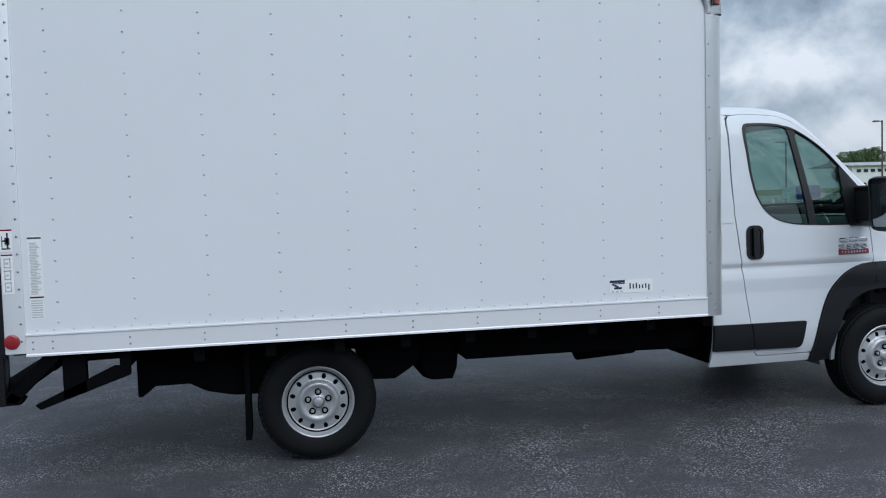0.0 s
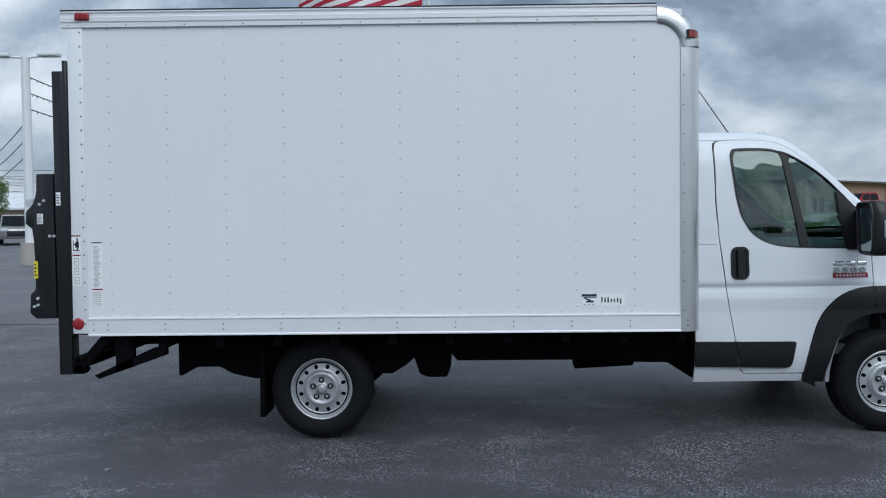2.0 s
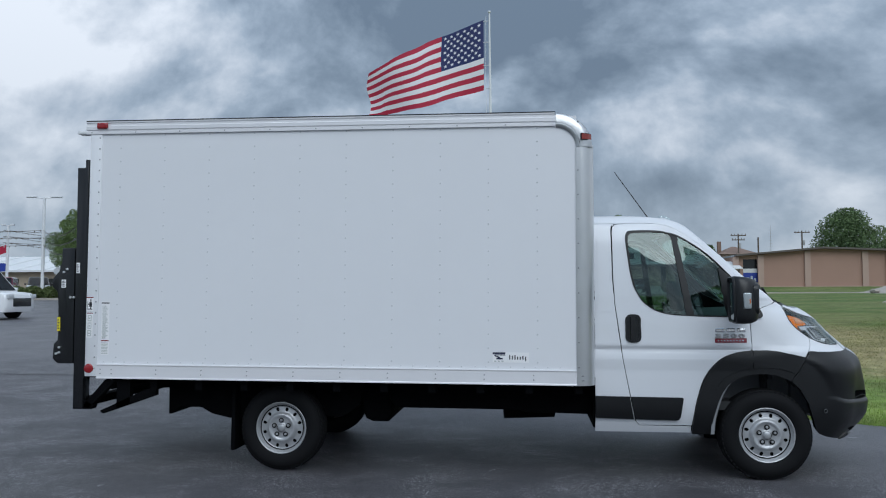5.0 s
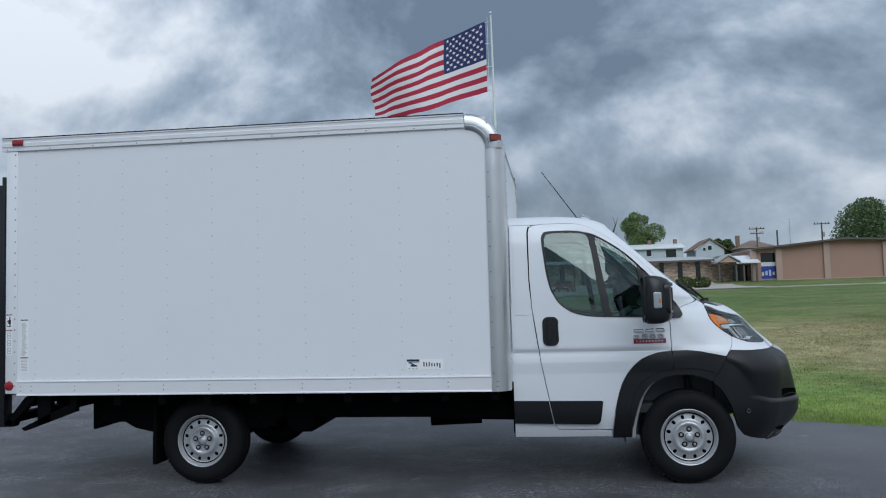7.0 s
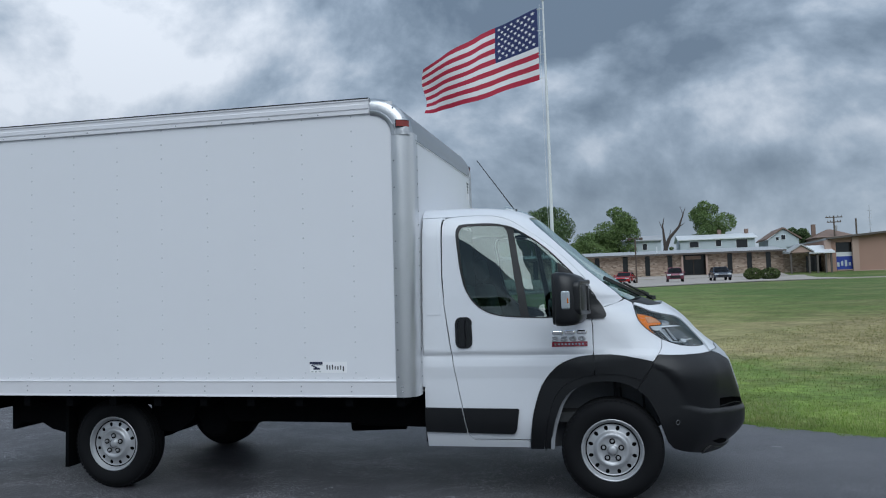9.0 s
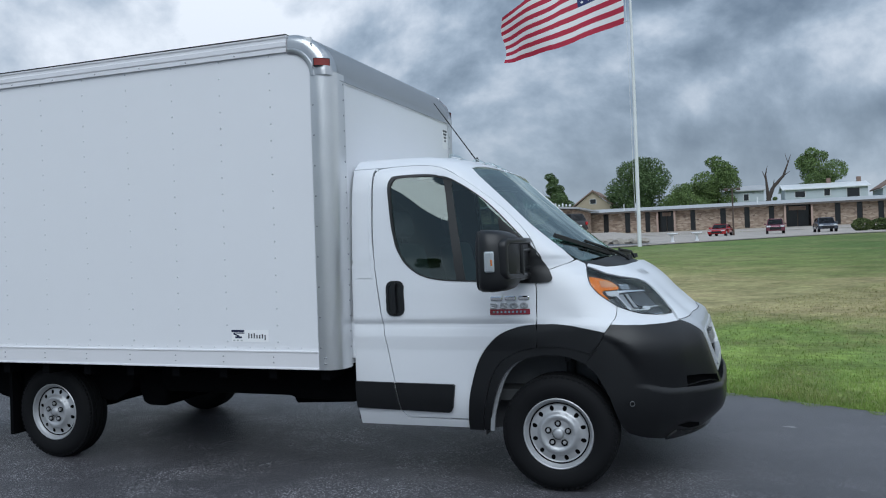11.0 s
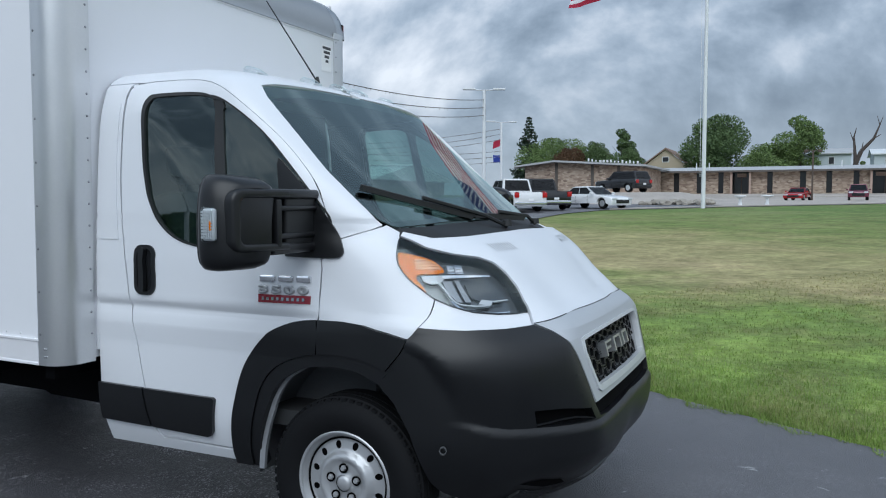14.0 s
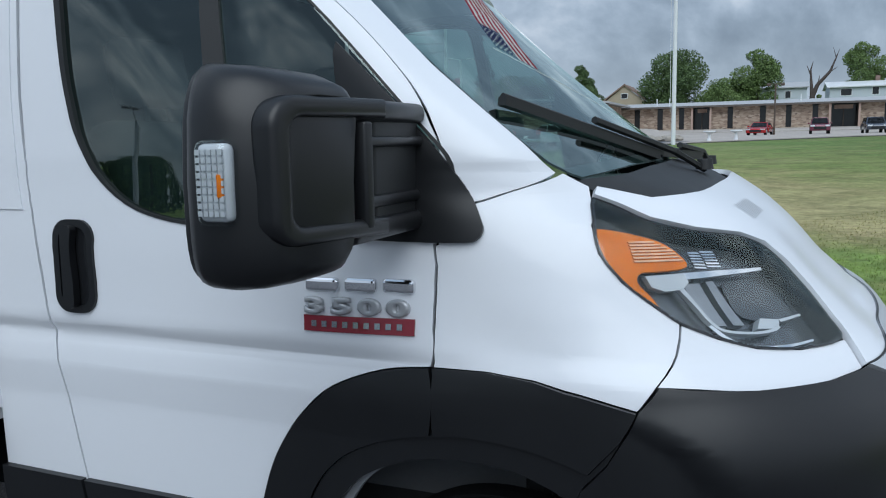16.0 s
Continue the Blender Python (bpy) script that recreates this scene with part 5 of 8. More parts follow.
cup = S(*rounded(2.988, 1.222, 0.128, 0.232, 0.045))
skin_part("door_handle", cup, M_PLASTIC, door, "black plastic pull handle", 0.008, 0.01, 0, holes=[S(*rounded(2.988, 1.222, 0.092, 0.196, 0.035))])
skin_part("handle_recess", S(*rounded(2.988, 1.222, 0.096, 0.2, 0.036)), M_GLOSSB, door, "", 0.001, 0.0, 0)
skin_part("handle_grip", S(*rounded(2.984, 1.222, 0.034, 0.205, 0.014)), M_PLASTIC, door, "", 0.026, 0.02, 0)
# chrome badge blocks over a red strip
for z0, z1, cells in ((1.192, 1.226, ((3.642, 3.722), (3.732, 3.808), (3.818, 3.892))),):
    for a, b in cells:
        yb = skin(*side((a + b) / 2, (z0 + z1) / 2))[1]
        bm = B()
        box(bm, a, b, yb - 0.010, yb + 0.012, z0 + 0.002, z1, 0.009, 3)
        part("badge_block", bm, M_CHROME, door, "", 0)
# the type number in raised chrome figures
for k, ch in enumerate("3500"):
    cu = bpy.data.curves.new("badge_figure", "FONT")
    cu.body, cu.size, cu.extrude, cu.bevel_depth, cu.bevel_resolution = ch, 0.047, 0.004, 0.0036, 1
    tmp = bpy.data.objects.new("badge_figure", cu)
    me = bpy.data.meshes.new_from_object(tmp)
    bpy.data.objects.remove(tmp)
    me.materials.clear()
    me.materials.append(M_RIM)
    x = 3.643 + 0.0635 * k
    me.transform(Matrix.Translation((x, skin(*side(x + 0.03, 1.165))[1] - 0.004, 1.150)) @ Matrix.Rotation(radians(90), 4, "X") @ Matrix.Diagonal((1.95, 0.95, 1, 1)))
    fig = new("badge_figure", me)
    fig.parent = door
skin_part("badge_strip", S((3.640, 1.108), (3.640, 1.143), (3.894, 1.143), (3.894, 1.108)), M_REDB, door, "red badge strip with chrome edge", 0.005, 0.006, 0, both=False)
bm = B()
for k in range(9):
    patch(bm, skin, S((3.66 + 0.0245 * k, 1.119), (3.66 + 0.0245 * k, 1.132), (3.672 + 0.0245 * k, 1.132), (3.672 + 0.0245 * k, 1.119)), 0.2, 1, 0.0075, 0.002)
part("badge_print", bm, M_BADGE, door, "", 0)
# tall shallow pressing in the cab corner, and the seam under the roof
skin_part("corner_pressing", S((2.704, 1.36), (2.704, 1.99), (2.716, 2.004), (2.796, 2.004), (2.800, 1.99), (2.800, 1.64), (2.812, 1.44), (2.822, 1.36)), M_PAINT, truck, "", 0.0035, 0.0035, 0, dv=0.2)
skin_part("roof_seam", S((2.668, 2.088), (2.668, 2.114), (2.85, 2.114), (2.85, 2.088)), M_PAINT, truck, "", -0.006, 0.0, 0)

# white gasket between the cab's back and the box
bm = B()
sec = [(ring_at(v)[1], ring_at(v)[0]) for v in [3.75 + 0.5 * k for k in range(34)]]
prism(bm, [(y - 0.004, z) for y, z in sec] + [(2 * MID - y + 0.004, z) for y, z in sec[::-1]], "x", 2.640, 2.676)
part("cab_gasket", bm, M_PAINT, truck, "white gasket between cab and box")
bm = B()
box(bm, 2.66, 2.69, 0.05, 2 * MID - 0.05, 0.40, 0.85)
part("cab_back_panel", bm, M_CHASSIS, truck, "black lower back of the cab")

# inner shell that closes the gaps, with the window left open
shell = S((2.68, 0.38), (2.68, 2.05)) + DOOR_TOP[2:] + DOOR_EDGE[:19] + [(0.17, 13.2), (0.27, 12.0), (0.33, 11.0), (0.24, 9.1), (0.24, 8.4), (0.2, 6.4)] + S((4.05, 1.06), (3.93, 1.058), (3.82, 1.044), (3.69, 0.995), (3.605, 0.92), (3.55, 0.845), (3.485, 0.66), (3.465, 0.56), (3.445, 0.38))
skin_part("inner_shell", shell, M_DARK, truck, "", -0.022, 0.0, 0, holes=[shrink(W_OUT, -0.004)])
shell2 = [(0.36, 10.7), (0.42, 9.9), (0.6, 9.2), (0.61, 8.0), (0.56, 6.2), (0.6, 4.8), (1.0, 5.5), (1.0, 10.7), (0.62, 10.5)]
skin_part("inner_shell", shell2, M_DARK, truck, "", -0.06, 0.0, 0)

# headlining under the roof, and lining of the windscreen pillars
pillar = [(0.05, 16.9), (0.16, 16.4), (0.20, 15.7), (0.215, 14.9), (0.20, 14.2), (0.18, 13.4), (0.26, 12.2), (0.35, 12.2), (0.355, 13.4), (0.355, 14.1), (0.38, 15.5), (0.39, 16.3), (0.42, 16.8), (0.40, 17.1)]
skin_part("pillar_lining", pillar, M_INT, truck, "", -0.026, 0.0, 0)
lining = [(-0.50, 17.0), (-0.36, 18.0), (-0.26, 19.0), (-0.16, 20.0), (-0.08, 20.95), (1.0, 20.95), (1.0, 17.6), (0.7, 17.42), (0.4, 17.18), (0.1, 17.02)]
skin_part("headlining", lining, M_INT, truck, "grey cab headlining", -0.035, 0.0, 0)

# wiper arms and blades
def wiper(tip, pivot, knee):
    bm = B()
    tip, pivot, knee = Vector(tip), Vector(pivot), Vector(knee)
    d = (tip - pivot).normalized()
    rod(bm, pivot - d * 0.02, tip, 0.011, 0.008, 6)
    box(bm, -0.5, 0.5, -0.012, 0.012, -0.02, 0.0, m=Matrix.Translation((tip + pivot) / 2) @ d.to_track_quat("X", "Z").to_matrix().to_4x4() @ Matrix.Diagonal(((tip - pivot).length, 1, 1, 1)))
    w = part("wiper", bm, M_SEAL, truck, "black wiper blade and arm")
    bm = B()
    tube(bm, [knee, pivot + (knee - pivot) * 0.35 + Vector((0, 0, 0.02)), (tip + pivot) / 2 + Vector((0.012, 0, 0.018))], 0.010, 6)
    lathe(bm, [(0.0, 0.03), (0.022, 0.03), (0.026, 0.0)], knee, "z", 12)
    part("wiper_arm", bm, M_SEAL, w)


wiper((4.030, 0.185, 1.605), (4.285, 0.80, 1.470), (4.40, 0.98, 1.415))
wiper((4.255, 0.83, 1.480), (4.36, 1.32, 1.455), (4.385, 1.46, 1.415))

# aerial and clearance lamps on the roof
bm = B()
rod(bm, (3.287, 0.958, 2.20), (2.959, 0.948, 2.669), 0.005, 0.0035, 6)
lathe(bm, [(0.0, 0.035), (0.007, 0.035), (0.015, 0.0)], (3.29, 0.958, 2.19), "z", 12)
part("aerial", bm, M_SEAL, truck, "thin black roof aerial")
ROOF_GRID = [skin(i / 60, j / 8) for i in range(-30, 61) for j in range(17 * 8, 21 * 8 + 1)]


def roof_height(x, y):
    yy = y if y < MID else 2 * MID - y
    return min(ROOF_GRID, key=lambda p: (p[0] - x) ** 2 + (p[1] - yy) ** 2)[2]


for y in (0.38, 0.79, 1.03, 1.27, 1.68):
    bm = B()
    x = 3.39 - 0.065 * abs(y - MID) / 0.65
    zr = roof_height(x, y)
    tilt = Matrix.Translation((x, y, zr)) @ Matrix.Rotation(math.atan2(roof_height(x - 0.05, y) - roof_height(x + 0.04, y), 0.09), 4, "Y")
    prism(bm, [(-0.06, -0.02), (-0.054, 0.018), (-0.036, 0.030), (0.0, 0.028), (0.042, 0.012), (0.055, -0.02)], "y", -0.038, 0.038, 0.010, 3)
    bm.transform(tilt)
    lampr = part("clearance_lamp", bm, M_CLEAR, truck, "clear roof clearance lamp")
    bm = B()
    box(bm, -0.045, 0.03, -0.025, 0.025, -0.02, 0.012, 0.006, m=tilt)
    part("lamp_base", bm, M_SILVER, lampr)


# towing mirrors: deep shell, framed back, side repeater, two arms to the base
def tow_mirror(s):
    def Y(y):
        return y if s > 0 else 2 * MID - y

    def bb(bm, x0, x1, y0, y1, z0, z1, bev=0.0, seg=3):
        a, b = sorted((Y(y0), Y(y1)))
        return box(bm, x0, x1, a, b, z0, z1, bev, seg)

    def slant(bm):
        # the back of the mirror falls away towards its outer end
        for v in bm.verts:
            v.co.x -= 0.27 * max(0.0, -0.14 - Y(v.co.y))
        return bm

    def mpart(name, bm, material, parent, label="", smooth=30):
        # the head stands well out from the door on its arms
        for v in bm.verts:
            p = Vector((v.co.x, Y(v.co.y), v.co.z))
            p = HEAD_REF + (p - HEAD_REF) * 0.93
            v.co = (p.x, Y(p.y), p.z)
        return part(name, bm, material, parent, label, smooth)

    HEAD_REF = Vector((4.554, -1.489, 1.509))
    bm = B()
    rows = []
    for k, f in enumerate((0.0, 0.06, 0.2, 0.45, 0.72, 0.92, 1.0)):
        # sections across the mirror from its face (rear) to its back (front)
        out_y = (-0.380, -0.394, -0.408, -0.414, -0.404, -0.382, -0.352)[k]
        in_y = (-0.165, -0.16, -0.16, -0.16, -0.165, -0.18, -0.20)[k]
        hw, mid_y = (in_y - out_y) / 2, (in_y + out_y) / 2
        hh = 0.192 * (0.97, 1.0, 1.0, 0.99, 0.95, 0.86, 0.74)[k]
        ring = []
        for i in range(32):
            a = 2 * math.pi * i / 32
            c, q = math.cos(a), math.sin(a)
            e = 0.40
            cc, qq = math.copysign(abs(c) ** e, c), math.copysign(abs(q) ** e, q)
            # the hood reaches further in at its top, and its upper outer corner is cut back
            yy = mid_y + hw * cc + 0.042 * max(0.0, qq) ** 2 * max(0.0, cc) + 0.030 * max(0.0, qq) ** 2 * max(0.0, -cc)
            ring.append(bm.verts.new((3.640 + f * (0.225 - 0.27 * hw * (1 - cc)), Y(yy), 1.452 + hh * qq + 0.010 * max(0.0, qq) - 0.010 * f)))
        rows.append(ring)
    for a, b in zip(rows, rows[1:]):
        for i in range(32):
            bm.faces.new((a[i], a[(i + 1) % 32], b[(i + 1) % 32], b[i]))
    RIM = [v.co.copy() for v in rows[0]]
    bm.faces.new(rows[0])
    bm.faces.new(rows[-1])
    m = mpart("mirror", bm, M_PLASTIC, truck, "large black towing mirror" if s > 0 else "", 50)
    # rim that shrouds the glass
    bm = B()
    lip = []
    for f, dx in ((1.0, 0.002), (0.985, -0.012), (0.95, -0.016), (0.91, -0.012), (0.90, 0.0)):
        mid = sum((v for v in RIM), Vector()) / len(RIM)
        lip.append([bm.verts.new((q.x + dx, mid.y + (q.y - mid.y) * f, mid.z + (q.z - mid.z) * f)) for q in RIM])
    for a, b in zip(lip, lip[1:]):
        for i in range(32):
            bm.faces.new((a[i], a[(i + 1) % 32], b[(i + 1) % 32], b[i]))
    mpart("mirror_rim", bm, M_PLASTIC, m, "", 50)
    # raised frame and sunk plate on the back
    bm = B()
    fr = [(-0.10, 1.592)] + [(-0.332 - 0.056 * math.sin(radians(k)), 1.536 + 0.056 * math.cos(radians(k))) for k in range(0, 91, 10)]
    fr += [(-0.338 - 0.05 * math.cos(radians(k)), 1.386 - 0.05 * math.sin(radians(k))) for k in range(0, 91, 10)] + [(-0.10, 1.334), (-0.10, 1.368)]
    fr += [(-0.322 - 0.026 * math.sin(radians(k)), 1.396 - 0.026 * math.cos(radians(k))) for k in range(0, 91, 15)]
    fr += [(-0.318 - 0.03 * math.cos(radians(k)), 1.526 + 0.03 * math.sin(radians(k))) for k in range(0, 91, 15)] + [(-0.10, 1.556)]
    slant(prism(bm, [(Y(a), b) for a, b in fr], "x", 3.84, 3.890, 0.012, 4))
    mpart("mirror_frame", bm, M_PLASTIC, m)
    bm = B()
    slant(bb(bm, 3.84, 3.870, -0.328, -0.182, 1.384, 1.538, 0.012))
    mpart("mirror_plate", bm, M_GLOSSB, m)
    bm = B()
    slant(bb(bm, 3.82, 3.886, -0.172, -0.150, 1.35, 1.55, 0.006))
    mpart("mirror_post", bm, M_PLASTIC, m)
    bm = B()
    for dims in ((3.815, 3.905, -0.27, 0.055, 1.548, 1.588, 0.016), (3.835, 3.905, -0.215, 0.045, 1.502, 1.522, 0.008), (3.835, 3.900, -0.215, 0.030, 1.390, 1.414, 0.010), (3.815, 3.905, -0.27, 0.055, 1.330, 1.372, 0.016)):
        bm = B()
        bb(bm, *dims)
        part("mirror_arm", bm, M_PLASTIC, m)
    bm = B()
    bb(bm, 3.82, 3.890, -0.165, 0.045, 1.335, 1.575, 0.012)
    part("mirror_mount", bm, M_SEAL, m)
    bm = B()
    bb(bm, 3.688, 3.760, -0.432, -0.385, 1.376, 1.522, 0.020, 4)
    r = mpart("side_repeater", bm, M_CLEAR, m, "clear side repeater")
    bm = B()
    for i in range(5):
        for j in range(9):
            bb(bm, 3.697 + 0.011 * i, 3.705 + 0.011 * i, -0.4285, -0.424, 1.395 + 0.0125 * j, 1.404 + 0.0125 * j)
    bb(bm, 3.693, 3.755, -0.424, -0.395, 1.384, 1.514, 0.012)
    mpart("repeater_back", bm, M_GUIDE, r)
    bm = B()
    bb(bm, 3.735, 3.747, -0.429, -0.418, 1.425, 1.465, 0.003)
    mpart("repeater_bulb", bm, M_AMBER, r)
    bm = B()
    bb(bm, 3.634, 3.643, -0.352, -0.175, 1.29, 1.60, 0.004)
    mpart("mirror_glass", bm, M_MIRROR, m)


tow_mirror(1)
tow_mirror(-1)

# cab inside: floor, rear wall, seats, dash, wheel
bm = B()
box(bm, 2.70, 4.2, 0.08, 1.98, 0.55, 0.62)
box(bm, 2.69, 2.72, 0.08, 1.98, 0.6, 1.22)
box(bm, 2.69, 2.72, 0.16, 1.90, 1.72, 2.11)
box(bm, 2.69, 2.72, 0.10, 0.40, 1.2, 1.75)
box(bm, 2.69, 2.72, 1.66, 1.96, 1.2, 1.75)
box(bm, 2.69, 2.72, 0.4, 1.66, 1.2, 1.74)
part("cab_lining", bm, M_LINING, truck, "dark grey cab lining")
bm = B()
prism(bm, [(3.72, 0.9), (3.70, 1.20), (3.78, 1.31), (3.92, 1.36), (4.20, 1.37), (4.22, 0.9)], "y", 0.10, 1.96, 0.03, 3)
part("dashboard", bm, M_INT, truck, "dark grey dashboard")
bm = B()
box(bm, 3.98, 4.16, 0.28, 0.72, 1.372, 1.378, 0.002)
part("paper_sheet", bm, M_LABEL, truck, "white paper lying on the dashboard")
for yc in (0.42, 1.55):
    bm = B()
    box(bm, 2.98, 3.45, yc - 0.26, yc + 0.26, 0.86, 1.02, 0.05, 3)
    seat = part("seat", bm, M_SEAT, truck, "dark grey fabric cab seat")
    bm = B()
    m = Matrix.Translation((3.02, yc, 0.98)) @ Matrix.Rotation(radians(-12), 4, "Y")
    box(bm, -0.09, 0.06, -0.25, 0.25, 0.0, 0.62, 0.06, 3, m=m)
    part("backrest", bm, M_SEAT, seat)
    bm = B()
    box(bm, -0.05, 0.05, -0.14, 0.14, 0.66, 0.86, 0.045, 3, m=m)
    rod(bm, m @ Vector((0, -0.05, 0.58)), m @ Vector((0, -0.05, 0.7)), 0.008)
    rod(bm, m @ Vector((0, 0.05, 0.58)), m @ Vector((0, 0.05, 0.7)), 0.008)
    part("headrest", bm, M_SEAT, seat)
    bm = B()
    box(bm, 3.02, 3.4, yc - 0.2, yc + 0.2, 0.6, 0.88, 0.02)
    part("seat_base", bm, M_INT, seat)
bm = B()
m = Matrix.Translation((3.60, 1.55, 1.24)) @ Matrix.Rotation(radians(-32), 4, "Y")
pts = [m @ Vector((0.0, 0.20 * math.sin(a), 0.20 * math.cos(a))) for a in [k * math.pi / 12 for k in range(25)]]
tube(bm, pts, 0.016, 6)
rod(bm, m @ Vector((0, -0.19, 0)), m @ Vector((0, 0.19, 0)), 0.018)
rod(bm, m @ Vector((0.0, 0, 0)), m @ Vector((0.22, 0, 0)), 0.035)
box(bm, -0.02, 0.03, -0.07, 0.07, -0.06, 0.06, 0.02, m=m)
part("steering_wheel", bm, M_INT, truck, "black steering wheel")


# ---- wheels, chassis, tail lift ----
def build_wheel(x, yface, s, front, label):
    R = 0.366
    Y = lambda d: yface + s * d
    bm = B()
    prof = [(0.212, 0.012), (0.226, 0.002), (0.250, -0.008), (0.290, -0.014), (0.322, -0.006), (0.343, 0.010), (0.356, 0.030)]
    for k in range(4):
        a = 0.034 + k * 0.038
        prof += [(R - 0.004 + 0.003 * (k in (1, 2)), a), (R - 0.002 + 0.002 * (k in (1, 2)), a + 0.028), (R - 0.013, a + 0.030), (R - 0.013, a + 0.036)]
    prof += [(0.356, 0.192), (0.343, 0.205), (0.29, 0.222), (0.226, 0.212), (0.212, 0.2)]
    lathe(bm, [(r, s * d) for r, d in prof], (x, yface, R - 0.004), seg=72)
    tyre = part("wheel", bm, M_TYRE, truck, label, 35)
    # shoulder blocks of the tread
    bm = B()
    for k in range(60):
        a = 2 * math.pi * k / 60
        m = Matrix.Translation((x, 0, R - 0.004)) @ Matrix.Rotation(-a, 4, "Y")
        y0, y1 = sorted((Y(0.012), Y(0.036)))
        box(bm, -0.011, 0.011, y0, y1, 0.335, 0.3555, m=m)
    part("tread_block", bm, M_TYRE, tyre, "", 30)
    C = (x, yface, R - 0.004)
    bm = B()
    # rim: flange, well, and the drop to the disc
    lathe(bm, [(r, s * d) for r, d in [(0.214, 0.10), (0.216, 0.02), (0.222, 0.004), (0.217, 0.000), (0.210, 0.003), (0.206, 0.016), (0.197, 0.024), (0.192, 0.034)]], C, seg=64)
    rim = part("rim", bm, M_RIM, tyre, "silver painted steel rim", 40)

    def face(a, r):
        d = np.interp(r, [0.0, 0.034, 0.04, 0.088, 0.098, 0.112, 0.122, 0.134, 0.176, 0.192], [0.004, 0.004, 0.014, 0.014, 0.006, 0.004, 0.012, 0.032, 0.040, 0.034])
        return (C[0] + r * math.cos(a), C[1] + s * d, C[2] + r * math.sin(a))

    n = 12
    holes = []
    for k in range(n):
        a = 2 * math.pi * (k + 0.5) / n
        holes.append([(a + 0.088 * math.cos(b), 0.158 + 0.0175 * math.sin(b)) for b in [j * math.pi / 5 for j in range(10)]])
    bm = B()
    patch(bm, face, [(0, 0.036), (2 * math.pi, 0.036), (2 * math.pi, 0.192), (0, 0.192)], math.pi / 32, 0.012, 0, 0, holes)
    bmesh.ops.remove_doubles(bm, verts=bm.verts, dist=1e-5)
    part("disc", bm, M_RIM, rim, "", 40)
    bm = B()
    lathe(bm, [(0.0, s * 0.05), (0.19, s * 0.05)], C, seg=32)
    part("brake", bm, M_DARK, rim)
    bm = B()
    lathe(bm, [(0.1835, s * 0.0345), (0.1855, s * 0.031), (0.1905, s * 0.0305), (0.1925, s * 0.0335)], C, seg=64)
    part("rim_joint", bm, M_DARK, rim, "", 40)
    for k in range(5):
        a = 2 * math.pi * (k + 0.25) / 5
        c = (C[0] + 0.065 * math.cos(a), C[1], C[2] + 0.065 * math.sin(a))
        # near-black disc that paints the shade of the sunk bolt seat
        bm = B()
        lathe(bm, [(0.0, s * 0.0105), (0.020, s * 0.011), (0.021, s * 0.004)], c, seg=12)
        part("bolt_seat", bm, M_DARK, rim)
        bm = B()
        lathe(bm, [(0.0, s * -0.004), (0.009, s * -0.004), (0.0125, s * 0.002), (0.0125, s * 0.012)], c, seg=6)
        part("wheel_bolt", bm, M_RIM, rim)
    bm = B()
    lathe(bm, [(0.0, -s * 0.002), (0.022, -s * 0.001), (0.030, s * 0.004), (0.036, s * 0.014)], C, seg=24)
    part("hub_cap", bm, M_RIM, rim)


build_wheel(4.04, 0.0, 1, True, "black tyre on a silver steel front wheel")
build_wheel(4.04, 2 * MID, -1, True, "black tyre on a silver steel front wheel")
build_wheel(0.0, 0.0, 1, False, "black tyre on a silver steel rear wheel")
build_wheel(0.0, 2 * MID, -1, False, "black tyre on a silver steel rear wheel")

# arch liners over the front wheels, with strut
for s in (1, -1):
    Y = (lambda d: d) if s > 0 else (lambda d: 2 * MID - d)
    bm = B()
    lathe(bm, [(0.47, Y(0.07)), (0.475, Y(0.10)), (0.475, Y(0.29)), (0.0, Y(0.29))], (4.02, 0, 0.40), seg=30, ang0=14, ang1=190)
    part("arch_liner", bm, M_ARCH, truck, "grey wheel-arch liner" if s > 0 else "", 40)
    bm = B()
    y0, y1 = sorted((Y(0.012), Y(0.03)))
    ring = [p for p in INNER_XZ if p[0] < 3.86]
    pull = lambda p, d: (p[0] + (4.02 - p[0]) * d, p[1] + (0.40 - p[1]) * d)
    pts = [pull(p, -0.01) for p in ring] + [pull(p, 0.004 + 0.051 * min(1.0, k / 12)) for p, k in zip(ring, range(len(ring)))][::-1]
    prism(bm, pts, "y", y0, y1)
    part("arch_edge", bm, M_ARCHE, truck, "pale inner arch edge" if s > 0 else "")
    bm = B()
    rod(bm, (4.09, Y(0.24), 0.45), (4.09, Y(0.26), 0.86), 0.03)
    y0, y1 = sorted((Y(0.10), Y(0.16)))
    box(bm, 4.08, 4.12, y0, y1, 0.80, 0.86, 0.005)
    tube(bm, [(4.13, Y(0.14), 0.86), (4.22, Y(0.15), 0.84), (4.27, Y(0.15), 0.76), (4.28, Y(0.2), 0.64)], 0.009, 6)
    tube(bm, [(4.20, Y(0.14), 0.87), (4.25, Y(0.13), 0.80), (4.31, Y(0.15), 0.74)], 0.008, 6)
    part("suspension_strut", bm, M_LINER, truck)

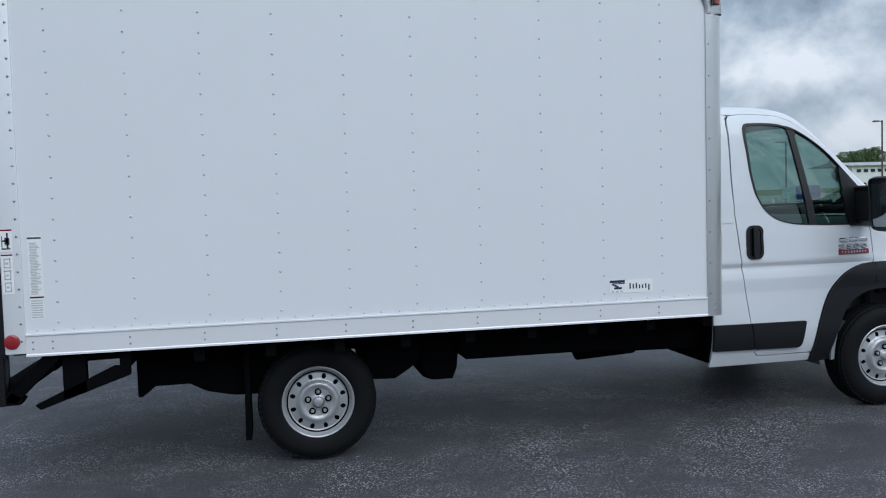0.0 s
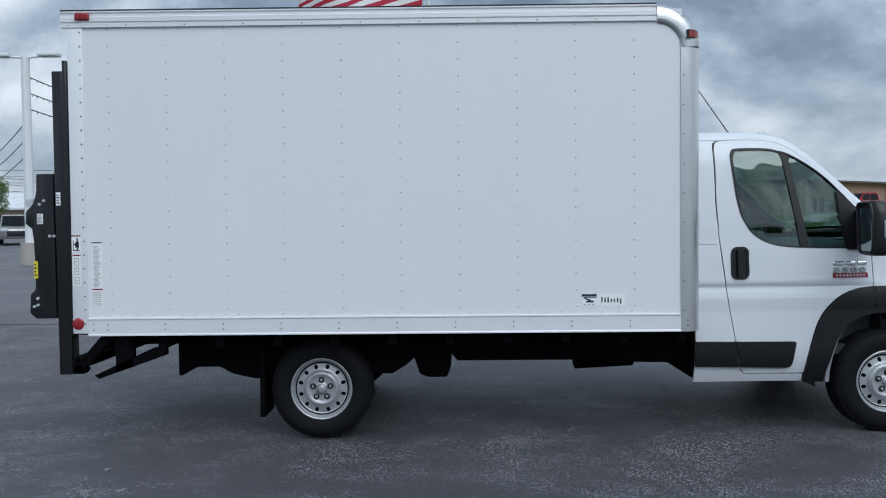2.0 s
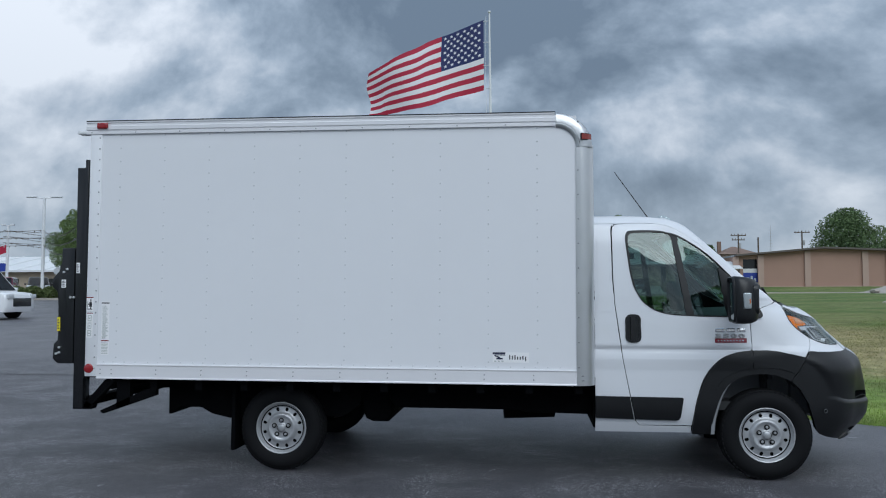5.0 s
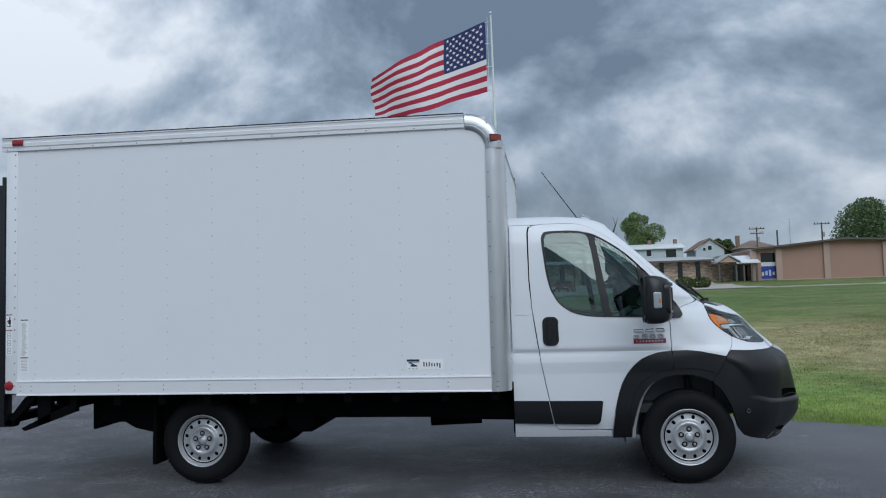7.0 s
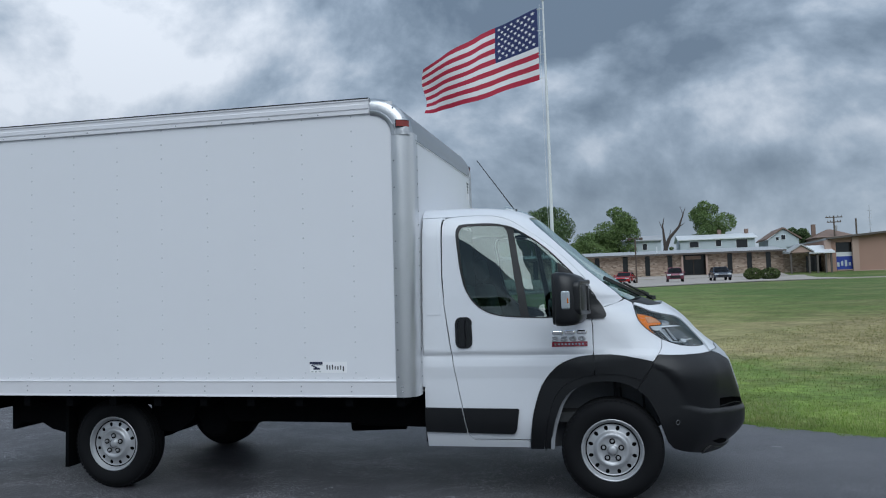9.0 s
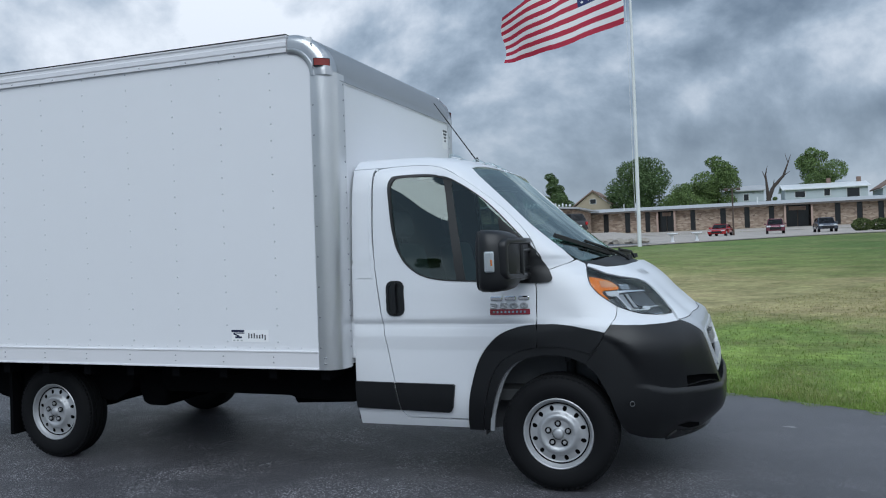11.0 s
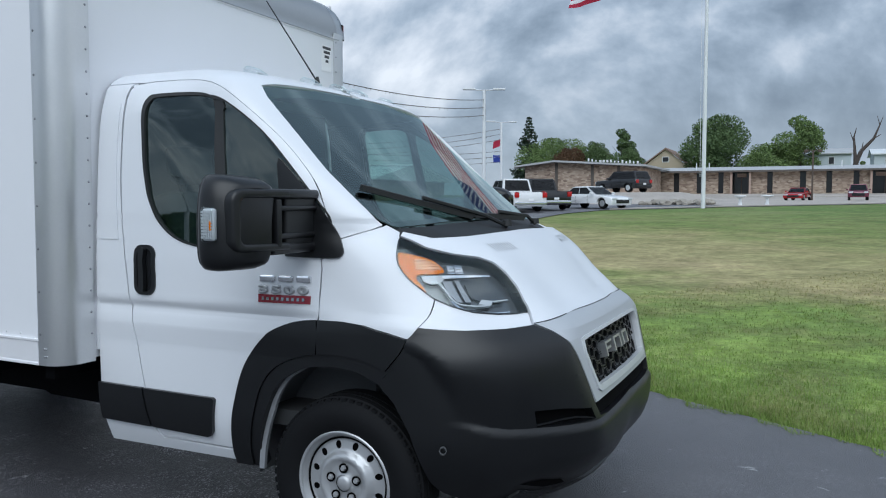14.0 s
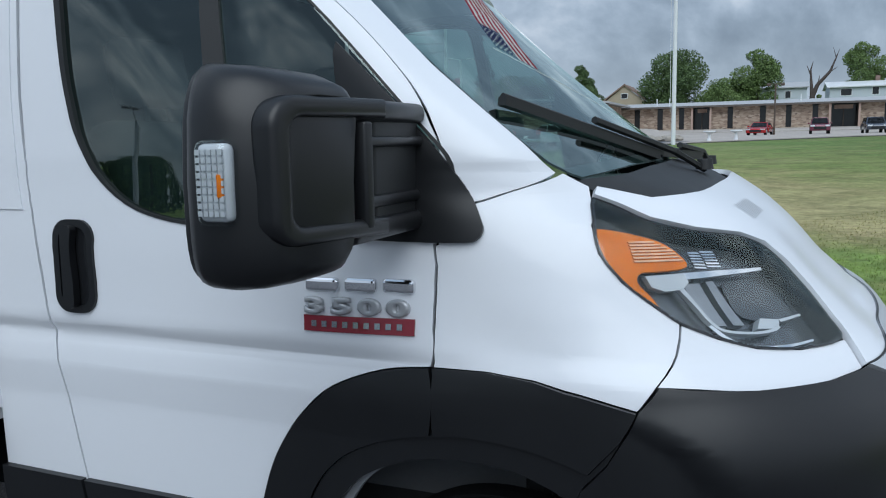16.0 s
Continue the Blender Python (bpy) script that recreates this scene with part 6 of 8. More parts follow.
# chassis rails, cross members, axle, tank
bm = B()
for y in (0.42, 1.56):
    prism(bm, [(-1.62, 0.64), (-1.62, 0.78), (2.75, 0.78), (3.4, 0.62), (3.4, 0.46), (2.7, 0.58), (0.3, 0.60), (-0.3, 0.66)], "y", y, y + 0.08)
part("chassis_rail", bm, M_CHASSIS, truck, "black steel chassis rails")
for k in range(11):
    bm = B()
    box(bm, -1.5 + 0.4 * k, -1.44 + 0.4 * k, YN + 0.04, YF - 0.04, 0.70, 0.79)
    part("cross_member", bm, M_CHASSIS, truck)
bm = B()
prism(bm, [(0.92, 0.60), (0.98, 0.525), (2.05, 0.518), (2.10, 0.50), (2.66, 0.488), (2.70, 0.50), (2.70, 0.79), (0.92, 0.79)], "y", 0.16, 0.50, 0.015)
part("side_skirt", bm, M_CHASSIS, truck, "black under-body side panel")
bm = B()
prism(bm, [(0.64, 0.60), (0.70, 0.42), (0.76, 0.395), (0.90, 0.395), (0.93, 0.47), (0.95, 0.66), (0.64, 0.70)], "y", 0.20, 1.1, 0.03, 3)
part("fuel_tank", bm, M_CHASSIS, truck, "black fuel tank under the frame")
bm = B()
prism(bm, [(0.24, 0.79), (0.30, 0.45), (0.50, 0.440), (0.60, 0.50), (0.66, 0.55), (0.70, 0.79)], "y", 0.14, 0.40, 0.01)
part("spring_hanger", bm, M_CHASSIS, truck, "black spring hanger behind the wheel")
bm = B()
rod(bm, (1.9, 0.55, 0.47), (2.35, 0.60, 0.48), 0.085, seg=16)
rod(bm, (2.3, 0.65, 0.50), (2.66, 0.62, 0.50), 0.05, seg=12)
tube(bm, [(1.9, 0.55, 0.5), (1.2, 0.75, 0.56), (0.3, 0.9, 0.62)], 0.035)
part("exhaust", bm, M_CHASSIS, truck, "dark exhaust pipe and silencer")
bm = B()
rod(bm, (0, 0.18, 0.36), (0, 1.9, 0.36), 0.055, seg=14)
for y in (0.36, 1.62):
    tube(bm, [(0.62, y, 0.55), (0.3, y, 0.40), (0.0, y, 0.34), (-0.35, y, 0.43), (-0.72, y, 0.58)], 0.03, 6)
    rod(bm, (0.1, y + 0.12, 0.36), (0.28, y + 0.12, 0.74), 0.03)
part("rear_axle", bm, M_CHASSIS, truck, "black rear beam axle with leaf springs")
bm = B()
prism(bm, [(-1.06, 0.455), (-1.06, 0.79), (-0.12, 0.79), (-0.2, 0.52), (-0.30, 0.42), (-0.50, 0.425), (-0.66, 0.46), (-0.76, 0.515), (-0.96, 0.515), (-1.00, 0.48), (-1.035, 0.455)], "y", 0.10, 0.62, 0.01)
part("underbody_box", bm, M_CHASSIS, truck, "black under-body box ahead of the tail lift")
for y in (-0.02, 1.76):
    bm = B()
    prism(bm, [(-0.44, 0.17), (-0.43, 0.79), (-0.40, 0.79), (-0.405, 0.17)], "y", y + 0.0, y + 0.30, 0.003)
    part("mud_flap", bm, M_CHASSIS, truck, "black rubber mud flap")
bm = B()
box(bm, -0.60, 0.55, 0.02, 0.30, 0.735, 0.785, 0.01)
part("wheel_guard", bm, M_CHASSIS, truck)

# tail lift folded up behind the box
lift_frame = B()
box(lift_frame, -1.775, -1.685, YN + 0.0, YN + 0.11, 0.53, 2.62, 0.006)
box(lift_frame, -1.700, -1.672, YN - 0.004, YN + 0.03, 0.80, 2.69, 0.003)
lift = part("tail_lift", lift_frame, M_GLOSSB, truck, "black steel folded tail lift")
bm = B()
box(bm, -1.775, -1.685, YF - 0.11, YF, 0.53, 2.62, 0.006)
part("lift_mast", bm, M_GLOSSB, lift)
bm = B()
prism(bm, [(-1.79, 1.92), (-1.905, 1.92), (-1.91, 1.80), (-1.93, 1.72), (-1.985, 1.66), (-1.99, 1.58), (-1.945, 1.54), (-1.935, 1.45), (-1.93, 1.18), (-1.935, 1.12), (-1.968, 1.09), (-1.975, 0.96), (-1.93, 0.92), (-1.79, 0.92)], "y", YN + 0.01, YN + 0.05, 0.006)
part("lift_plate", bm, M_GLOSSB, lift, "black lift side plate")
bm = B()
box(bm, -1.93, -1.80, YN + 0.08, YF - 0.08, 0.95, 1.90, 0.01)
for k in range(5):
    box(bm, -1.945, -1.93, YN + 0.1, YF - 0.1, 1.0 + 0.2 * k, 1.05 + 0.2 * k, 0.003)
part("lift_platform", bm, M_CHASSIS, lift, "dark folded platform")
for z in (1.72, 1.40, 1.34):
    bm = B()
    rod(bm, (-1.98 + 0.05 * (z < 1.5), YN + 0.05, z), (-1.98 + 0.05 * (z < 1.5), YN + 0.2, z), 0.03)
    part("lift_pin", bm, M_SILVER, lift)
for x, z in ((-1.885, 1.71), (-1.855, 1.735), (-1.915, 1.06), (-1.915, 1.015), (-1.94, 1.005), (-1.79, 1.49), (-1.82, 1.49)):
    bm = B()
    lathe(bm, [(0.0, -0.012), (0.009, -0.011), (0.011, 0.0)], (x, YN + 0.01, z), seg=8)
    part("lift_bolt", bm, M_SILVER, lift)
for (a, b, c, d), mt in (((-1.905, -1.865, 1.575, 1.645), M_LABEL), ((-1.765, -1.735, 1.70, 1.79), M_LABEL), ((-1.937, -1.910, 1.20, 1.32), M_YELLOW)):
    bm = B()
    box(bm, a, b, YN - 0.004 + (0.011 if b < -1.85 else 0.001), YN + 0.012, c, d)
    lb = part("lift_label", bm, mt, lift)
    bm = B()
    for k in range(4):
        box(bm, a + 0.004, b - 0.006 - 0.006 * (k % 2), YN - 0.0055 + (0.011 if b < -1.85 else 0.001), YN + 0.008, c + (d - c) * (0.15 + 0.2 * k), c + (d - c) * (0.24 + 0.2 * k))
    part("print", bm, M_INK, lb)
for y in (YN + 0.02, YF - 0.10):
    bm = B()
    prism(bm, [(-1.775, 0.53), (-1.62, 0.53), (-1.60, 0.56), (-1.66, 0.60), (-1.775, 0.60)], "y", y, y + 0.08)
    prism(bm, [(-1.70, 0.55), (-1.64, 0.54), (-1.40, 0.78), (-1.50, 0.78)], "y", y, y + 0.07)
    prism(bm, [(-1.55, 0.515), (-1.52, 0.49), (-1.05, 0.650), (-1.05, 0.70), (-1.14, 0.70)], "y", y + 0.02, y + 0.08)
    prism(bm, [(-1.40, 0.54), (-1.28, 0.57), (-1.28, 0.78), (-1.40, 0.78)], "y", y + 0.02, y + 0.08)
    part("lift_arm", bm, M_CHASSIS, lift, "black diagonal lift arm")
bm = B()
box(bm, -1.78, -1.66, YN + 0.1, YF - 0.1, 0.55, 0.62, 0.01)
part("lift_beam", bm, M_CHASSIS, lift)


# ---- the surroundings ----


def stone_facing(name):
    """Random rubble of tan, pale and dark stones, each about a hand long."""
    m = mat(name, (0.36, 0.27, 0.21), 0.85, vary=0.15, scale=1.2, fine=9, bump=0.3, bump_scale=20)
    nt = m.node_tree
    p = nt.nodes["Principled BSDF"]
    co, mp, vor, r = (nt.nodes.new(k) for k in ("ShaderNodeTexCoord", "ShaderNodeMapping", "ShaderNodeTexVoronoi", "ShaderNodeValToRGB"))
    mp.inputs["Scale"].default_value = (2.6, 2.6, 6.5)
    vor.inputs["Scale"].default_value = 1.0
    nt.links.new(co.outputs["Object"], mp.inputs[0])
    nt.links.new(mp.outputs[0], vor.inputs["Vector"])
    stops = [(0.0, (0.15, 0.105, 0.085)), (0.22, (0.26, 0.185, 0.145)), (0.5, (0.37, 0.275, 0.215)), (0.78, (0.47, 0.37, 0.29)), (1.0, (0.55, 0.46, 0.38))]
    while len(r.color_ramp.elements) < len(stops):
        r.color_ramp.elements.new(0.5)
    for e, (q, c) in zip(r.color_ramp.elements, stops):
        e.position, e.color = q, (*c, 1)
    nt.links.new(vor.outputs["Color"], r.inputs[0])
    nt.links.new(r.outputs[0], p.inputs["Base Color"])
    return m


M_RUBBLE = stone_facing("rubble_facing")
M_PINK = mat("pinkish_brick", (0.36, 0.225, 0.175), 0.85, vary=0.07, scale=0.5, fine=12, bump=0.2, bump_scale=20)
M_PINKD = mat("pale_pilaster", (0.42, 0.30, 0.25), 0.85, vary=0.06, scale=0.5, fine=12)
M_ROOFG = mat("grey_roof", (0.40, 0.41, 0.42), 0.7, vary=0.08, scale=0.4, fine=6)
M_ROOFW = mat("white_metal_roof", (0.72, 0.74, 0.75), 0.45, vary=0.05, scale=0.3)
M_FASCIA = mat("dark_fascia", (0.10, 0.085, 0.075), 0.6, vary=0.1)
M_WIN = mat("dark_window", (0.016, 0.017, 0.020), 0.15, vary=0.1, spec=0.6)
M_SIDING = mat("pale_siding", (0.50, 0.56, 0.60), 0.7, vary=0.05, scale=0.6)
M_TANW = mat("tan_wall", (0.40, 0.33, 0.25), 0.8, vary=0.08, scale=0.4)
M_BROWN = mat("brown_shingle", (0.22, 0.15, 0.12), 0.85, vary=0.12, scale=0.8)
M_WHITEM = mat("white_metal", (0.72, 0.74, 0.76), 0.45, vary=0.04)
M_GALV = mat("pole_brown", (0.09, 0.065, 0.05), 0.7, vary=0.1)
M_WOOD = mat("utility_wood", (0.12, 0.095, 0.075), 0.85, vary=0.15, bump=0.2)
M_BLUES = mat("blue_sign", (0.02, 0.05, 0.32), 0.5, vary=0.08, scale=2)
M_FRED = mat("flag_red", (0.42, 0.016, 0.05), 0.75, vary=0.04, scale=0.8)
M_FWHITE = mat("flag_white", (0.74, 0.73, 0.76), 0.75, vary=0.03, scale=0.8)
M_FBLUE = mat("flag_blue", (0.018, 0.028, 0.12), 0.75, vary=0.05, scale=0.8)
M_STONE = mat("field_stone", (0.33, 0.30, 0.26), 0.9, vary=0.25, scale=2.0, bump=0.4, bump_scale=8)
M_BARK = mat("bark", (0.085, 0.065, 0.05), 0.9, vary=0.2, scale=3, bump=0.4, bump_scale=20)
M_DEAD = mat("dead_wood", (0.07, 0.055, 0.05), 0.9, vary=0.2, scale=3)


def leaf_material(name, dark, light):
    m = bpy.data.materials.new(name)
    m.use_nodes = True
    nt = m.node_tree
    p = nt.nodes["Principled BSDF"]
    g = nt.nodes.new("ShaderNodeNewGeometry")
    r = nt.nodes.new("ShaderNodeValToRGB")
    r.color_ramp.elements[0].color, r.color_ramp.elements[1].color = (*dark, 1), (*light, 1)
    co, n = nt.nodes.new("ShaderNodeTexCoord"), nt.nodes.new("ShaderNodeTexNoise")
    n.inputs["Scale"].default_value = 0.6
    nt.links.new(co.outputs["Object"], n.inputs["Vector"])
    a = nt.nodes.new("ShaderNodeMath")
    a.operation = "MULTIPLY_ADD"
    a.inputs[1].default_value = 0.55
    nt.links.new(g.outputs["Random Per Island"], a.inputs[0])
    b = nt.nodes.new("ShaderNodeMath")
    b.operation = "MULTIPLY"
    b.inputs[1].default_value = 0.5
    nt.links.new(n.outputs["Fac"], b.inputs[0])
    nt.links.new(b.outputs[0], a.inputs[2])
    nt.links.new(a.outputs[0], r.inputs[0])
    nt.links.new(r.outputs[0], p.inputs["Base Color"])
    p.inputs["Roughness"].default_value = 0.65
    p.inputs["Specular IOR Level"].default_value = 0.25
    return m


M_LEAF = leaf_material("leaf_green", (0.048, 0.088, 0.028), (0.20, 0.285, 0.10))
M_LEAFD = leaf_material("leaf_deep_green", (0.036, 0.068, 0.028), (0.145, 0.215, 0.088))
M_NEEDLE = leaf_material("needle_green", (0.018, 0.032, 0.024), (0.05, 0.075, 0.052))
M_BUSH = leaf_material("bush_green", (0.030, 0.050, 0.016), (0.115, 0.150, 0.050))
M_RUST = leaf_material("leaf_rust", (0.06, 0.035, 0.02), (0.14, 0.075, 0.04))


def leaves(centres, size, rng, flat=0.0):
    """Small two-triangle leaves, one each at the given places, turned at random."""
    n = len(centres)
    d = rng.normal(size=(n, 3))
    d[:, 2] = d[:, 2] * 0.6 + 0.5
    d /= np.linalg.norm(d, axis=1)[:, None]
    t = np.cross(d, rng.normal(size=(n, 3)))
    t /= np.linalg.norm(t, axis=1)[:, None]
    b = np.cross(d, t)
    s = size * rng.uniform(0.6, 1.35, (n, 1))
    w = s * 0.62
    V = np.stack([centres - t * s, centres - b * w + d * s * 0.15, centres + t * s, centres + b * w + d * s * 0.15], 1).reshape(-1, 3)
    return V


def leaf_part(name, V, material, parent, label=""):
    n = len(V) // 4
    me = bpy.data.meshes.new(name)
    me.vertices.add(len(V))
    me.vertices.foreach_set("co", V.astype(np.float32).ravel())
    me.loops.add(4 * n)
    me.loops.foreach_set("vertex_index", np.arange(4 * n, dtype=np.int32))
    me.polygons.add(n)
    me.polygons.foreach_set("loop_start", np.arange(0, 4 * n, 4, dtype=np.int32))
    me.update(calc_edges=True)
    me.materials.append(material)
    ob = new(name, me)
    ob.parent = parent
    ob.matrix_parent_inverse = Matrix.Translation(parent.location).inverted()
    if label:
        ob["label"] = label
    return ob


def tree(x, y, height, width, seed, material, label, trunk=0.28, crown_low=0.25, leaf=0.30, count=2600, blobs=15, shape="round"):
    rng = np.random.default_rng(seed)
    z0 = gz(x, y)
    t = thing("tree", label, "tree", (x, y, z0))
    bm = B()
    top = Vector((x + rng.uniform(-0.3, 0.3), y, z0 + height * 0.72))
    rod(bm, (x, y, z0 - 0.1), Vector((x, y, z0)).lerp(top, 0.5), trunk, trunk * 0.62, 9)
    rod(bm, Vector((x, y, z0)).lerp(top, 0.5), top, trunk * 0.62, trunk * 0.2, 8)
    for k in range(9):
        f = rng.uniform(0.3, 0.9)
        a = rng.uniform(0, 2 * math.pi)
        p = Vector((x, y, z0)).lerp(top, f)
        r = width * 0.42 * (1.1 - 0.6 * f)
        rod(bm, p, p + Vector((r * math.cos(a), r * math.sin(a), r * 0.8)), trunk * 0.35 * (1.1 - f), trunk * 0.08, 6)
    part("trunk", bm, M_BARK, t, "brown bark trunk with limbs")
    cz0, cz1 = z0 + height * crown_low, z0 + height
    C, R = [], []
    for k in range(blobs):
        f = (k + rng.uniform(0.1, 0.9)) / blobs
        if shape == "cone":
            rad = width / 2 * (1 - f) ** 0.8 * 0.9 + 0.25
        elif shape == "oval":
            rad = width / 2 * math.sin(math.pi * min(0.12 + 0.86 * f, 1.0)) ** 0.75
        else:
            rad = width / 2 * math.sin(math.pi * (0.22 + 0.70 * f)) ** 0.6
        a = rng.uniform(0, 2 * math.pi)
        o = rad * rng.uniform(0.35, 0.72)
        C.append((x + o * math.cos(a), y + o * math.sin(a), cz0 + (cz1 - cz0) * (0.08 + 0.84 * f)))
        R.append(max(rad * rng.uniform(0.40, 0.62), 0.10 * width))
    C, R = np.array(C), np.array(R)
    count, leaf = int(count * (6.0 if y > 0 else 2.2)), leaf * (0.42 if y > 0 else 0.68)
    pick = rng.choice(blobs, count, p=R ** 2 / (R ** 2).sum())
    d = rng.normal(size=(count, 3))
    d /= np.linalg.norm(d, axis=1)[:, None]
    rad = R[pick] * rng.uniform(0.35, 1.08, count) ** 0.5
    P = C[pick] + d * rad[:, None] * np.array([1, 1, 0.8])
    P[:, 2] = np.minimum(P[:, 2], cz1)
    leaf_part("crown", leaves(P, leaf, rng), material, t, "leafy uneven crown")
    return t


def conifer(x, y, height, width, seed):
    rng = np.random.default_rng(seed)
    z0 = gz(x, y)
    t = thing("conifer", "tall dark conifer with drooping tiers of branches", "tree", (x, y, z0))
    bm = B()
    rod(bm, (x, y, z0 - 0.1), (x, y, z0 + height), 0.25, 0.03, 8)
    P = []
    for k in range(26):
        f = 0.12 + 0.86 * k / 25
        r = width / 2 * (1 - f) ** 0.85 + 0.12
        for j in range(7):
            a = rng.uniform(0, 2 * math.pi)
            rr = r * rng.uniform(0.7, 1.1)
            base = np.array([x, y, z0 + f * height])
            tip = base + np.array([rr * math.cos(a), rr * math.sin(a), -0.22 * rr])
            rod(bm, base, tip, 0.035, 0.01, 4)
            m = max(int(rr * 9), 4)
            q = np.sqrt(rng.uniform(0.03, 1, m))[:, None]
            P.append(base + (tip - base) * q + rng.normal(scale=0.10 + 0.05 * rr, size=(m, 3)) * np.array([1, 1, 0.5]))
    part("trunk", bm, M_BARK, t)
    leaf_part("crown", leaves(np.concatenate(P), 0.24, rng), M_NEEDLE, t, "sparse dark needles")


def bush(x, y, r, h, seed, long_=1.0):
    rng = np.random.default_rng(seed)
    z0 = gz(x, y)
    t = thing("bush", "rounded clipped dark green bush beside the lot", "bush", (x, y, z0), group="clipped bushes")
    n = 1100
    d = rng.normal(size=(n, 3))
    d /= np.linalg.norm(d, axis=1)[:, None]
    P = d * rng.uniform(0.75, 1.0, (n, 1)) ** 0.6 * np.array([r * long_, r, h * 0.55]) + np.array([x, y, z0 + h * 0.47])
    P[:, 2] = np.maximum(P[:, 2], z0 + 0.02)
    leaf_part("crown", leaves(P, 0.11, rng), M_BUSH, t)
    bm = B()
    for k in range(5):
        rod(bm, (x, y, z0), (x + r * 0.5 * math.cos(k * 1.26), y + r * 0.5 * math.sin(k * 1.26), z0 + h * 0.6), 0.02, 0.01, 5)
    part("stem", bm, M_BARK, t)


# --- flag and pole ---
PX, PY = -0.35, 48.0
pole = thing("flagpole", "tall white metal flagpole on the lawn", "flagpole", (PX, PY, gz(PX, PY)))
bm = B()
rod(bm, (PX, PY, gz(PX, PY) - 0.2), (PX, PY, 12), 0.13, 0.105, 14)
rod(bm, (PX, PY, 12), (PX - 0.05, PY, 21.1), 0.105, 0.055, 12)
part("shaft", bm, M_WHITEM, pole, "white tapered shaft")
bm = B()
bmesh.ops.create_uvsphere(bm, u_segments=12, v_segments=8, radius=0.12, matrix=Matrix.Translation((PX - 0.05, PY, 21.2)))
part("finial", bm, M_SILVER, pole)
bm = B()
tube(bm, [(PX - 0.30, PY, 20.9), (PX - 0.32, PY - 0.1, 17), (PX - 0.28, PY - 0.1, 13.5), (PX - 0.2, PY - 0.1, 3)], 0.012, 5)
part("halyard", bm, M_WHITEM, pole)
flag = thing("flag", "large striped flag with starred canton flying from the flagpole", "flag", (PX - 0.5, PY, 18))


def cloth(u, v):
    top = np.interp(u, [0, 0.12, 0.31, 0.5, 0.66, 0.82, 1.0], [20.65, 20.25, 19.72, 19.2, 18.55, 17.75, 17.05])
    bot = np.interp(u, [0, 0.2, 0.35, 0.55, 0.75, 0.9, 1.0], [15.65, 15.3, 15.02, 14.45, 14.15, 14.05, 14.25])
    z = bot + (top - bot) * v
    w = 0.5 * math.sin(2 * math.pi * (1.25 * u - 0.22 * v) + 0.4) * u ** 0.6 + 0.16 * math.sin(2 * math.pi * (3.1 * u + 0.5 * v)) * u
    return (PX - 0.45 - 8.25 * u - 0.10 * math.sin(7 * u) * v - 0.12 * math.sin(2 * math.pi * v * 1.2 + 9 * u) * u, PY + w, z + 0.14 * math.sin(2 * math.pi * (1.7 * u - 0.35 * v)) * u)


def strip(bm, u0, u1, v0, v1, nu=28, nv=3):
    g = [[bm.verts.new(cloth(u0 + (u1 - u0) * i / nu, v0 + (v1 - v0) * j / nv)) for j in range(nv + 1)] for i in range(nu + 1)]
    for i in range(nu):
        for j in range(nv):
            bm.faces.new((g[i][j], g[i + 1][j], g[i + 1][j + 1], g[i][j + 1]))


for k in range(13):
    bm = B()
    strip(bm, 0.36 if k >= 6 else 0.0, 1.0, k / 13, (k + 1) / 13)
    part("stripe", bm, M_FRED if k % 2 == 0 else M_FWHITE, flag, smooth=180)
for v in (0.02, 0.35, 0.68, 0.98):
    bm = B()
    p = cloth(0.0, v)
    rod(bm, (p[0] - 0.05, PY, p[2]), (PX, PY, p[2] + 0.03), 0.025, seg=6)
    part("snap_hook", bm, M_SILVER, flag)
bm = B()
strip(bm, 0.0, 0.36, 6 / 13, 1.0, 12, 10)
canton = part("canton", bm, M_FBLUE, flag, "dark blue canton", smooth=180)
bm = B()
for r in range(9):
    for c in range(6 if r % 2 == 0 else 5):
        cu = 0.036 + 0.0576 * c + (0.0288 if r % 2 else 0)
        cv = 6 / 13 + (7 / 13) * (r + 1) / 10
        vs = []
        for k in range(10):
            a = math.pi / 2 + k * math.pi / 5
            q = 1.0 if k % 2 == 0 else 0.45
            p = cloth(cu + 0.0165 * q * math.cos(a), cv + 0.027 * q * math.sin(a))
            vs.append(bm.verts.new((p[0], p[1] - 0.02, p[2])))
        bm.faces.new(vs)
tagged(part("star", bm, M_FWHITE, canton, "", 0), kind="stuff")

# --- brick building ---
def wall_box(name, x0, x1, y0, y1, z0, z1, material, parent, label=""):
    bm = B()
    box(bm, x0, x1, y0, y1, z0, z1)
    return part(name, bm, material, parent, label)


ZB = 2.2
school = thing("brick_building", "long low tan brick building with narrow dark windows", "building", (5, 98, ZB))
holes_x = [(-9.9, -9.25), (-7.2, -6.55), (-4.7, -4.1), (0.75, 1.35), (4.25, 4.9), (7.0, 7.6), (9.75, 10.35), (16.9, 17.5), (19.2, 19.8), (21.4, 22.0)]
doors_x = [(-3.15, -1.1), (11.5, 14.4)]
cuts = sorted(holes_x + doors_x)
xx = -12.8
for a, b in cuts + [(23.4, 23.4)]:
    w = wall_box("wall", xx, a, 98, 98.3, ZB - 0.3, 4.95, M_RUBBLE, school)
    xx = b
for a, b in holes_x:
    wall_box("window", a, b, 98.12, 98.16, ZB + 0.25, 4.85, M_WIN, school, "tall narrow dark window")
    wall_box("window_sill", a, b, 97.97, 98.2, ZB - 0.3, ZB + 0.25, M_RUBBLE, school)
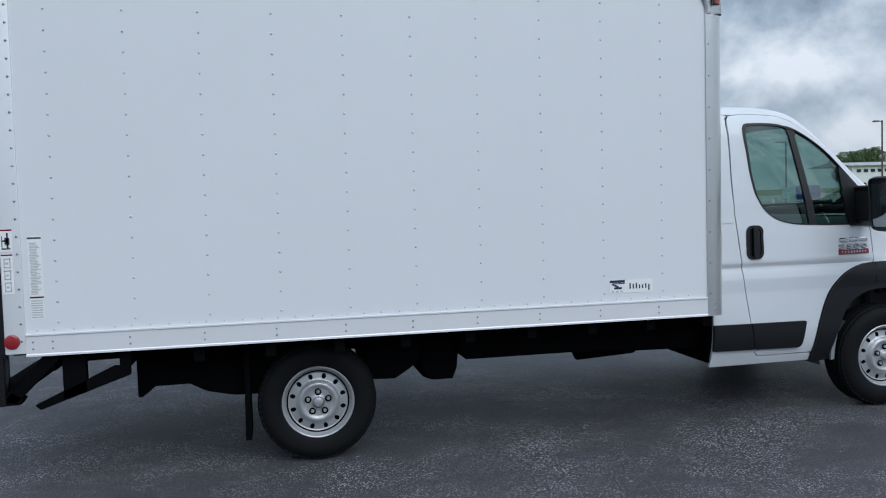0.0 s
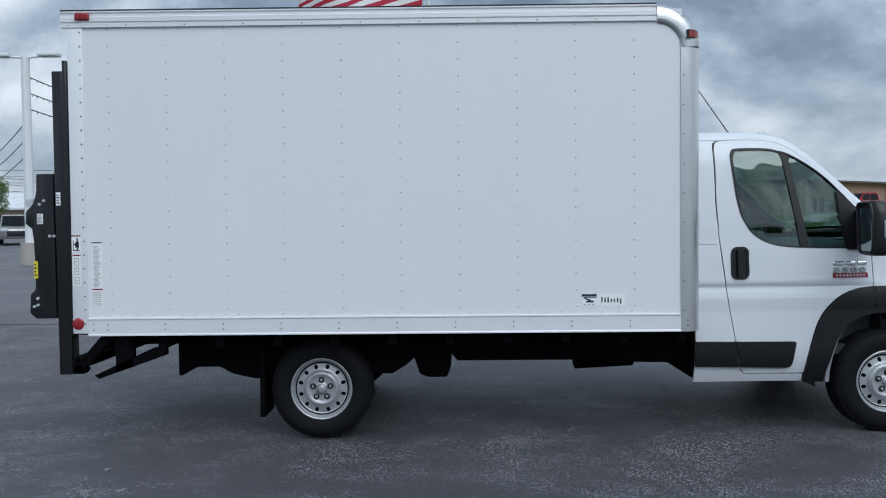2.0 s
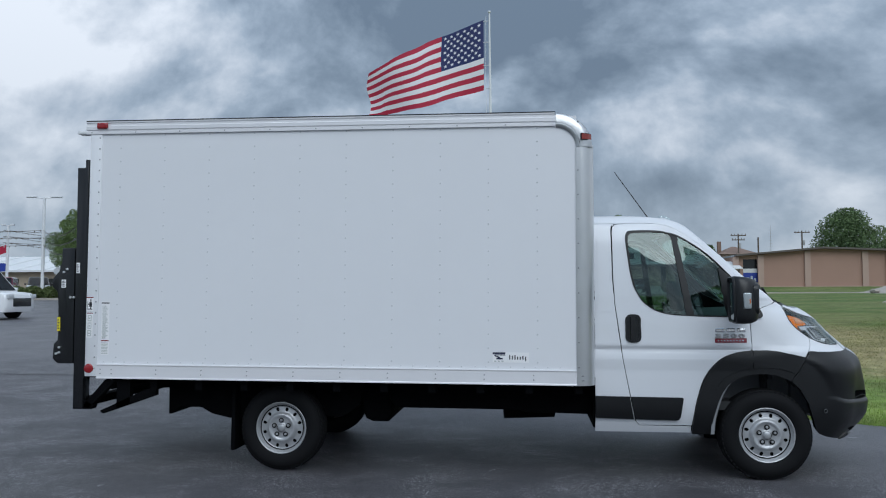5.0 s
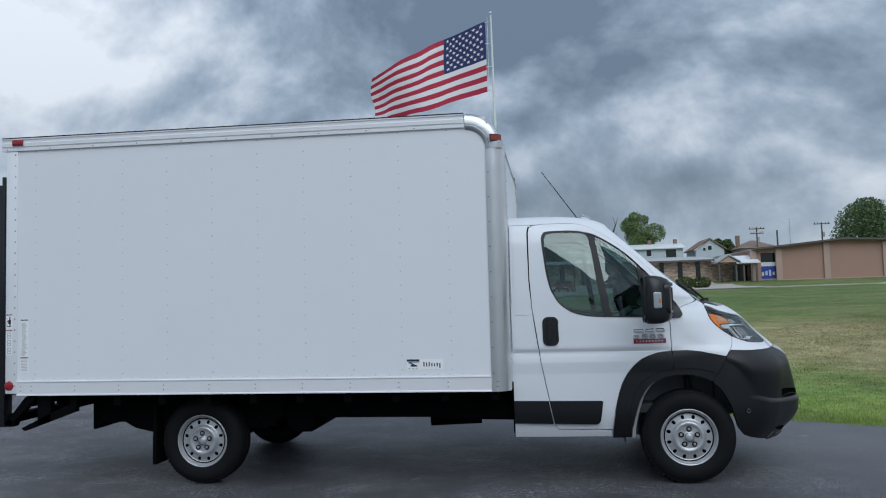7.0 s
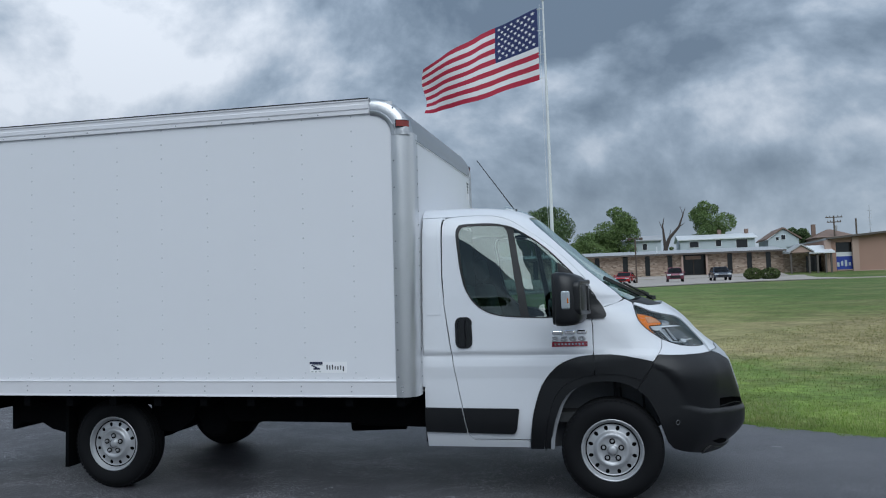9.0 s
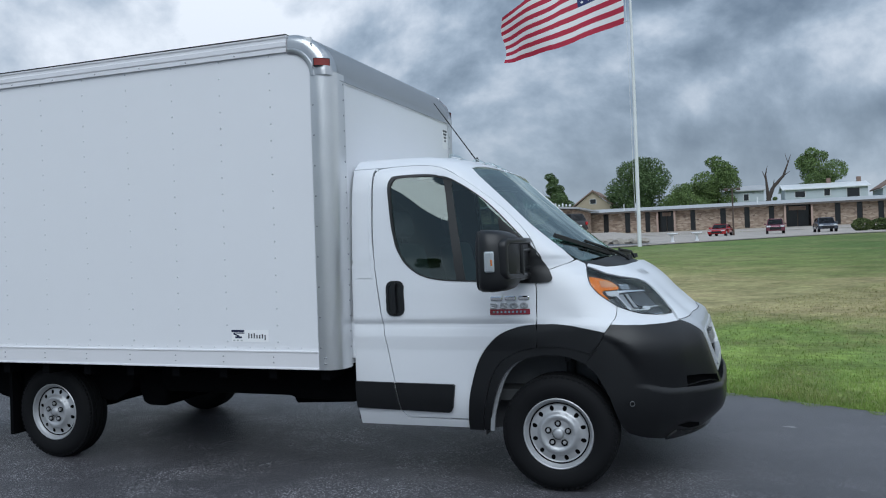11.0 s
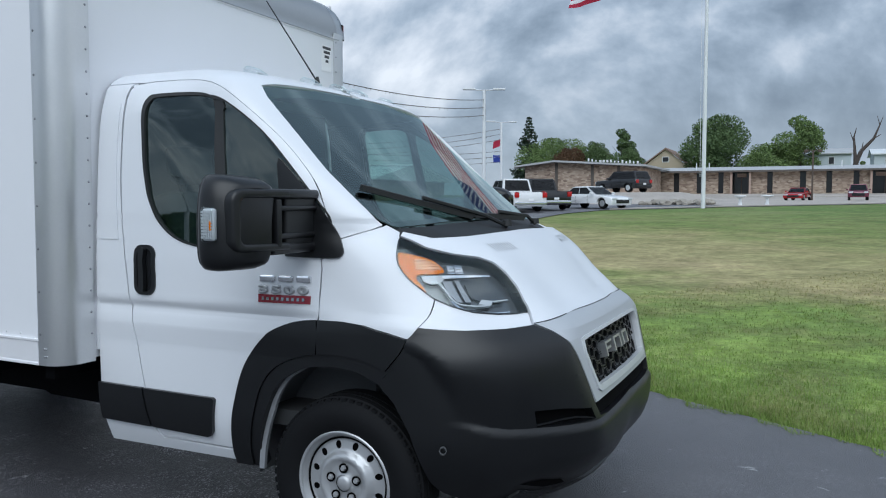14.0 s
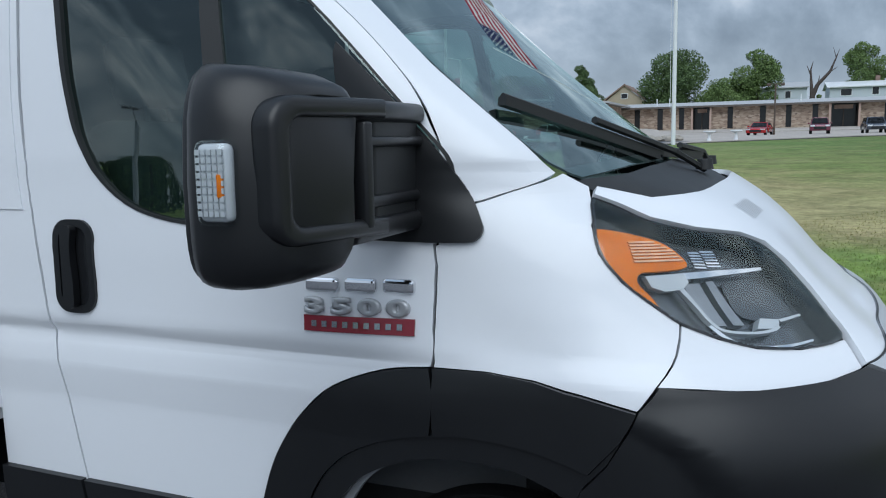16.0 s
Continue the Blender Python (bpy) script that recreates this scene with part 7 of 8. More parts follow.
for a, b in doors_x:
    d = wall_box("entrance", a, b, 98.9, 98.95, ZB - 0.3, 4.9, M_WIN, school, "recessed dark glass entrance")
    for k in range(3):
        wall_box("door_frame", a + (b - a) * k / 2 - 0.04, a + (b - a) * k / 2 + 0.04, 98.8, 98.9, ZB - 0.2, 4.4, M_GALV, d)
    wall_box("sign_panel", a + 0.5, b - 0.5, 98.8, 98.88, 4.35, 4.8, M_PINKD, d)
    wall_box("pier", a - 0.12, a + 0.1, 97.2, 97.5, ZB - 0.3, 4.95, M_PINKD, d)
    wall_box("pier", b - 0.1, b + 0.12, 97.2, 97.5, ZB - 0.3, 4.95, M_PINKD, d)
wall_box("back_wall", -12.8, 23.4, 111.7, 112, ZB - 0.3, 4.95, M_RUBBLE, school)
wall_box("end_wall", -12.8, -12.5, 98.3, 111.7, ZB - 0.3, 4.95, M_RUBBLE, school)
wall_box("end_wall", 23.1, 23.4, 98.3, 111.7, ZB - 0.3, 4.95, M_RUBBLE, school)
wall_box("fascia", -13.2, 23.6, 96.9, 97.0, 4.92, 5.14, M_FASCIA, school, "dark eaves board")
bm = B()
prism(bm, [(96.95, 5.10), (105, 5.85), (113, 5.10), (113, 4.98), (96.95, 4.98)], "x", -13.2, 23.6)
part("roof", bm, M_ROOFG, school, "pale grey low-pitched roof")
for x in (-7.5, -6.0, 8.6):
    bm = B()
    rod(bm, (x, 100, 5.2), (x, 100, 6.2), 0.06)
    part("vent_pipe", bm, M_WHITEM, school)

wing = thing("stone_wing", "flat-roofed stone-faced wing with dark posts", "building", (-17, 84, 2.2))
WING_TOP = ((-25.3, 5.32), (-20.6, 5.86), (-10.4, 5.20))


def wing_z(x):
    return float(np.interp(x, [p[0] for p in WING_TOP], [p[1] for p in WING_TOP]))


for x0, x1 in ((-24.3, -20.7), (-20.4, -16.6), (-16.3, -13.7), (-13.4, -11.3)):
    bm = B()
    prism(bm, [(x0, 1.4), (x1, 1.4), (x1, wing_z(x1)), (x0, wing_z(x0))], "y", 84, 84.3)
    part("wall", bm, M_RUBBLE, wing, "" if x0 > -24 else "mottled tan stone facing")
for x in (-20.55, -16.45, -13.55):
    wall_box("post", x - 0.15, x + 0.15, 83.85, 84.2, 1.4, wing_z(x), M_FASCIA, wing)
wall_box("side_wall", -24.3, -24.0, 84.3, 97, 1.4, 5.3, M_RUBBLE, wing)
wall_box("side_wall", -11.6, -11.3, 84.3, 97, 1.4, 5.2, M_RUBBLE, wing)
bm = B()
prism(bm, list(WING_TOP) + [(x, z + 0.20) for x, z in WING_TOP[::-1]], "y", 83.0, 98)
part("roof", bm, M_ROOFG, wing, "low-pitched pale roof slab")
bm = B()
prism(bm, [(x, z - 0.09) for x, z in WING_TOP] + [(x, z - 0.002) for x, z in WING_TOP[::-1]], "y", 83.1, 83.95)
part("fascia", bm, M_FASCIA, wing, "dark eaves board")
rs = random.Random(8)
for k in range(14):
    bm = B()
    x = -16.8 + 0.41 * k
    w, h = rs.uniform(0.14, 0.28), rs.uniform(0.16, 0.34)
    z = wing_z(x) + 0.24
    box(bm, x, x + w, 83.2, 83.3, z, z + h, 0.03)
    rod(bm, (x + w / 2, 83.25, z - 0.08), (x + w / 2, 83.25, z + 0.02), 0.02)
    part("roof_letter_bar", bm, M_WHITEM, wing)

canopy = thing("entrance_canopy", "white-roofed gabled entrance canopy on dark posts", "canopy", (25.5, 96, ZB))
bm = B()
prism(bm, [(23.3, 4.7), (24.7, 5.62), (26.1, 4.7), (26.1, 4.55), (24.7, 5.45), (23.3, 4.55)], "y", 94, 98.0)
part("gable_roof", bm, M_ROOFG, canopy)
bm = B()
prism(bm, [(23.6, 4.6), (24.7, 5.4), (25.8, 4.6)], "y", 94.2, 94.4)
part("gable_end", bm, M_PINKD, canopy)
bm = B()
prism(bm, [(94.2, 4.55), (98.2, 5.5), (98.2, 5.35), (94.2, 4.4)], "x", 25.6, 28.4)
part("walk_roof", bm, M_ROOFW, canopy, "bright white sloping roof")
for x in (23.6, 25.6, 26.5, 27.4, 28.0):
    bm = B()
    box(bm, x - 0.1, x + 0.1, 94.4, 94.6, ZB - 0.4, 4.6)
    part("post", bm, M_FASCIA, canopy)
wall_box("back_wall", 23.4, 28.1, 97.8, 98, ZB - 0.3, 4.6, M_RUBBLE, canopy)
wall_box("doorway", 25.9, 27.6, 97.7, 97.78, ZB - 0.2, 4.2, M_WIN, canopy)

hall = thing("brick_hall", "pinkish brick hall with low gable roof and pilasters", "building", (45, 96, ZB))
rl = [(28.0, 6.05), (30.9, 6.28), (38.4, 6.92), (49, 6.45), (56, 6.1), (60, 5.9)]
for (xa, za), (xb, zb) in zip(rl, rl[1:]):
    bm = B()
    a, b = (xa, za), (xb, zb)
    if xa < 28.5:
        prism(bm, [(28.0, ZB - 0.3), (28.9, ZB - 0.3), (28.9, 6.1), (28.0, 6.05)], "y", 96, 96.3)
        prism(bm, [(30.75, ZB - 0.3), (30.9, ZB - 0.3), (30.9, 6.28), (28.9, 6.12), (28.9, 5.68), (30.75, 5.68)], "y", 96, 96.3)
    else:
        prism(bm, [(xa, ZB - 0.3), (xb, ZB - 0.3), (xb, zb), (xa, za)], "y", 96, 96.3)
    part("wall", bm, M_PINK, hall, "flat pinkish brick wall" if xa > 31 and xa < 45 else "")
for x in (28.0, 31.0, 36.6, 43.4, 46.2, 50.0, 56.5):
    z = float(np.interp(x, [p[0] for p in rl], [p[1] for p in rl]))
    wall_box("pilaster", x - 0.35, x + 0.35, 95.75, 96.05, ZB - 0.3, z - 0.12, M_PINKD, hall)
wall_box("plinth", 31, 60, 95.7, 96, ZB - 0.5, ZB + 0.12, M_PINKD, hall)
bm = B()
prism(bm, rl + [(x, z + 0.22) for x, z in rl[::-1]], "y", 95.2, 96.6)
part("fascia", bm, M_FASCIA, hall, "dark eaves line")
bm = B()
prism(bm, [(x, z - 0.02) for x, z in rl] + [(x, z + 0.2) for x, z in rl[::-1]], "y", 96.6, 120)
part("roof", bm, M_ROOFG, hall)
wall_box("side_wall", 28.0, 28.3, 96.3, 118, ZB - 0.3, 6.0, M_PINK, hall)
wall_box("side_wall", 59.7, 60.0, 96.3, 118, ZB - 0.3, 5.85, M_PINK, hall)
wall_box("bay_window", 28.9, 30.75, 96.5, 96.55, 4.5, 5.68, M_WIN, hall)
wall_box("sign_header", 28.9, 30.75, 96.4, 96.5, 4.0, 4.5, M_WHITEM, hall, "white sign header")
sb = wall_box("sign_board", 28.9, 30.75, 96.4, 96.5, 2.45, 4.0, M_BLUES, hall, "blue sign board with pale print")
for k in range(4):
    wall_box("print_bar", 29.05 + 0.42 * k, 29.30 + 0.42 * k, 96.37, 96.40, 2.8 + 0.1 * (k % 2), 3.3 + 0.12 * (k % 3), M_SIDING, sb)
for x in (46.9, 47.75):
    wall_box("window", x, x + 0.5, 95.9, 95.99, 2.65, 4.5, M_WIN, hall, "narrow brown window")


def house(x0, x1, y, wall_top, ridge, material, roofm, label, base=2.0, deep=9, hip=False, gable_front=False, chimney=None, windows=()):
    h = thing("house", label, "house", ((x0 + x1) / 2, y, base))
    wall_box("wall", x0, x1, y, y + deep, base, wall_top, material, h)
    bm = B()
    c = (x0 + x1) / 2
    if gable_front:
        prism(bm, [(x0 - 0.4, wall_top - 0.1), (c, ridge), (x1 + 0.4, wall_top - 0.1), (x1 + 0.4, wall_top + 0.12), (c, ridge + 0.25), (x0 - 0.4, wall_top + 0.12)], "y", y - 0.3, y + deep + 0.3)
        part("roof", bm, roofm, h)
        bm = B()
        prism(bm, [(x0, wall_top), (c, ridge), (x1, wall_top)], "y", y, y + 0.2)
        part("gable", bm, material, h)
    elif hip:
        q = [bm.verts.new(p) for p in ((x0 - 0.4, y - 0.4, wall_top), (x1 + 0.4, y - 0.4, wall_top), (x1 + 0.4, y + deep + 0.4, wall_top), (x0 - 0.4, y + deep + 0.4, wall_top))]
        t = [bm.verts.new(p) for p in ((c - 0.3, y + deep / 2, ridge), (c + 0.3, y + deep / 2, ridge))]
        for f in ((q[0], q[1], t[1], t[0]), (q[1], q[2], t[1]), (q[2], q[3], t[0], t[1]), (q[3], q[0], t[0]), q[::-1]):
            bm.faces.new(f)
        part("roof", bm, roofm, h)
    else:
        prism(bm, [(y - 0.4, wall_top - 0.05), (y + deep / 2, ridge), (y + deep + 0.4, wall_top - 0.05), (y + deep + 0.4, wall_top + 0.1), (y + deep / 2, ridge + 0.2), (y - 0.4, wall_top + 0.1)], "x", x0 - 0.4, x1 + 0.4)
        part("roof", bm, roofm, h)
        for xe in (x0, x1 - 0.2):
            bm = B()
            prism(bm, [(y, wall_top), (y + deep / 2, ridge), (y + deep, wall_top)], "x", xe, xe + 0.2)
            part("gable", bm, material, h)
    for wx, wz, ww, wh in windows:
        w = wall_box("window", wx - ww / 2, wx + ww / 2, y - 0.05, y - 0.01, wz - wh / 2, wz + wh / 2, M_WIN, h)
        wall_box("window_frame", wx - ww / 2 - 0.08, wx + ww / 2 + 0.08, y - 0.03, y + 0.02, wz - wh / 2 - 0.08, wz + wh / 2 + 0.08, M_WHITEM, w)
    for cx in chimney or ():
        wall_box("chimney", cx - 0.3, cx + 0.3, y + deep / 2 - 0.3, y + deep / 2 + 0.3, wall_top, ridge + 0.9, M_BROWN, h)
    return h


house(13.6, 25.2, 130, 8.35, 9.2, M_SIDING, M_ROOFW, "pale blue-grey house with white roof", chimney=(20.3, 24.6), windows=((15.8, 7.6, 1.4, 0.9), (19.6, 7.7, 0.8, 1.0), (23.2, 7.5, 1.7, 1.3)))
house(2.6, 10.6, 131, 8.6, 9.5, M_SIDING, M_ROOFG, "pale siding house behind the brick building", windows=((5.2, 7.6, 0.5, 0.9), (8.0, 7.6, 0.7, 1.0), (4.2, 6.6, 1.2, 1.0)))
house(27.2, 31.8, 130, 7.9, 9.6, M_SIDING, M_BROWN, "small grey gabled house with brown roof", gable_front=True, windows=((29.5, 8.2, 0.6, 0.7), (28.6, 8.0, 0.4, 0.5)))
house(34.5, 40.2, 130, 7.9, 9.4, M_PINKD, M_BROWN, "house with brown hipped roof", hip=True, chimney=(35.0,))
house(-18.4, -12.4, 125, 7.2, 9.6, M_TANW, M_BROWN, "tan gabled house with roof mast", gable_front=True, windows=((-15.4, 8.0, 0.9, 0.7),))
house(53, 64, 128, 7.0, 8.6, M_TANW, M_BROWN, "low house with brown roof")

# --- trees ---
tree(-22.3, 126, 10.9, 8.5, 11, M_LEAFD, "dark green pointed broadleaf tree", shape="cone", leaf=0.34)
tree(-27.2, 127, 9.0, 7.0, 12, M_LEAFD, "dark green rounded tree")
tree(-33.0, 125, 9.6, 11.0, 13, M_LEAF, "broad green tree behind the wing", leaf=0.34)
tree(-29.5, 121, 7.6, 6.0, 14, M_RUST, "tree with rust-tinged leaves")
tree(-8.0, 125, 12.2, 9.8, 15, M_LEAFD, "tall full dark green tree", leaf=0.36, count=3400, blobs=20)
tree(-1.6, 124, 7.8, 8.6, 16, M_LEAF, "low spreading green tree", crown_low=0.1)
tree(3.7, 127, 12.2, 8.2, 17, M_LEAF, "tall bright green tree with open crown", leaf=0.34, shape="oval", count=2300)
tree(19.2, 138, 13.2, 7.5, 18, M_LEAF, "green tree behind the pale house", leaf=0.34)
tree(33.2, 138, 8.0, 4.6, 19, M_LEAFD, "small dark tree behind the houses")
tree(52.6, 121, 12.0, 12.5, 20, M_LEAFD, "broad green tree behind the brick hall", leaf=0.36, count=3600, blobs=20)
tree(103.0, 122, 6.6, 7.0, 21, M_LEAFD, "green tree behind the white hall")
tree(108.5, 123, 7.4, 7.5, 26, M_LEAFD, "green tree behind the white hall")
tree(-32.6, 51.0, 7.25, 3.6, 22, M_LEAF, "young pear-shaped street tree on the lot island", trunk=0.09, leaf=0.13, count=3800, blobs=22, shape="oval", crown_low=0.16)
conifer(-38.2, 126, 13.4, 8.2, 31)
# dead tree: bare forked limbs
dead = thing("dead_tree", "bare dead tree with forked black limbs", "tree", (11.3, 125, gz(11, 125)))
bm = B()
zb = gz(11, 125)
limbs = [((11.2, 125, zb), (11.0, 125, 6.8), 0.45, 0.4), ((11.0, 125, 6.8), (10.7, 125, 10.6), 0.3, 0.12), ((10.7, 125, 10.6), (11.0, 125, 11.9), 0.12, 0.03), ((10.7, 125, 10.0), (10.2, 125, 11.3), 0.1, 0.03), ((11.0, 125, 6.8), (11.7, 125, 8.6), 0.36, 0.28), ((11.7, 125, 8.6), (13.2, 125, 10.3), 0.27, 0.2), ((13.2, 125, 10.3), (13.9, 125, 12.2), 0.18, 0.09), ((13.9, 125, 12.2), (14.3, 125, 13.4), 0.09, 0.02), ((13.9, 125, 12.2), (13.5, 125, 13.6), 0.07, 0.02), ((13.2, 125, 10.3), (14.1, 125, 10.9), 0.1, 0.03), ((11.7, 125, 8.6), (11.9, 125, 9.9), 0.1, 0.03)]
for a, b, r0, r1 in limbs:
    rod(bm, a, b, r0, r1, 7)
part("trunk", bm, M_DEAD, dead)
tree(11.6, 126, 5.0, 2.6, 25, M_LEAF, "small ivy-like shrub at the dead tree", trunk=0.08, leaf=0.2, count=600, blobs=6, crown_low=0.2)
for k, (x, y, r, h, lo) in enumerate(((-35.6, 48.6, 0.72, 0.95, 1.0), (-34.25, 48.6, 0.70, 0.95, 1.0), (-32.95, 48.6, 0.68, 0.92, 1.0), (-31.75, 48.8, 0.66, 0.95, 1.0), (17.0, 79, 0.75, 1.15, 1.2), (18.6, 79.2, 0.75, 1.1, 1.3))):
    bush(x, y, r, h, 40 + k, lo)


# --- poles and lines ---
def utility_pole(x, y, top, arms, label="weathered wooden utility pole with crossarms"):
    p = thing("utility_pole", label, "utility pole", (x, y, gz(x, y)))
    bm = B()
    rod(bm, (x, y, gz(x, y) - 0.2), (x, y, top), 0.16, 0.11, 8)
    part("shaft", bm, M_WOOD, p)
    for k in range(arms):
        bm = B()
        box(bm, x - 1.25 + 0.2 * k, x + 1.25 - 0.2 * k, y - 0.15, y - 0.05, top - 0.35 - 0.75 * k, top - 0.2 - 0.75 * k)
        for d in (-1.1, -0.6, 0.6, 1.1):
            rod(bm, (x + d * (1 - 0.15 * k), y - 0.1, top - 0.2 - 0.75 * k), (x + d * (1 - 0.15 * k), y - 0.1, top - 0.0 - 0.75 * k), 0.05)
        part("crossarm", bm, M_WOOD, p)
    bm = B()
    rod(bm, (x + 0.25, y, top - 2.4), (x + 0.25, y, top - 1.6), 0.2, seg=10)
    part("transformer", bm, M_ROOFG, p)


utility_pole(37.1, 130, 11.3, 2)
utility_pole(47.3, 130, 11.7, 1)
utility_pole(84.0, 132, 10.6, 1)
bm = B()
mast = thing("mast", "slender lattice radio mast behind the hall", "mast", (42.3, 130, 2))
rod(bm, (42.3, 130, 2.3), (42.3, 130, 12.7), 0.06, 0.03, 6)
for k in range(8):
    rod(bm, (42.0, 130, 8 + 0.55 * k), (42.6, 130, 8 + 0.55 * k), 0.02)
part("shaft", bm, M_ROOFG, mast)
bm = B()
stub = thing("pole", "plain dark wooden pole", "pole", (40.3, 130, 2))
rod(bm, (40.3, 130, 2.3), (40.3, 130, 10.7), 0.16, 0.13, 8)
part("shaft", bm, M_WOOD, stub)
bm = B()
lampost = thing("street_lamp", "brown double-headed lamp post beside the drive", "street lamp", (5.6, 80, gz(5, 80)))
rod(bm, (5.6, 80, gz(5, 80)), (5.6, 80, 6.3), 0.09, 0.07, 8)
part("shaft", bm, M_GALV, lampost)
for s in (-1, 1):
    bm = B()
    rod(bm, (5.6, 80, 6.2), (5.6 + s * 0.45, 80, 6.35), 0.03)
    box(bm, 5.6 + s * 0.6 - 0.18, 5.6 + s * 0.6 + 0.18, 79.8, 80.2, 6.1, 6.35, 0.05)
    part("lamp_head", bm, M_GALV, lampost)


def lot_lamp(x, y, top, reach, r=0.12, turn=0.0, base=True, banner=False):
    p = thing("lot_lamp", "tall white lot lamp with two flat heads", "street lamp", (x, y, gz(x, y)), group="lot lamps")
    z = gz(x, y)
    bm = B()
    rod(bm, (x, y, z), (x, y, top), r, r * 0.8, 10)
    part("shaft", bm, M_WHITEM, p)
    if base:
        bm = B()
        rod(bm, (x, y, z - 0.1), (x, y, z + 0.75), 0.32, 0.32, 16)
        part("footing", bm, M_CONC, p, "concrete footing")
    for s in (-1, 1):
        m = Matrix.Translation((x, y, top)) @ Matrix.Rotation(turn + (0 if s > 0 else math.pi), 4, "Z")
        bm = B()
        rod(bm, m @ Vector((0, 0, -0.05)), m @ Vector((reach * 0.5, 0, 0)), 0.04)
        box(bm, reach * 0.42, reach, -0.2, 0.2, -0.02, 0.10, 0.03, m=m)
        part("lamp_head", bm, M_WHITEM, p)
    if banner:
        bm = B()
        prism(bm, [(x - 0.05, top - 1.75), (x - 0.85, top - 2.0), (x - 0.95, top - 2.75), (x - 0.05, top - 2.45)], "y", y - 0.02, y + 0.02)
        part("banner", bm, M_FRED, p, "red and blue lot banner")
        bm = B()
        prism(bm, [(x - 0.05, top - 3.45), (x - 0.9, top - 3.4), (x - 0.85, top - 4.2), (x - 0.05, top - 4.15)], "y", y - 0.02, y + 0.02)
        part("banner", bm, M_BLUES, p)


LOT = [(-13.38, 21.2, 7.5, 1.15), (-34.24, 49.6, 8.85, 1.3), (-44.35, 60, 7.75, 0.5), (-15.6, 50, 9.4, 1.5), (-23.8, 75, 9.7, 1.6), (-29, 34, 8.0, 1.4)]
for k, (x, y, top, reach) in enumerate(LOT[:5]):
    lot_lamp(x, y, top, reach, 0.17 if k == 0 else 0.13, 0.15 * k, k in (0, 1), k in (2, 4))


def string_line(a, b, sag, seed):
    """A sagging line of small pennants."""
    rng = random.Random(seed)
    a, b = Vector(a), Vector(b)
    n = 24
    pts = []
    for k in range(n + 1):
        f = k / n
        p = a.lerp(b, f)
        p.z -= 4 * sag * f * (1 - f)
        pts.append(p)
    t = thing("pennant_line", "sagging line of small pennants between lot lamps", "pennant line", tuple(a))
    bm = B()
    tube(bm, pts, 0.02, 4)
    part("cord", bm, M_FASCIA, t)
    bm = B()
    count = int((b - a).length / 0.45)
    for k in range(count):
        f = (k + 0.5) / count
        p = a.lerp(b, f)
        p.z -= 4 * sag * f * (1 - f)
        d = (b - a).normalized() * 0.05
        vs = [bm.verts.new(p - d), bm.verts.new(p + d), bm.verts.new(p + Vector((rng.uniform(-0.05, 0.05), rng.uniform(-0.05, 0.05), -0.12)))]
        f = bm.faces.new(vs)
        f.material_index = rng.randrange(3)
    tagged(part("pennant", bm, [M_ROOFG, M_FASCIA, M_SIDING], t, "", 0), kind="stuff")


for k in range(3):
    z = -0.3 - 0.55 * k
    string_line((LOT[1][0], LOT[1][1], LOT[1][2] - 2.2 + z), (-13.5, 21.2, 5.5 + z), 0.9, 50 + k)
    string_line((LOT[1][0], LOT[1][1], LOT[1][2] - 2.2 + z), (-62, 46, 9.4 + z), 1.0, 60 + k)
    string_line((LOT[2][0], LOT[2][1], LOT[2][2] - 0.2 + z), (-33, 30, 5.3 + z), 0.6, 70 + k)
    string_line((LOT[2][0], LOT[2][1], LOT[2][2] - 0.2 + z), (-23.8, 75, 7.0 + z), 0.8, 80 + k)
    string_line((LOT[3][0], LOT[3][1], LOT[3][2] - 0.4 + z), (-13.5, 21.2, 7.2 + z), 0.5, 90 + k)
    string_line((LOT[4][0], LOT[4][1], LOT[4][2] - 0.4 + z), (-44.8, 60, 7.6 + z), 0.8, 100 + k)

# --- white-roofed shed far behind the lot ---
shed = thing("sales_building", "long tan building with white metal roof behind the lot", "building", (-60, 78, 1.5))
wall_box("wall", -84, -41, 78, 78.3, 1.2, 4.3, M_TANW, shed, "tan wall")
for x in (-82, -76, -70, -64, -58, -52, -46):
    wall_box("window", x, x + 2.6, 77.9, 77.98, 2.0, 3.3, M_WIN, shed)
bm = B()
prism(bm, [(77.2, 4.25), (88, 6.3), (99, 4.25), (99, 4.05), (77.2, 4.05)], "x", -85, -40)
part("roof", bm, M_ROOFW, shed, "white standing-seam roof")
for k in range(14):
    bm = B()
    prism(bm, [(77.2, 4.26), (88, 6.31), (88, 6.37), (77.2, 4.32)], "x", -84 + 3.2 * k, -83.92 + 3.2 * k)
    part("roof_seam", bm, M_ROOFW, shed)
wall_box("end_wall", -84, -83.7, 78.3, 98, 1.2, 4.3, M_TANW, shed)
wall_box("end_wall", -41.3, -41, 78.3, 98, 1.2, 4.3, M_TANW, shed)

# --- kerbs, walks and drive ---
def strip_sheet(name, pts, w, lift, material, label, category):
    poly = [(x, y) for x, y in pts] + [(x, y + w) for x, y in pts[::-1]]
    return sheet(name, poly, lift, material, 5.0, label, category, depth=0.1)


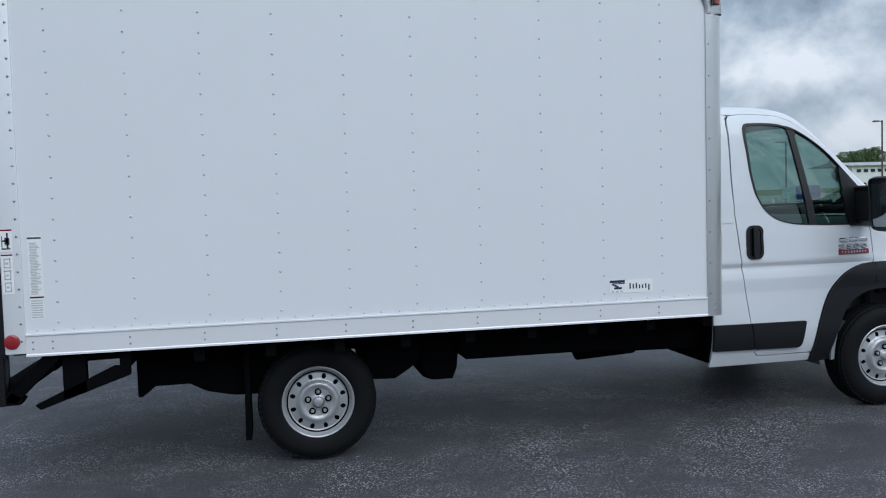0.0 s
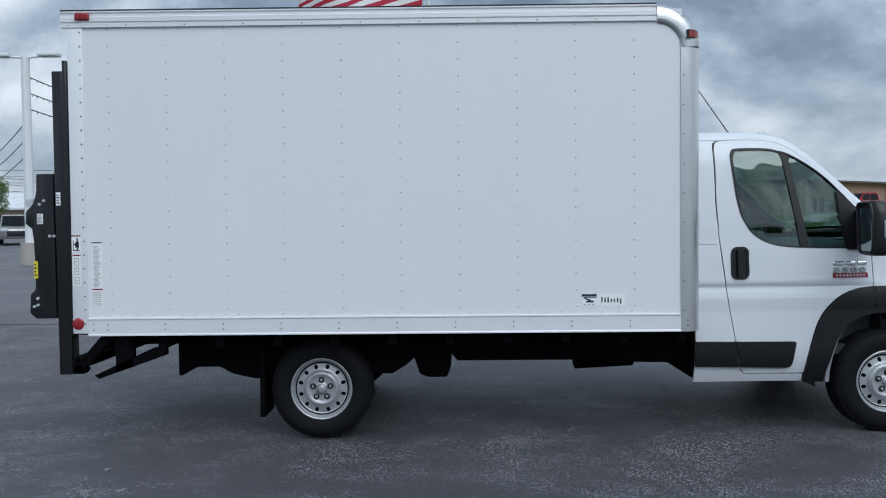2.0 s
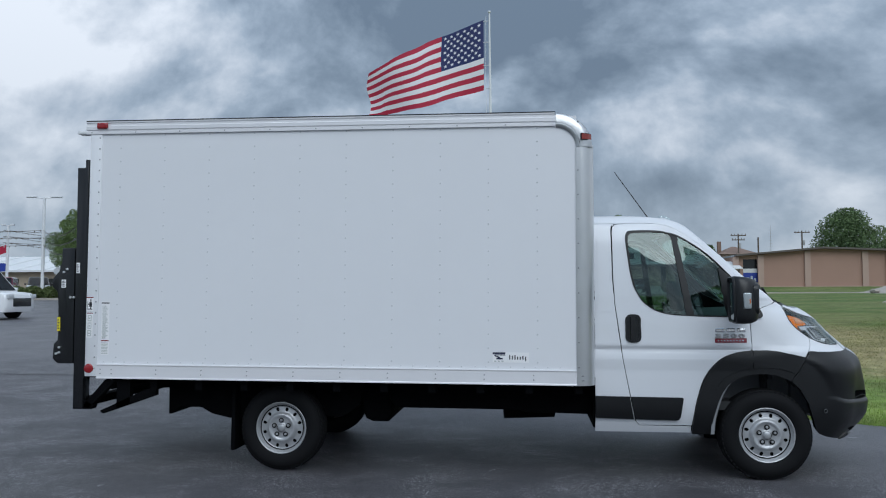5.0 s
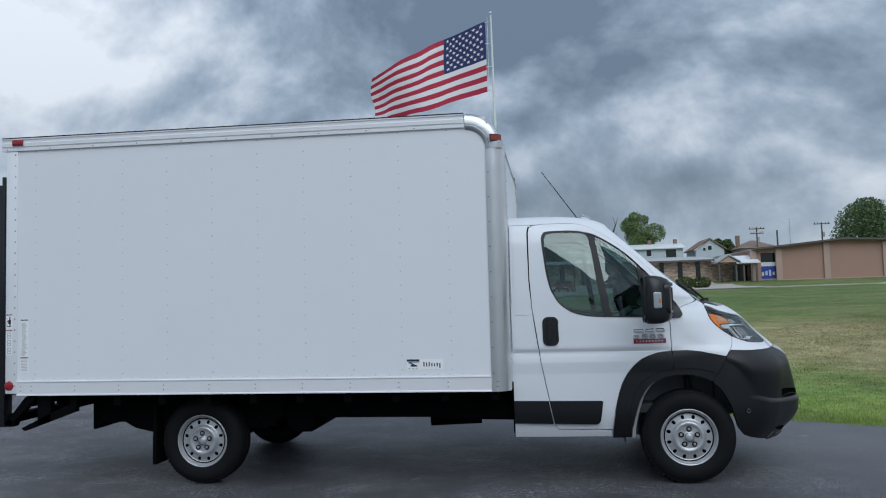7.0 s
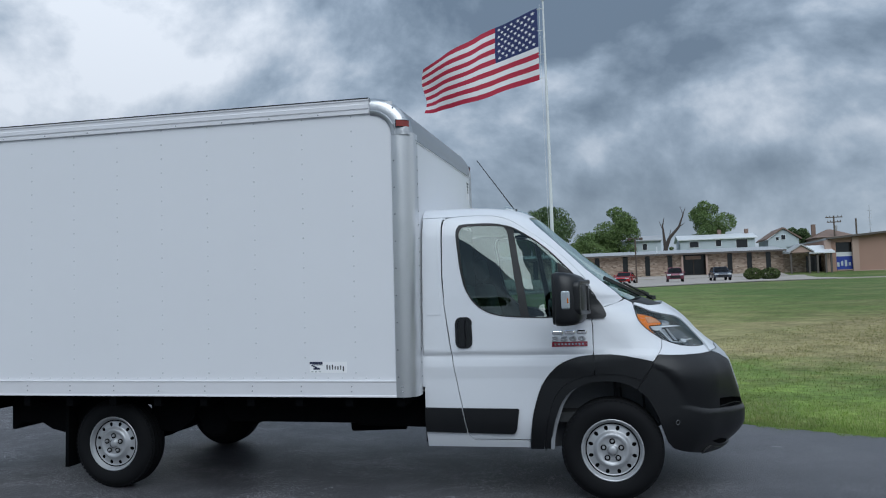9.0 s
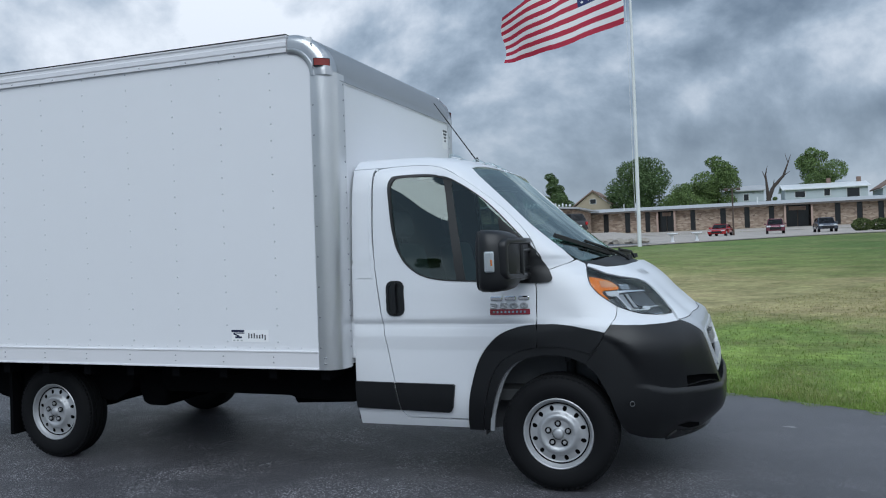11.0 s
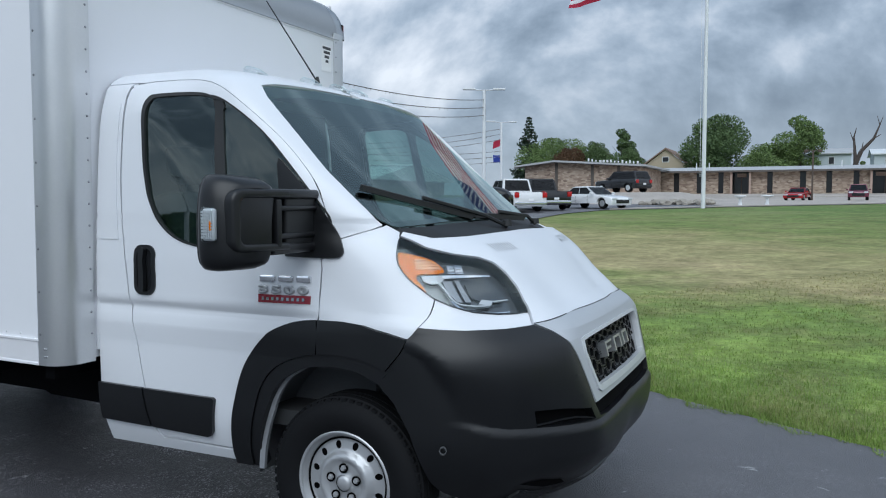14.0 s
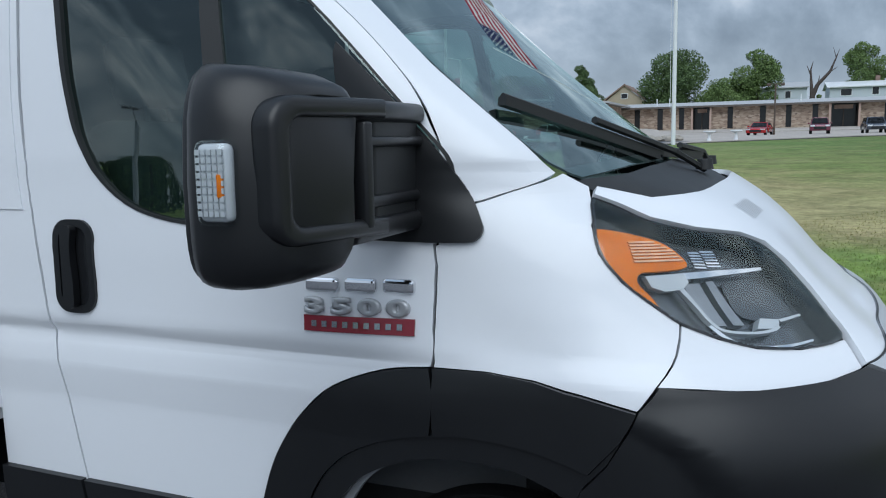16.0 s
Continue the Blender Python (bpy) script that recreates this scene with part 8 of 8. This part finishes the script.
strip_sheet("pavement", [(-5.2, 44.3), (1.0, 50.4), (10.0, 57.9), (21.0, 64.4), (34, 68.0), (70, 70.0)], 1.3, 0.05, M_CONC, "pale concrete walk along the lawn", "pavement")
sheet("drive", [(22.0, 40.6), (35.0, 66.5), (90, 74), (90, 44)], 0.0, M_CONC, 6.0, "pale concrete drive crossing the lawn", "drive")
sheet("forecourt", [(-11, 92.0), (22.8, 92.0), (22.8, 97.6), (-11, 97.6)], 0.03, M_CONC, 4.0, "pale concrete apron before the building", "pavement")
sheet("far_drive", [(1.0, 51.8), (10, 59.4), (21, 65.9), (23.9, 72), (24.4, 91.9), (-16, 91.9), (-16, 73), (-5, 58)], 0.015, M_CONC, 5.0, "pale worn concrete drive before the brick building", "drive")
sheet("lot_island", [(-41, 47.2), (-31.0, 47.2), (-30.2, 49), (-31.0, 52.2), (-41, 52.2)], 0.12, M_CONC, 3.0, "kerbed planting island on the lot", "kerb", depth=0.2)

# --- display mound with rocks ---
mound = B()
def mound_z(x, y):
    d = math.hypot((x + 7.6) / 6.5, (y - 62) / 6.0)
    return gz(x, y) + 0.82 * max(0.0, min(1.0, (1.18 - d) / 0.55)) - 0.03


patch(mound, lambda x, y: (x, y, mound_z(x, y)), [(-15.5, 54.5), (0.2, 54.5), (0.2, 69.5), (-15.5, 69.5)], 0.8, 0.8)
tagged(part("display_mound", mound, M_CONC, smooth=60), "pale gravel display mound", "mound", kind="structure")


patch_bm = B()
patch(patch_bm, lambda x, y: (x, y, gz(x, y) + 0.78 * max(0.0, min(1.0, (1.2 - math.hypot((x - 37.6) / 5.2, (y - 66.5) / 4.0)) / 0.5)) - 0.03), [(31.2, 61.5), (44, 61.5), (44, 71.5), (31.2, 71.5)], 0.8, 0.8)
tagged(part("display_mound", patch_bm, M_CONC, smooth=60), "pale gravel mound under the red pickup", "mound", kind="structure")


def rock(x, y, r, seed):
    rng = random.Random(seed)
    bm = B()
    bmesh.ops.create_icosphere(bm, subdivisions=2, radius=1.0)
    for v in bm.verts:
        n = v.co.normalized()
        v.co = n * (0.85 + 0.35 * noise.noise(n * 1.7 + Vector((seed, 0, 0))))
        v.co.z = v.co.z * 0.62
        v.co = v.co * r
    z = max(gz(x, y), mound_z(x, y) if -15.5 < x < 0.2 and 54.5 < y < 69.5 else 0)
    bm.transform(Matrix.Translation((x, y, z + 0.3 * r)) @ Matrix.Rotation(rng.uniform(0, 6), 4, "Z"))
    tagged(part("rock", bm, M_STONE, smooth=40), "grey-brown field stone by the flagpole", "rock", "stones by the flagpole")


rs = random.Random(3)
for k in range(22):
    rock(-4.9 + 0.2 * k + rs.uniform(-0.4, 0.4), 53.3 + rs.uniform(-0.8, 1.2) + 0.06 * k, rs.uniform(0.22, 0.55), k)
rock(31.5, 64.5, 0.45, 77)
for x in (1.4, 3.0):
    pl = thing("bird_bath", "pale stone bird bath on the lawn", "bird bath", (x, 52 + x * 0.6, gz(x, 52)))
    bm = B()
    z = gz(x, 52 + x * 0.6)
    lathe(bm, [(0.16, z), (0.09, z + 0.2), (0.08, z + 0.45), (0.38, z + 0.6), (0.36, z + 0.66), (0.0, z + 0.6)], (x, 52 + x * 0.6, 0), "z", 16)
    part("bowl", bm, M_WHITEM, pl)

# --- behind the camera, as the glass shows it ---
lot_lamp(-19.5, -24.5, 6.4, 1.3, 0.12, 0.4, False)
for k in range(15):
    tree(-150 + 15 * k + 4 * math.sin(k * 2.3), -95 - 6 * math.cos(k * 1.7), 7.0 + 2.5 * math.sin(k * 1.3), 11, 200 + k, M_LEAFD, "dark tree in the row across the road", leaf=0.5, count=900, blobs=10, crown_low=0.05)

# --- far right: blue lot sign, white hall, lamps ---
sign = thing("lot_sign", "low blue board sign on two posts", "sign", (32.6, 40, gz(32, 40)))
for x in (31.6, 33.7):
    bm = B()
    rod(bm, (x, 40, gz(x, 40) - 0.1), (x, 40, 1.95), 0.05)
    part("post", bm, M_ROOFG, sign)
wall_box("board", 31.3, 32.2, 39.9, 39.95, 1.32, 2.0, M_SIDING, sign, "pale board")
wall_box("board", 32.3, 34.0, 39.9, 39.95, 1.22, 2.08, M_BLUES, sign, "blue board")
whall = thing("white_hall", "long white hall with a row of small dark windows", "building", (110, 110, gz(110, 110)))
wall_box("wall", 93.5, 128, 110, 112, 2.0, 6.0, M_ROOFW, whall, "white wall")
bm = B()
prism(bm, [(109.4, 5.95), (115, 6.7), (121, 5.95)], "x", 93, 128.5)
part("roof", bm, M_ROOFG, whall)
for k in range(24):
    wall_box("window", 94.4 + 1.35 * k, 95.2 + 1.35 * k, 109.93, 109.98, 4.85, 5.35, M_WIN, whall)
for x, y, top, s in ((45.8, 60, 6.4, -1), (56.0, 60, 8.2, -1)):
    lp = thing("street_lamp", "dark single-headed lamp post beside the drive", "street lamp", (x, y, gz(x, y)))
    bm = B()
    rod(bm, (x, y, gz(x, y) - 0.1), (x, y, top), 0.08, 0.07, 8)
    part("shaft", bm, M_GALV, lp)
    bm = B()
    box(bm, x - 0.65, x, y - 0.06, y + 0.06, top - 0.10, top - 0.02)
    box(bm, x - 0.95, x - 0.4, y - 0.15, y + 0.15, top - 0.14, top - 0.0, 0.03)
    part("lamp_head", bm, M_GALV, lp)


# ---- parked vehicles ----
def paint(name, c, metal=0.2):
    return mat(name, c, 0.25, metal=metal, vary=0.03, coat=0.7)


M_CRED, M_CMAR, M_CBLU = paint("red_car_paint", (0.42, 0.012, 0.014)), paint("maroon_car_paint", (0.16, 0.03, 0.055)), paint("slate_car_paint", (0.05, 0.06, 0.085))
M_CWHT, M_CBLK, M_CSIL = paint("white_car_paint", (0.76, 0.77, 0.79), 0.0), paint("black_car_paint", (0.012, 0.012, 0.014)), paint("silver_car_paint", (0.27, 0.265, 0.26), 0.6)
M_TAIL = mat("tail_lamp", (0.45, 0.01, 0.012), 0.2, vary=0.05)


def vehicle(name, label, category, x, y, yaw, kind, material, L=4.6, W=1.82, H=1.5, z=None):
    """A parked vehicle; its nose points along +x before the turn by yaw degrees."""
    z = gz(x, y) if z is None else z
    M = Matrix.Translation((x, y, z)) @ Matrix.Rotation(radians(yaw), 4, "Z")
    t = thing(name, label, category, (x, y, z), group="")
    h, r = L / 2, (0.36 if kind in ("suv", "pickup", "van") else 0.32)

    def put(pname, bm, m, parent=None, lab="", smooth=35):
        bm.transform(M)
        return part(pname, bm, m, parent or t, lab, smooth)

    g = 0.20 if kind in ("coupe", "sedan") else 0.30
    belt = {"coupe": 0.62, "sedan": 0.62, "hatch": 0.6, "suv": 0.60, "pickup": 0.58, "van": 0.55}[kind] * H
    fx, rx = h - 0.17 * L, -h + 0.19 * L
    nose = {"coupe": 0.50, "sedan": 0.50, "hatch": 0.52, "suv": 0.56, "pickup": 0.58, "van": 0.52}[kind] * H

    def arch(cx):
        return [(cx + (r + 0.07) * math.cos(radians(a)), max(g, r + (r + 0.07) * math.sin(radians(a)))) for a in range(0, 181, 20)]

    bonnet = h - 0.30 * L if kind != "van" else h - 0.2 * L
    prof = [(h - 0.04, g + 0.06), (h, g + 0.16), (h + 0.0, nose * 0.78), (h - 0.04, nose * 0.92), (h - 0.14, nose), ((h + bonnet) / 2, nose + (belt - nose) * 0.68), (bonnet, belt), (-h + 0.06, belt * (1.02 if kind != "pickup" else 1.0)), (-h, belt * 0.85), (-h, g + 0.12), (-h + 0.06, g)]
    prof += arch(rx)[::-1] + arch(fx)[::-1] + [(h - 0.06, g)]
    bm = B()
    rows = []
    for yf, sx, sz in ((-1.0, 0.945, 0.93), (-0.985, 0.962, 0.965), (-0.90, 0.982, 0.992), (-0.55, 0.997, 1.0), (0.55, 0.997, 1.0), (0.90, 0.982, 0.992), (0.985, 0.962, 0.965), (1.0, 0.945, 0.93)):
        rows.append([bm.verts.new((px * sx, yf * W / 2 * (1 - 0.07 * max(0.0, pz / belt - 0.62) ** 1.2), g + (pz - g) * sz if pz > r + 0.1 else pz)) for px, pz in prof])
    for a, b in zip(rows, rows[1:]):
        for i in range(len(prof)):
            bm.faces.new((a[i], b[i], b[(i + 1) % len(prof)], a[(i + 1) % len(prof)]))
    bm.faces.new(rows[0])
    bm.faces.new(rows[-1])
    body = put("body", bm, material, None, "", 50)
    # glasshouse, narrower at the roof
    spans = {"coupe": (0.20, -0.36, 0.02, -0.20), "sedan": (0.20, -0.34, 0.06, -0.22), "hatch": (0.24, -0.47, 0.10, -0.38), "suv": (0.20, -0.49, 0.08, -0.42), "pickup": (0.20, -0.16, 0.09, -0.12), "van": (0.36, -0.495, 0.22, -0.47)}[kind]
    x0, x1, x2, x3 = (s * L for s in spans)
    wb, wt = W / 2 - 0.07, W / 2 - 0.22
    bm = B()
    lo = [bm.verts.new(p) for p in ((x0, -wb, belt - 0.02), (x0, wb, belt - 0.02), (x1, wb, belt - 0.02), (x1, -wb, belt - 0.02))]
    hi = [bm.verts.new(p) for p in ((x2, -wt, H), (x2, wt, H), (x3, wt, H), (x3, -wt, H))]
    for i in range(4):
        bm.faces.new((lo[i], lo[(i + 1) % 4], hi[(i + 1) % 4], hi[i]))
    bm.faces.new(hi[::-1])
    bmesh.ops.bevel(bm, geom=[e for e in bm.edges if all(v in hi for v in e.verts)] , offset=0.05, segments=2, affect="EDGES")
    cab = put("cabin", bm, material)

    def quad(name_, p):
        bm = B()
        bm.faces.new([bm.verts.new(q) for q in p])
        bmesh.ops.solidify(bm, geom=bm.faces[:], thickness=0.006)
        put(name_, bm, M_WIN, cab, "", 0)

    def lerp(a, b, f):
        return tuple(a[i] + (b[i] - a[i]) * f for i in range(3))

    def panel(name_, a, b, c, d, f0, f1, g0, g1, push):
        # window inside the face a b (low) c d (high)
        def P(f, q):
            lo_, hi_ = lerp(a, b, f), lerp(d, c, f)
            p = lerp(lo_, hi_, q)
            return (p[0] + push[0], p[1] + push[1], p[2] + push[2])
        quad(name_, [P(f0, g0), P(f1, g0), P(f1, g1), P(f0, g1)])

    L0, L1, L2, L3 = (x0, -wb, belt), (x0, wb, belt), (x1, wb, belt), (x1, -wb, belt)
    H0, H1, H2, H3 = (x2, -wt, H), (x2, wt, H), (x3, wt, H), (x3, -wt, H)
    panel("windscreen", L0, L1, H1, H0, 0.05, 0.95, 0.05, 0.9, (0.012, 0, 0.008))
    panel("rear_window", L2, L3, H3, H2, 0.07, 0.93, 0.12, 0.88, (-0.012, 0, 0.008))
    n = {"coupe": 2, "sedan": 2, "hatch": 2, "suv": 3, "pickup": 2, "van": 4}[kind]
    for k in range(n):
        f0, f1 = 0.04 + 0.92 * k / n + 0.01, 0.04 + 0.92 * (k + 1) / n - 0.015
        panel("side_window", L1, L2, H2, H1, f0, f1, 0.10, 0.86, (0, 0.012, 0.004))
        panel("side_window", L0, L3, H3, H0, f0, f1, 0.10, 0.86, (0, -0.012, 0.004))
    if kind == "pickup":
        bm = B()
        box(bm, -h + 0.08, x1 - 0.05, -W / 2 + 0.12, W / 2 - 0.12, belt - 0.02, belt + 0.01)
        put("bed_floor", bm, M_GLOSSB, body)
    for cx in (fx, rx):
        for s in (-1, 1):
            bm = B()
            lathe(bm, [(0.0, s * 0.11), (r * 0.62, s * 0.11), (r * 0.64, s * 0.115), (r * 0.94, s * 0.11), (r, s * 0.08), (r, -s * 0.10), (0.0, -s * 0.10)], (cx, s * (W / 2 - 0.12), r), seg=20)
            w = put("wheel", bm, M_TYRE)
            bm = B()
            lathe(bm, [(0.0, s * 0.118), (r * 0.6, s * 0.118), (r * 0.62, s * 0.112)], (cx, s * (W / 2 - 0.12), r), seg=16)
            put("rim", bm, M_RIM if kind != "suv" else M_SILVER, w)
    for s in (-1, 1):
        bm = B()
        a, b = sorted((s * (W / 2 - 0.42), s * (W / 2 - 0.06)))
        box(bm, h - 0.10, h + 0.012, a, b, nose * 0.78, nose * 0.95, 0.02)
        put("headlamp", bm, M_SILVER, body)
        bm = B()
        a, b = sorted((s * (W / 2 - 0.30), s * (W / 2 - 0.03)))
        box(bm, -h - 0.012, -h + 0.05, a, b, belt * 0.72, belt * 0.98, 0.02)
        put("tail_lamp", bm, M_TAIL, body)
        bm = B()
        a, b = sorted((s * (W / 2 - 0.02), s * (W / 2 + 0.16)))
        box(bm, x0 - 0.28, x0 - 0.12, a, b, belt + 0.02, belt + 0.16, 0.03)
        put("door_mirror", bm, material, body)
        bm = B()
        for k in range(2 if kind != "van" else 3):
            yy = s * (W / 2 + 0.002)
            a, b = sorted((yy, yy + s * 0.004))
            xk = x0 - 0.12 * L - 0.21 * L * k
            box(bm, xk - 0.008, xk + 0.008, a, b, g + 0.15, belt - 0.03)
        put("door_gap", bm, M_GLOSSB, body)
        bm = B()
        for k in range(2):
            yy = s * (W / 2 + 0.002)
            a, b = sorted((yy, yy + s * 0.03))
            xk = x0 - 0.17 * L - 0.21 * L * k
            box(bm, xk - 0.09, xk + 0.09, a, b, belt - 0.16, belt - 0.12, 0.008)
        put("door_handle", bm, material if kind != "van" else M_GLOSSB, body)
    bm = B()
    box(bm, h - 0.05, h + 0.016, -W * 0.30, W * 0.30, nose * 0.48, nose * 0.80, 0.02)
    put("grille", bm, M_GLOSSB, body)
    bm = B()
    box(bm, -h - 0.02, -h + 0.06, -W / 2 + 0.05, W / 2 - 0.05, g + 0.08, g + 0.26, 0.03)
    put("rear_bumper", bm, M_CHROME if kind == "pickup" else M_GLOSSB, body)
    bm = B()
    box(bm, -h - 0.026, -h - 0.02, -0.15, 0.15, g + 0.30, g + 0.42)
    put("plate_bar", bm, M_LABEL, body)
    return t


vehicle("car", "small red sports car parked beside the lawn", "car", 4.4, 80.5, 258, "coupe", M_CRED, 4.2, 1.75, 1.2)
vehicle("car", "maroon car facing the lawn", "car", 9.5, 80.8, 268, "suv", M_CMAR, 4.3, 1.72, 1.5)
vehicle("car", "slate blue hatchback facing the lawn", "car", 14.0, 80.8, 272, "hatch", M_CBLU, 4.2, 1.74, 1.42)
vehicle("car", "white low coupe with dark grille", "car", -6.7, 46.2, -28, "coupe", M_CWHT, 4.75, 1.90, 1.36)
vehicle("car", "dark display sport utility car on a gravel mound", "car", -8.3, 62.0, 148, "suv", M_CBLK, 4.6, 1.85, 1.68, z=gz(-8, 62) + 0.78)
vehicle("pickup", "white pickup truck seen from its tail", "pickup truck", -10.1, 40.7, 132, "pickup", M_CWHT, 5.7, 1.98, 1.86)
vehicle("pickup", "black pickup truck seen from its tail", "pickup truck", -9.5, 43.7, 131, "pickup", M_CBLK, 5.6, 1.98, 1.86)
vehicle("car", "silver sport utility car on the lot", "car", -24.2, 39.9, -58, "suv", M_CSIL, 4.7, 1.85, 1.68)
vehicle("van", "white passenger van parked on the lot", "van", -21.2, 23.6, 2, "van", M_CWHT, 5.7, 2.0, 2.06)
for k, (x, m, kd) in enumerate(((-47.5, M_CBLK, "pickup"), (-44.2, M_CMAR, "suv"), (-41.2, M_CBLK, "pickup"), (-38.3, M_CMAR, "sedan"), (-36.4, M_CBLK, "suv"), (-33.6, M_CBLU, "hatch"))):
    vehicle("car", ("black pickup in the far row", "maroon car in the far row", "black pickup in the far row", "maroon sedan in the far row", "black car in the far row", "slate hatchback in the far row")[k], "car", x + 1.6, 56.8 + 0.3 * k, -70 + 6 * k, kd, m, 4.8, 1.85, 1.65)
vehicle("pickup", "red pickup truck on a pale gravel mound", "pickup truck", 38.2, 66.5, 186, "pickup", M_CRED, 5.6, 1.95, 1.8, z=gz(37, 66.5) + 0.74)
